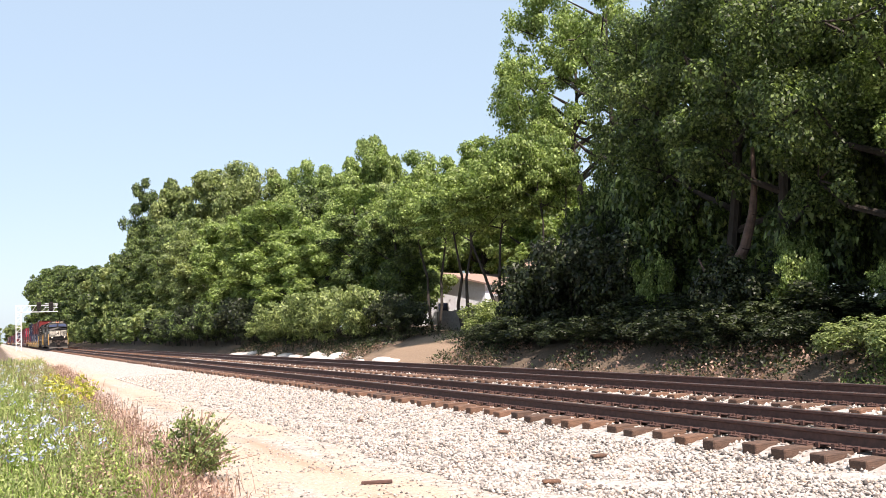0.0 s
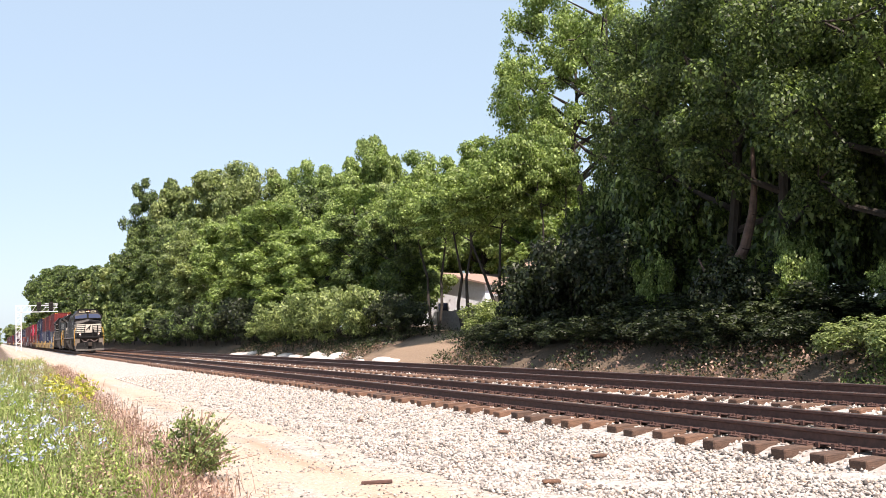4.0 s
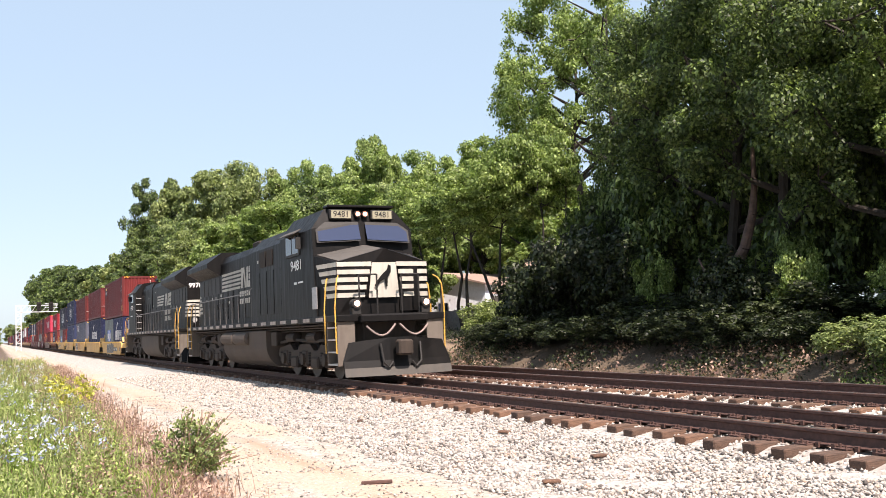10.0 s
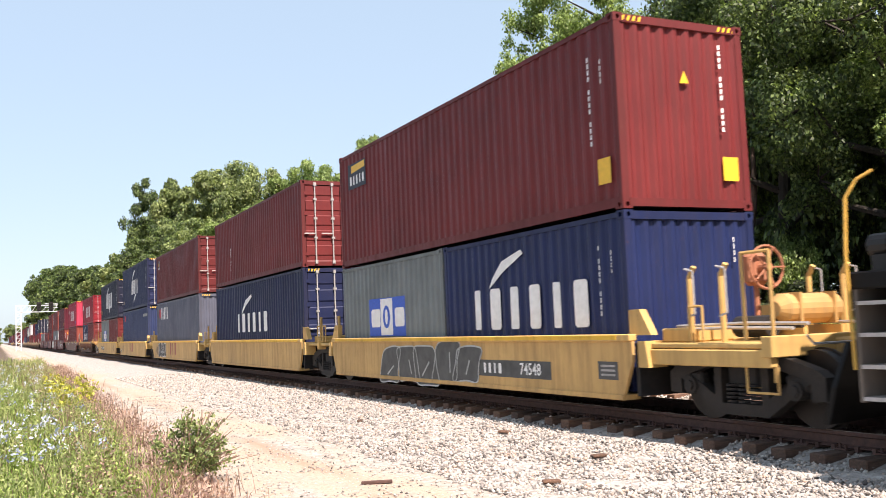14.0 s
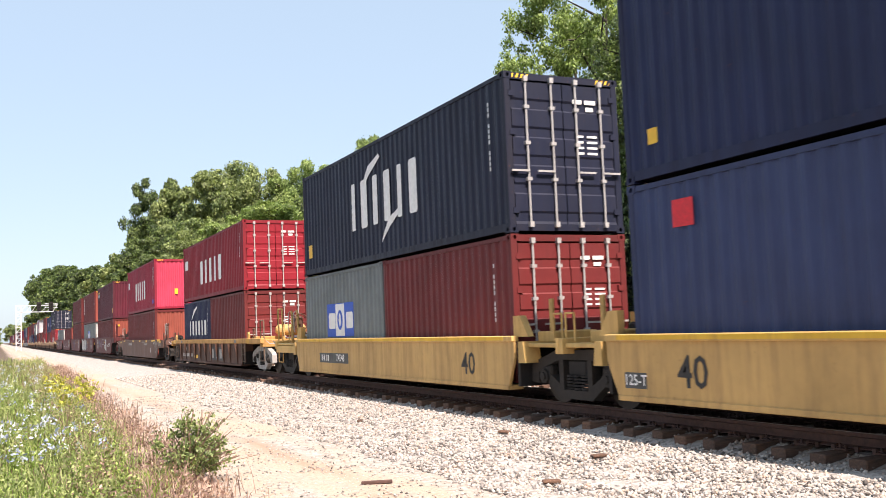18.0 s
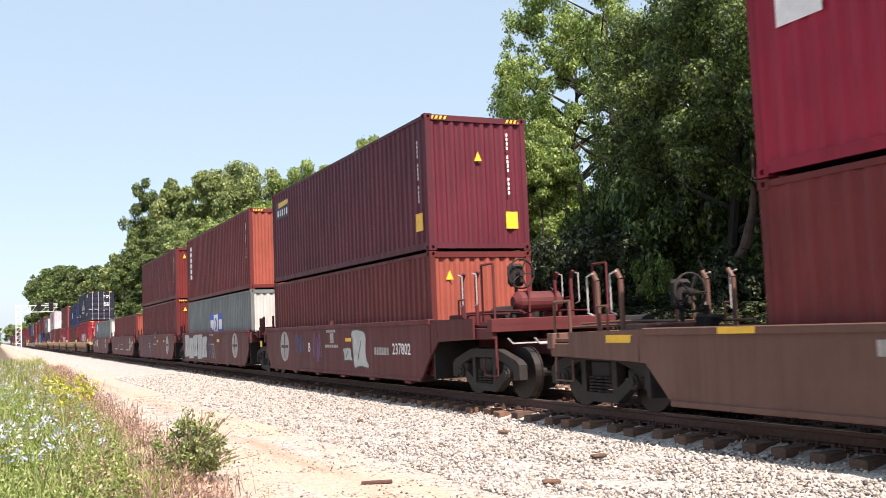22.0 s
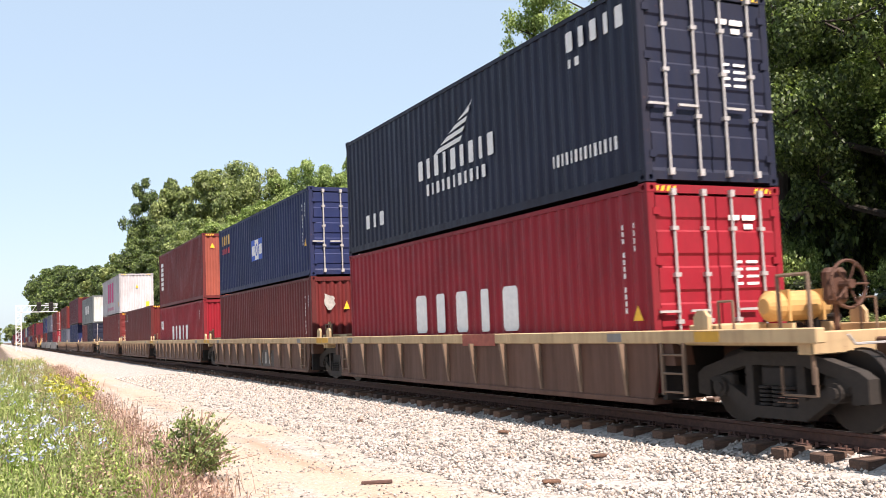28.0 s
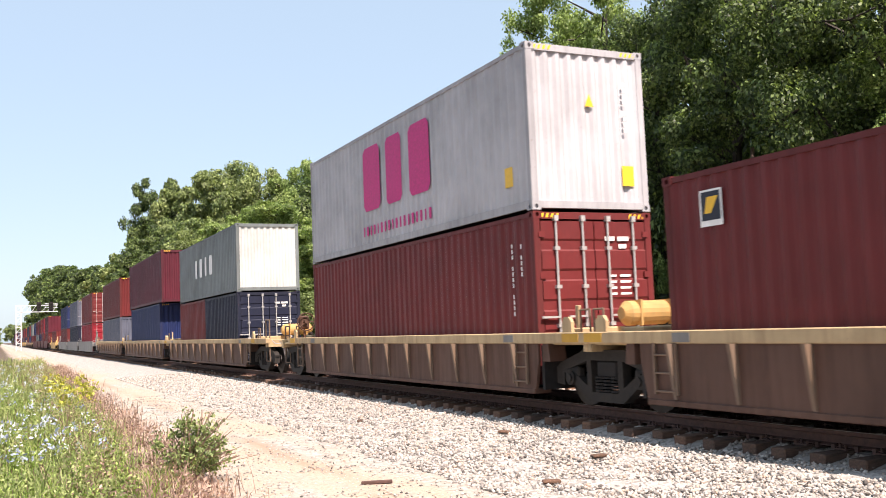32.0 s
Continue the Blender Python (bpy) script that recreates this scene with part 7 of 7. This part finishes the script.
mark(-376.2, "c", "redtab", -6.1, -5.75, 1.5, 1.64)
mark(-391.6, "l0", "E:tri", -0.8, -0.65, 2.35, 2.55)
mark(-391.6, "l0", "E:vcode", 0.7, 0.85, 1.77, 2.53)
mark(-391.6, "l0", "vcode", -0.73, -0.55, 1.61, 2.47)
mark(-391.6, "c", "circle", -2.23, -1.3, 0.52, 1.41)
mark(-391.6, "c", "text", -8.39, -8.07, 0.78, 0.99, "E")
mark(-391.6, "c", "ybox", -0.41, 0.07, 0.97, 1.17)
mark(-391.6, "c", "bars", -6.86, -5.72, 0.92, 1.01, "1")
mark(-391.6, "c", "bars", -1.26, -0.45, 0.76, 1.04, "4")
mark(-391.6, "c", "redtab", -6.4, -5.75, 1.49, 1.64)
mark(-391.6, "c", "wstrip", -3.93, -2.33, 0.54, 0.62)
mark(-391.6, "c", "wstrip", -7.12, -5.53, 0.56, 0.64)
mark(-391.6, "c", "wstrip", -10.36, -8.67, 0.58, 0.66)
mark(-407.2, "c", "graf_purple", -5.55, -2.39, 0.55, 1.45)
mark(-407.2, "c", "graf_line", -9.77, -6.41, 0.54, 1.4)
mark(-407.2, "c", "circle", -2.32, -1.37, 0.62, 1.43)
mark(-407.2, "c", "num", -10.37, -9.46, 0.78, 1.04, "23780")
mark(-407.2, "c", "bars", -11.43, -10.55, 0.78, 1.03, "1")
mark(-407.2, "c", "graf_silver", -9.28, -8.35, 0.71, 1.43)
mark(-407.2, "c", "ybox", -10.33, -9.85, 1.08, 1.19)
mark(-407.2, "c", "ybox", -13.27, -12.59, 0.97, 1.18)
mark(-407.2, "c", "bars", -13.31, -12.64, 1.27, 1.46, "3")
mark(-407.2, "l0", "panel", -11.13, -9.75, 2.04, 2.71)
mark(-427.0, "u", "letters", -7.79, -4.27, 4.44, 4.86, "9")
mark(-427.0, "u", "sail", -6.97, -4.99, 4.85, 5.76)
mark(-427.0, "u", "letters", -7.39, -4.64, 4.08, 4.32, "11")
mark(-427.0, "u", "letters", -2.42, -0.6, 3.82, 4.02, "14")
mark(-427.0, "u", "letters", -1.91, -0.27, 5.58, 5.9, "5")
mark(-427.0, "u", "letters", -1.87, -1.45, 5.32, 5.46, "2")
mark(-427.0, "u", "letters", -11.04, -9.68, 3.77, 4.1, "3")
mark(-427.0, "l0", "letters", -8.3, -3.51, 1.22, 2.01, "5")
mark(-427.0, "l0", "vcode", -0.73, -0.52, 1.43, 2.73)
mark(-427.0, "l0", "vcode", -0.41, -0.31, 2.3, 2.74)
mark(-427.0, "l0", "tri", -0.48, -0.25, 1.32, 1.54)
mark(-427.0, "c", "redink", -5.48, -4.2, 0.97, 1.18)
mark(-442.5, "u", "yletters", -11.7, -10.27, 4.87, 5.24, "4")
mark(-442.5, "u", "redletters", -11.7, -10.31, 4.52, 4.74, "4")
mark(-442.5, "u", "panel", -6.91, -5.42, 3.89, 4.62)
mark(-442.5, "u", "vcode", -0.8, -0.62, 3.88, 5.13)
mark(-442.5, "u", "vcode", -0.51, -0.4, 4.73, 5.17)
mark(-442.5, "u", "tri", -0.57, -0.37, 3.85, 4.08)
mark(-442.5, "l0", "vcode", -0.71, -0.57, 1.28, 2.42)
mark(-442.5, "l0", "vcode", -0.38, -0.29, 2.07, 2.43)
mark(-442.5, "l0", "E:tri", -0.25, -0.07, 1.96, 2.2)
mark(-442.5, "l0", "E:vcode", 0.74, 0.9, 1.46, 2.5)
mark(-442.5, "l0", "E:blot", -0.86, -0.52, 2.0, 2.42)
mark(-442.5, "c", "faded", -5.52, -3.56, 0.28, 0.8)
mark(-458.15, "l0", "letters", -8.4, -3.65, 1.2, 1.89, "5")
mark(-458.15, "u", "vletters", -11.6, -10.75, 3.87, 5.4, "6")
mark(-458.15, "u", "E:tri", -0.88, -0.68, 5.2, 5.42)
mark(-458.15, "l0", "vcode", -1.27, -0.61, 2.08, 2.51)
mark(-458.15, "l0", "flag", -11.72, -11.02, 1.70, 2.22)
mark(-473.75, "l0", "box_logo2", -11.49, -11.08, 2.48, 2.95)
mark(-489.35, "u", "wide_logo", -8.03, -4.0, 4.2, 5.75)
mark(-489.35, "u", "mletters", -8.11, -4.01, 3.54, 4.13, "18")
mark(-489.35, "u", "ybox", -0.91, -0.63, 3.74, 4.09)
mark(-489.35, "u", "E:ybox", 0.66, 0.91, 3.7, 4.06)
mark(-489.35, "u", "E:tri", -0.06, 0.12, 5.09, 5.32)
mark(-489.35, "u", "E:vcode", 0.69, 0.86, 4.67, 5.7)
mark(-489.35, "l0", "vcode", -0.87, -0.69, 1.48, 2.76)
mark(-489.35, "l0", "vcode", -0.55, -0.39, 2.15, 2.73)
mark(-511.0, "u", "letters", -8.49, -4.26, 3.91, 4.73, "4")
mark(-529.7, "u", "E:letters", -0.95, -0.24, 5.34, 5.75, "3")


# ---- house, fence, signal ----
WALL = plain("white_siding", (0.74, 0.75, 0.80), 0.7, 0, 6, 0.1)
ROOF = plain("pinkish_shingles", (0.30, 0.205, 0.17), 0.9, 0, 9, 0.18)
FENCE = plain("grey_weathered_board", (0.20, 0.18, 0.165), 0.9, 0, 7, 0.3)
ALUMINIUM = plain("pale_aluminium", (0.72, 0.72, 0.73), 0.45, 0.3, 8, 0.08)


def house():
    h = thing("house", "white house with a pinkish shingle roof behind the trees", "house")
    h.matrix_basis = pose(-62.6, 24.0, 1.2, 0, 0, 28)
    part("wall", Shape().box(0.004, 6.9, 0.5, 8, 0, 2.5), WALL, h)
    part("wing_wall", Shape().prism([(-8, 0), (0, 0), (0, 3.2), (-4, 4.1), (-8, 3.2)], "y", 0, 8), WALL, h, "white gable wall")
    part("roof", Shape().prism([(0.0, 2.2), (8.5, 2.2), (8.5, 2.35), (4.2, 4.9), (0.0, 2.35)], "x", 0.45, 7.4), ROOF, h, "pinkish shingle roof")
    part("wing_roof", Shape().prism([(-8.4, 3.1), (-4, 4.15), (0.4, 3.1), (0.4, 3.23), (-4, 4.3), (-8.4, 3.23)], "y", -0.4, 8.3), ROOF, h, "low shingle roof")
    for x in (-4.0, 5.0):
        y = 0.0 if x < 0 else 0.5
        w = part("window", Shape().box(x - 0.55, x + 0.55, y - 0.05, y, 0.9, 2.0), ALUMINIUM, h, "white-framed window")
        part("pane", Shape().box(x - 0.45, x + 0.45, y - 0.06, y - 0.05, 1.0, 1.9), CAB_GLASS, w)
    part("eaves_board", Shape().box(0.45, 7.4, -0.04, 0.0, 2.2, 2.37), WALL, h)


def fence():
    f = thing("board_fence", "grey weathered board fence on the bank", "fence")
    f.matrix_basis = pose(-50.0, 14.0, float(ground_height(0, 14.0)) - 0.05)
    rng = random.Random(4)
    for k in range(70):
        x = k * 0.152
        part("board", Shape().box(x, x + 0.14, -0.012, 0.012, 0.03, 1.15 + rng.uniform(-0.03, 0.03)), FENCE, f)
    for z in (0.3, 0.95):
        part("rail", Shape().box(0, 10.6, 0.012, 0.06, z, z + 0.08), FENCE, f)


def signal_gantry():
    g = thing("signal_gantry", "pale lattice cantilever signal gantry over the tracks", "signal gantry")
    g.matrix_basis = pose(-220, -5.3, -0.4)
    for x in (-0.4, 0.4):
        for y in (-0.5, 0.5):
            part("mast_leg", Shape().box(x - 0.08, x + 0.08, y - 0.08, y + 0.08, 0, 9.6), ALUMINIUM, g)
    for k in range(8):
        z = 0.4 + k * 1.15
        part("mast_brace", Shape().cyl((0.4, -0.5, z), (0.4, 0.5, z + 1.0), 0.05, 5), ALUMINIUM, g)
        part("mast_brace", Shape().box(0.34, 0.46, -0.5, 0.5, z - 0.05, z + 0.05), ALUMINIUM, g)
    for z in (8.2, 9.6):
        for x in (-0.4, 0.4):
            part("arm_chord", Shape().box(x - 0.08, x + 0.08, -0.6, 7.8, z - 0.08, z + 0.08), ALUMINIUM, g)
    for k in range(7):
        y = 0.4 + k * 1.05
        part("arm_brace", Shape().cyl((0.4, y, 8.2), (0.4, y + 1.0, 9.6), 0.05, 5), ALUMINIUM, g)
    part("walkway", Shape().box(-0.4, 0.4, -0.5, 7.8, 8.12, 8.2), ALUMINIUM, g)
    part("end_cage", Shape().box(0.3, 0.4, 5.2, 7.8, 9.9, 10.0).box(0.3, 0.4, 5.2, 7.8, 9.0, 9.08), ALUMINIUM, g)
    for y in (4.0, 6.4):
        head = part("signal_head", Shape().soft(0.3, 0.6, y - 0.45, y + 0.45, 8.3, 10.3, 0.1), STEEL, g, "dark signal head")
        for z in (8.8, 9.4, 10.0):
            part("hood", Shape().cyl((0.6, y, z), (0.85, y, z), 0.16, 10), STEEL, head)


house()
fence()
signal_gantry()

# ---- plants of the near verge ----
LEAF_MEADOW = leafy("meadow_leaves", (0.18, 0.21, 0.075), (0.40, 0.42, 0.19))
PETAL = leafy("pale_petals", (0.42, 0.45, 0.72), (0.72, 0.72, 0.80), 0.25)
YELLOWISH = leafy("yellow_weed", (0.30, 0.28, 0.04), (0.48, 0.44, 0.07), 0.25)
STRAW_WOOD = plain("dry_stem_wood", (0.22, 0.14, 0.10), 0.9, 0, 20, 0.25)
DEAD = plain("dead_pale_wood", (0.105, 0.068, 0.054), 0.9, 0, 5, 0.45)
ROCK = plain("pale_rock", (0.50, 0.46, 0.43), 0.9, 0, 7, 0.2)



def verge_edge(x):
    return np.interp(x, [-95, -60, -30, -16, -11, -6], [-4.9, -5.8, -6.7, -7.0, -7.3, -7.8])


def blades(name, label, count, seed, x_near, x_far, inside, depth, tall, wide, mat, bias=2.0, lean=0.35, category="grass"):
    """Thin bent blades or stems: two quads each."""
    rs = np.random.RandomState(seed)
    x = x_near + (x_far - x_near) * rs.rand(count) ** bias
    y = verge_edge(x) - inside - depth * rs.rand(count) * (1 + np.abs(x) / 90) + rs.normal(0, 0.22, count)
    clump = 0.75 + 0.5 * np.sin(x * 1.7 + y * 2.3) * np.sin(y * 3.1 - x * 0.6)
    h = rs.uniform(tall[0], tall[1], count) * np.clip(clump, 0.35, 1.3)
    z = ground_height(x, y)
    a = rs.uniform(0, 6.28, count)
    out = np.stack([np.cos(a), np.sin(a), 0 * a], 1)
    b = a + rs.uniform(-0.6, 0.6, count)
    side = np.stack([-np.sin(b), np.cos(b), 0 * b], 1) * (wide * rs.uniform(0.6, 1.4, count) * (1 + np.abs(x) / 35))[:, None]
    foot = np.stack([x, y, z], 1)
    bend = (rs.uniform(0.1, 1.0, count) * lean * h)[:, None]
    up = np.array([0, 0, 1.0])
    mid = foot + up * (h * 0.6)[:, None] + out * bend * 0.35
    tip = foot + up * h[:, None] + out * bend
    v = np.stack([foot - side, foot + side, mid + side * 0.8, mid - side * 0.8, tip + side * 0.15, tip - side * 0.15], 1).reshape(-1, 3)
    k = 6 * np.arange(count)[:, None]
    f = np.concatenate([k + np.array([[0, 1, 2, 3]]), k + np.array([[3, 2, 4, 5]])], 0)
    me = raw_mesh(name, v, f)
    me.materials.append(mat)
    tagged(new(name, me), label, category, kind="stuff")


blades("verge_grass", "fresh green grass on the verge", 36000, 61, -6.2, -40, 0.5, 2.6, (0.08, 0.30), 0.005, GRASS, 2.0, 1.2)
blades("verge_weeds", "tall olive-green weeds on the verge", 8000, 62, -9.5, -95, 0.9, 3.0, (0.2, 0.55), 0.006, LEAF_MEADOW, 1.6, 0.8, "weeds")
blades("dry_grass", "scattered dry straw among the weeds", 6500, 66, -6.5, -80, 0.8, 2.8, (0.15, 0.42), 0.004, STRAW, 1.8, 0.6, "dry grass")
blades("dry_grass", "dry purplish-brown grass along the verge's edge", 15000, 63, -7.5, -70, -0.25, 1.5, (0.06, 0.40), 0.0035, STRAW, 1.7, 1.1, "dry grass")


def verge_leaves(name, label, count, seed, x_near, x_far, inside, depth, low, high, size, mat):
    rs = np.random.RandomState(seed)
    x = x_near + (x_far - x_near) * rs.rand(count) ** 1.9
    y = verge_edge(x) - inside - depth * rs.rand(count) * (1 + np.abs(x) / 90)
    c = np.stack([x, y, ground_height(x, y) + rs.uniform(low, high, count)], 1)
    me = leaf_mesh(name, c, np.full(count, 0.10), 7, size, rs)
    me.materials.append(mat)
    tagged(new(name, me), label, "weeds", kind="stuff")


verge_leaves("weed_leaves", "leafy green weeds on the verge", 5200, 71, -6.2, -60, 0.6, 2.8, 0.03, 0.26, 0.034, GRASS)
verge_leaves("weed_leaves", "olive weed leaves on the verge", 4200, 72, -8, -95, 0.7, 3.0, 0.08, 0.5, 0.04, LEAF_MEADOW)
verge_leaves("dry_leaves", "dry tan leaves along the verge's edge", 1500, 75, -7.5, -60, -0.15, 1.4, 0.02, 0.28, 0.045, STRAW)
verge_leaves("flower_heads", "pale blue and white wild flowers", 330, 73, -13, -60, 0.9, 2.8, 0.3, 0.62, 0.055, PETAL)
verge_leaves("yellow_weed_heads", "yellow-green flowering weed", 120, 74, -25, -36, 0.2, 0.9, 0.2, 0.7, 0.09, YELLOWISH)


def verge_bush():
    """The leafy bush with dry stems at the edge of the gravel."""
    rs = np.random.RandomState(81)
    b = thing("small_bush", "small leafy green bush with dry brown stems at the gravel's edge", "bush")
    b.matrix_basis = pose(-11.9, -7.28, -0.42)
    wood = Shape()
    centres = []
    for k in range(64):
        a, r = rs.uniform(0, 6.28), rs.uniform(0.08, 0.62)
        top = (math.cos(a) * r, math.sin(a) * r + 0.14, rs.uniform(0.25, 0.92) * (1.1 - 0.6 * r))
        mid = (top[0] * 0.5 + rs.normal(0, 0.04), top[1] * 0.5 + rs.normal(0, 0.04), top[2] * 0.6)
        wood.tube([(rs.normal(0, 0.08), rs.normal(0, 0.08), -0.05), mid, top], 0.006, 4)
        for j in range(4):
            f = rs.uniform(0.4, 1.0)
            centres.append([top[0] * f, top[1] * f, top[2] * f])
        if k % 2:
            wood.tube([mid, (top[0] * 1.3 + rs.normal(0, 0.05), top[1] * 1.3, top[2] * rs.uniform(0.7, 1.2))], 0.004, 4)
    part("stem_tangle", wood, STRAW_WOOD, b, "dry brown stems")
    me = leaf_mesh("leaves", np.array(centres), np.full(len(centres), 0.10), 13, 0.05, rs, 0.3)
    me.materials.append(LEAF_OLIVE)
    part("leaves", me, None, b)


verge_bush()

# grass and litter along the far bank
def bank_cover(name, label, count, seed, x0, x1, y0, y1, tall, wide, mat):
    rs = np.random.RandomState(seed)
    x, y = rs.uniform(x0, x1, count), rs.uniform(y0, y1, count)
    keep = ((x < -45) | (x > -37) | (y > 9.6)) & (np.sin(x * 0.9) + np.sin(x * 0.37 + 2) + rs.normal(0, 0.7, count) > -0.3)
    x, y = x[keep], y[keep]
    n = len(x)
    c = np.stack([x, y, ground_height(x, y) + rs.uniform(0.02, tall, n)], 1)
    me = leaf_mesh(name, c, np.full(n, 0.22), 6, wide, rs)
    me.materials.append(mat)
    tagged(new(name, me), label, "undergrowth", kind="stuff")


bank_cover("bank_undergrowth", "low green undergrowth on the far bank", 10000, 91, -75, -2, 7.3, 12.5, 0.45, 0.10, LEAF_SHADED)
bank_cover("bank_undergrowth", "dry brown litter and stalks on the far bank", 5000, 92, -75, -2, 6.5, 9.2, 0.2, 0.09, STRAW)
bank_cover("bank_weeds", "low green weeds at the foot of the bank", 2200, 93, -15, -4, 7.0, 9.2, 0.32, 0.085, LEAF_DARK)


def rubble():
    rng = random.Random(31)
    shapes = []
    for k in range(4):
        bm = bmesh.new()
        bmesh.ops.create_icosphere(bm, subdivisions=2, radius=1)
        for v in bm.verts:
            v.co *= 1 + 0.28 * noise.noise(v.co * 1.3 + Vector((k * 9, 0, 0)))
        me = bpy.data.meshes.new("rock")
        bm.to_mesh(me)
        bm.free()
        me.materials.append(ROCK)
        shapes.append(me)
    for k in range(46):
        x = rng.uniform(-74, -41) if k < 38 else rng.uniform(-36, -12)
        y = rng.uniform(6.6, 7.7)
        r = rng.uniform(0.2, 0.6) if k < 38 else rng.uniform(0.12, 0.3)
        o = tagged(new("rock", shapes[k % 4]), "pale grey rock lying at the foot of the bank", "rock", "rocks by the far track")
        o.matrix_basis = pose(x, y, float(ground_height(x, y)) + r * 0.15, 0, 0, rng.uniform(0, 360))
        o.scale = (r * 1.6, r, r * 0.6)


rubble()


def litter():
    stick = tagged(new("iron_bar", Shape().soft(-0.18, 0.18, -0.022, 0.022, -0.018, 0.022, 0.008).mesh("iron_bar")), "short rusty brown bar lying on the gravel", "scrap bar")
    stick.data.materials.append(RAIL_RUST)
    stick.matrix_basis = pose(-10.32, -5.39, -0.415, 0, 0, 71)
    rng = random.Random(9)
    for x, y in ((-9.95, -2.55), (-8.9, -3.9), (-13.0, -2.2), (-16.8, -3.2)):
        s = Shape().soft(-0.1, 0.1, -0.05, 0.05, 0, 0.04, 0.012)
        o = tagged(new("wood_scrap", s.mesh("wood_scrap")), "rust-brown scrap of tie wood on the ballast", "wood scrap", "scraps on the ballast")
        o.data.materials.append(TIE)
        o.matrix_basis = pose(x, y, float(ground_height(x, y)) + 0.02, 0, 0, rng.uniform(0, 180))


litter()


def dead_trunk():
    t = thing("leaning_trunk", "pale brown tree trunk leaning on the bank", "tree trunk")
    t.matrix_basis = pose(-23.4, 11.6, 0.7)
    way = [(0, 0, -0.2), (0.32, 0.0, 1.0), (0.72, 0.02, 2.0), (1.25, 0.05, 2.7), (1.62, 0.1, 3.7), (1.72, 0.16, 4.6), (1.6, 0.3, 5.8)]
    sh = Shape()
    for k, (a, b) in enumerate(zip(way, way[1:])):
        sh.cyl(a, b, 0.27 - 0.035 * k, 11, 0.235 - 0.035 * k)
    part("trunk", sh, DEAD, t)
    part("snag", Shape().cyl((0.5, 0, 1.5), (-0.25, -0.25, 2.0), 0.12, 7, 0.05).cyl((-0.25, -0.25, 2.0), (-0.5, -0.3, 2.5), 0.05, 6, 0.02), DEAD, t)


dead_trunk()


# ---- movement ----
def run(t):
    """How far the train has come by t seconds."""
    return 14.9 * t + np.interp(t, [0, 16, 21, 32], [-1.6, 0.0, 0.0, -0.9])


def motions():
    # wheels turn as far as the rails pass under them, on the stretch where they can be told apart
    for ob, x, r, way, s in WHEELS:
        s = s or -188.0
        if s > -560:
            last = 32 * FPS
            k0 = min(last - 1, max(0, int((-150 - s) / 14.9 * FPS)))
            k1 = min(last, int((40 - s) / 14.9 * FPS))
            steps = sorted({0, last, *range(k0, k1 + 1)})
            walk(ob, [(k / FPS, pose(x, 0, r, 0, way * math.degrees(float(run(min(max(k, k0), k1) / FPS)) / r), 0)) for k in steps])
    for ob, s, z, *turn in MOVING:
        walk(ob, [(t, pose(float(run(t)) + s, 0, z, 0, 0, turn[0] if turn else 0)) for t in (0, 8, 16, 21, 26.5, 32)])


motions()
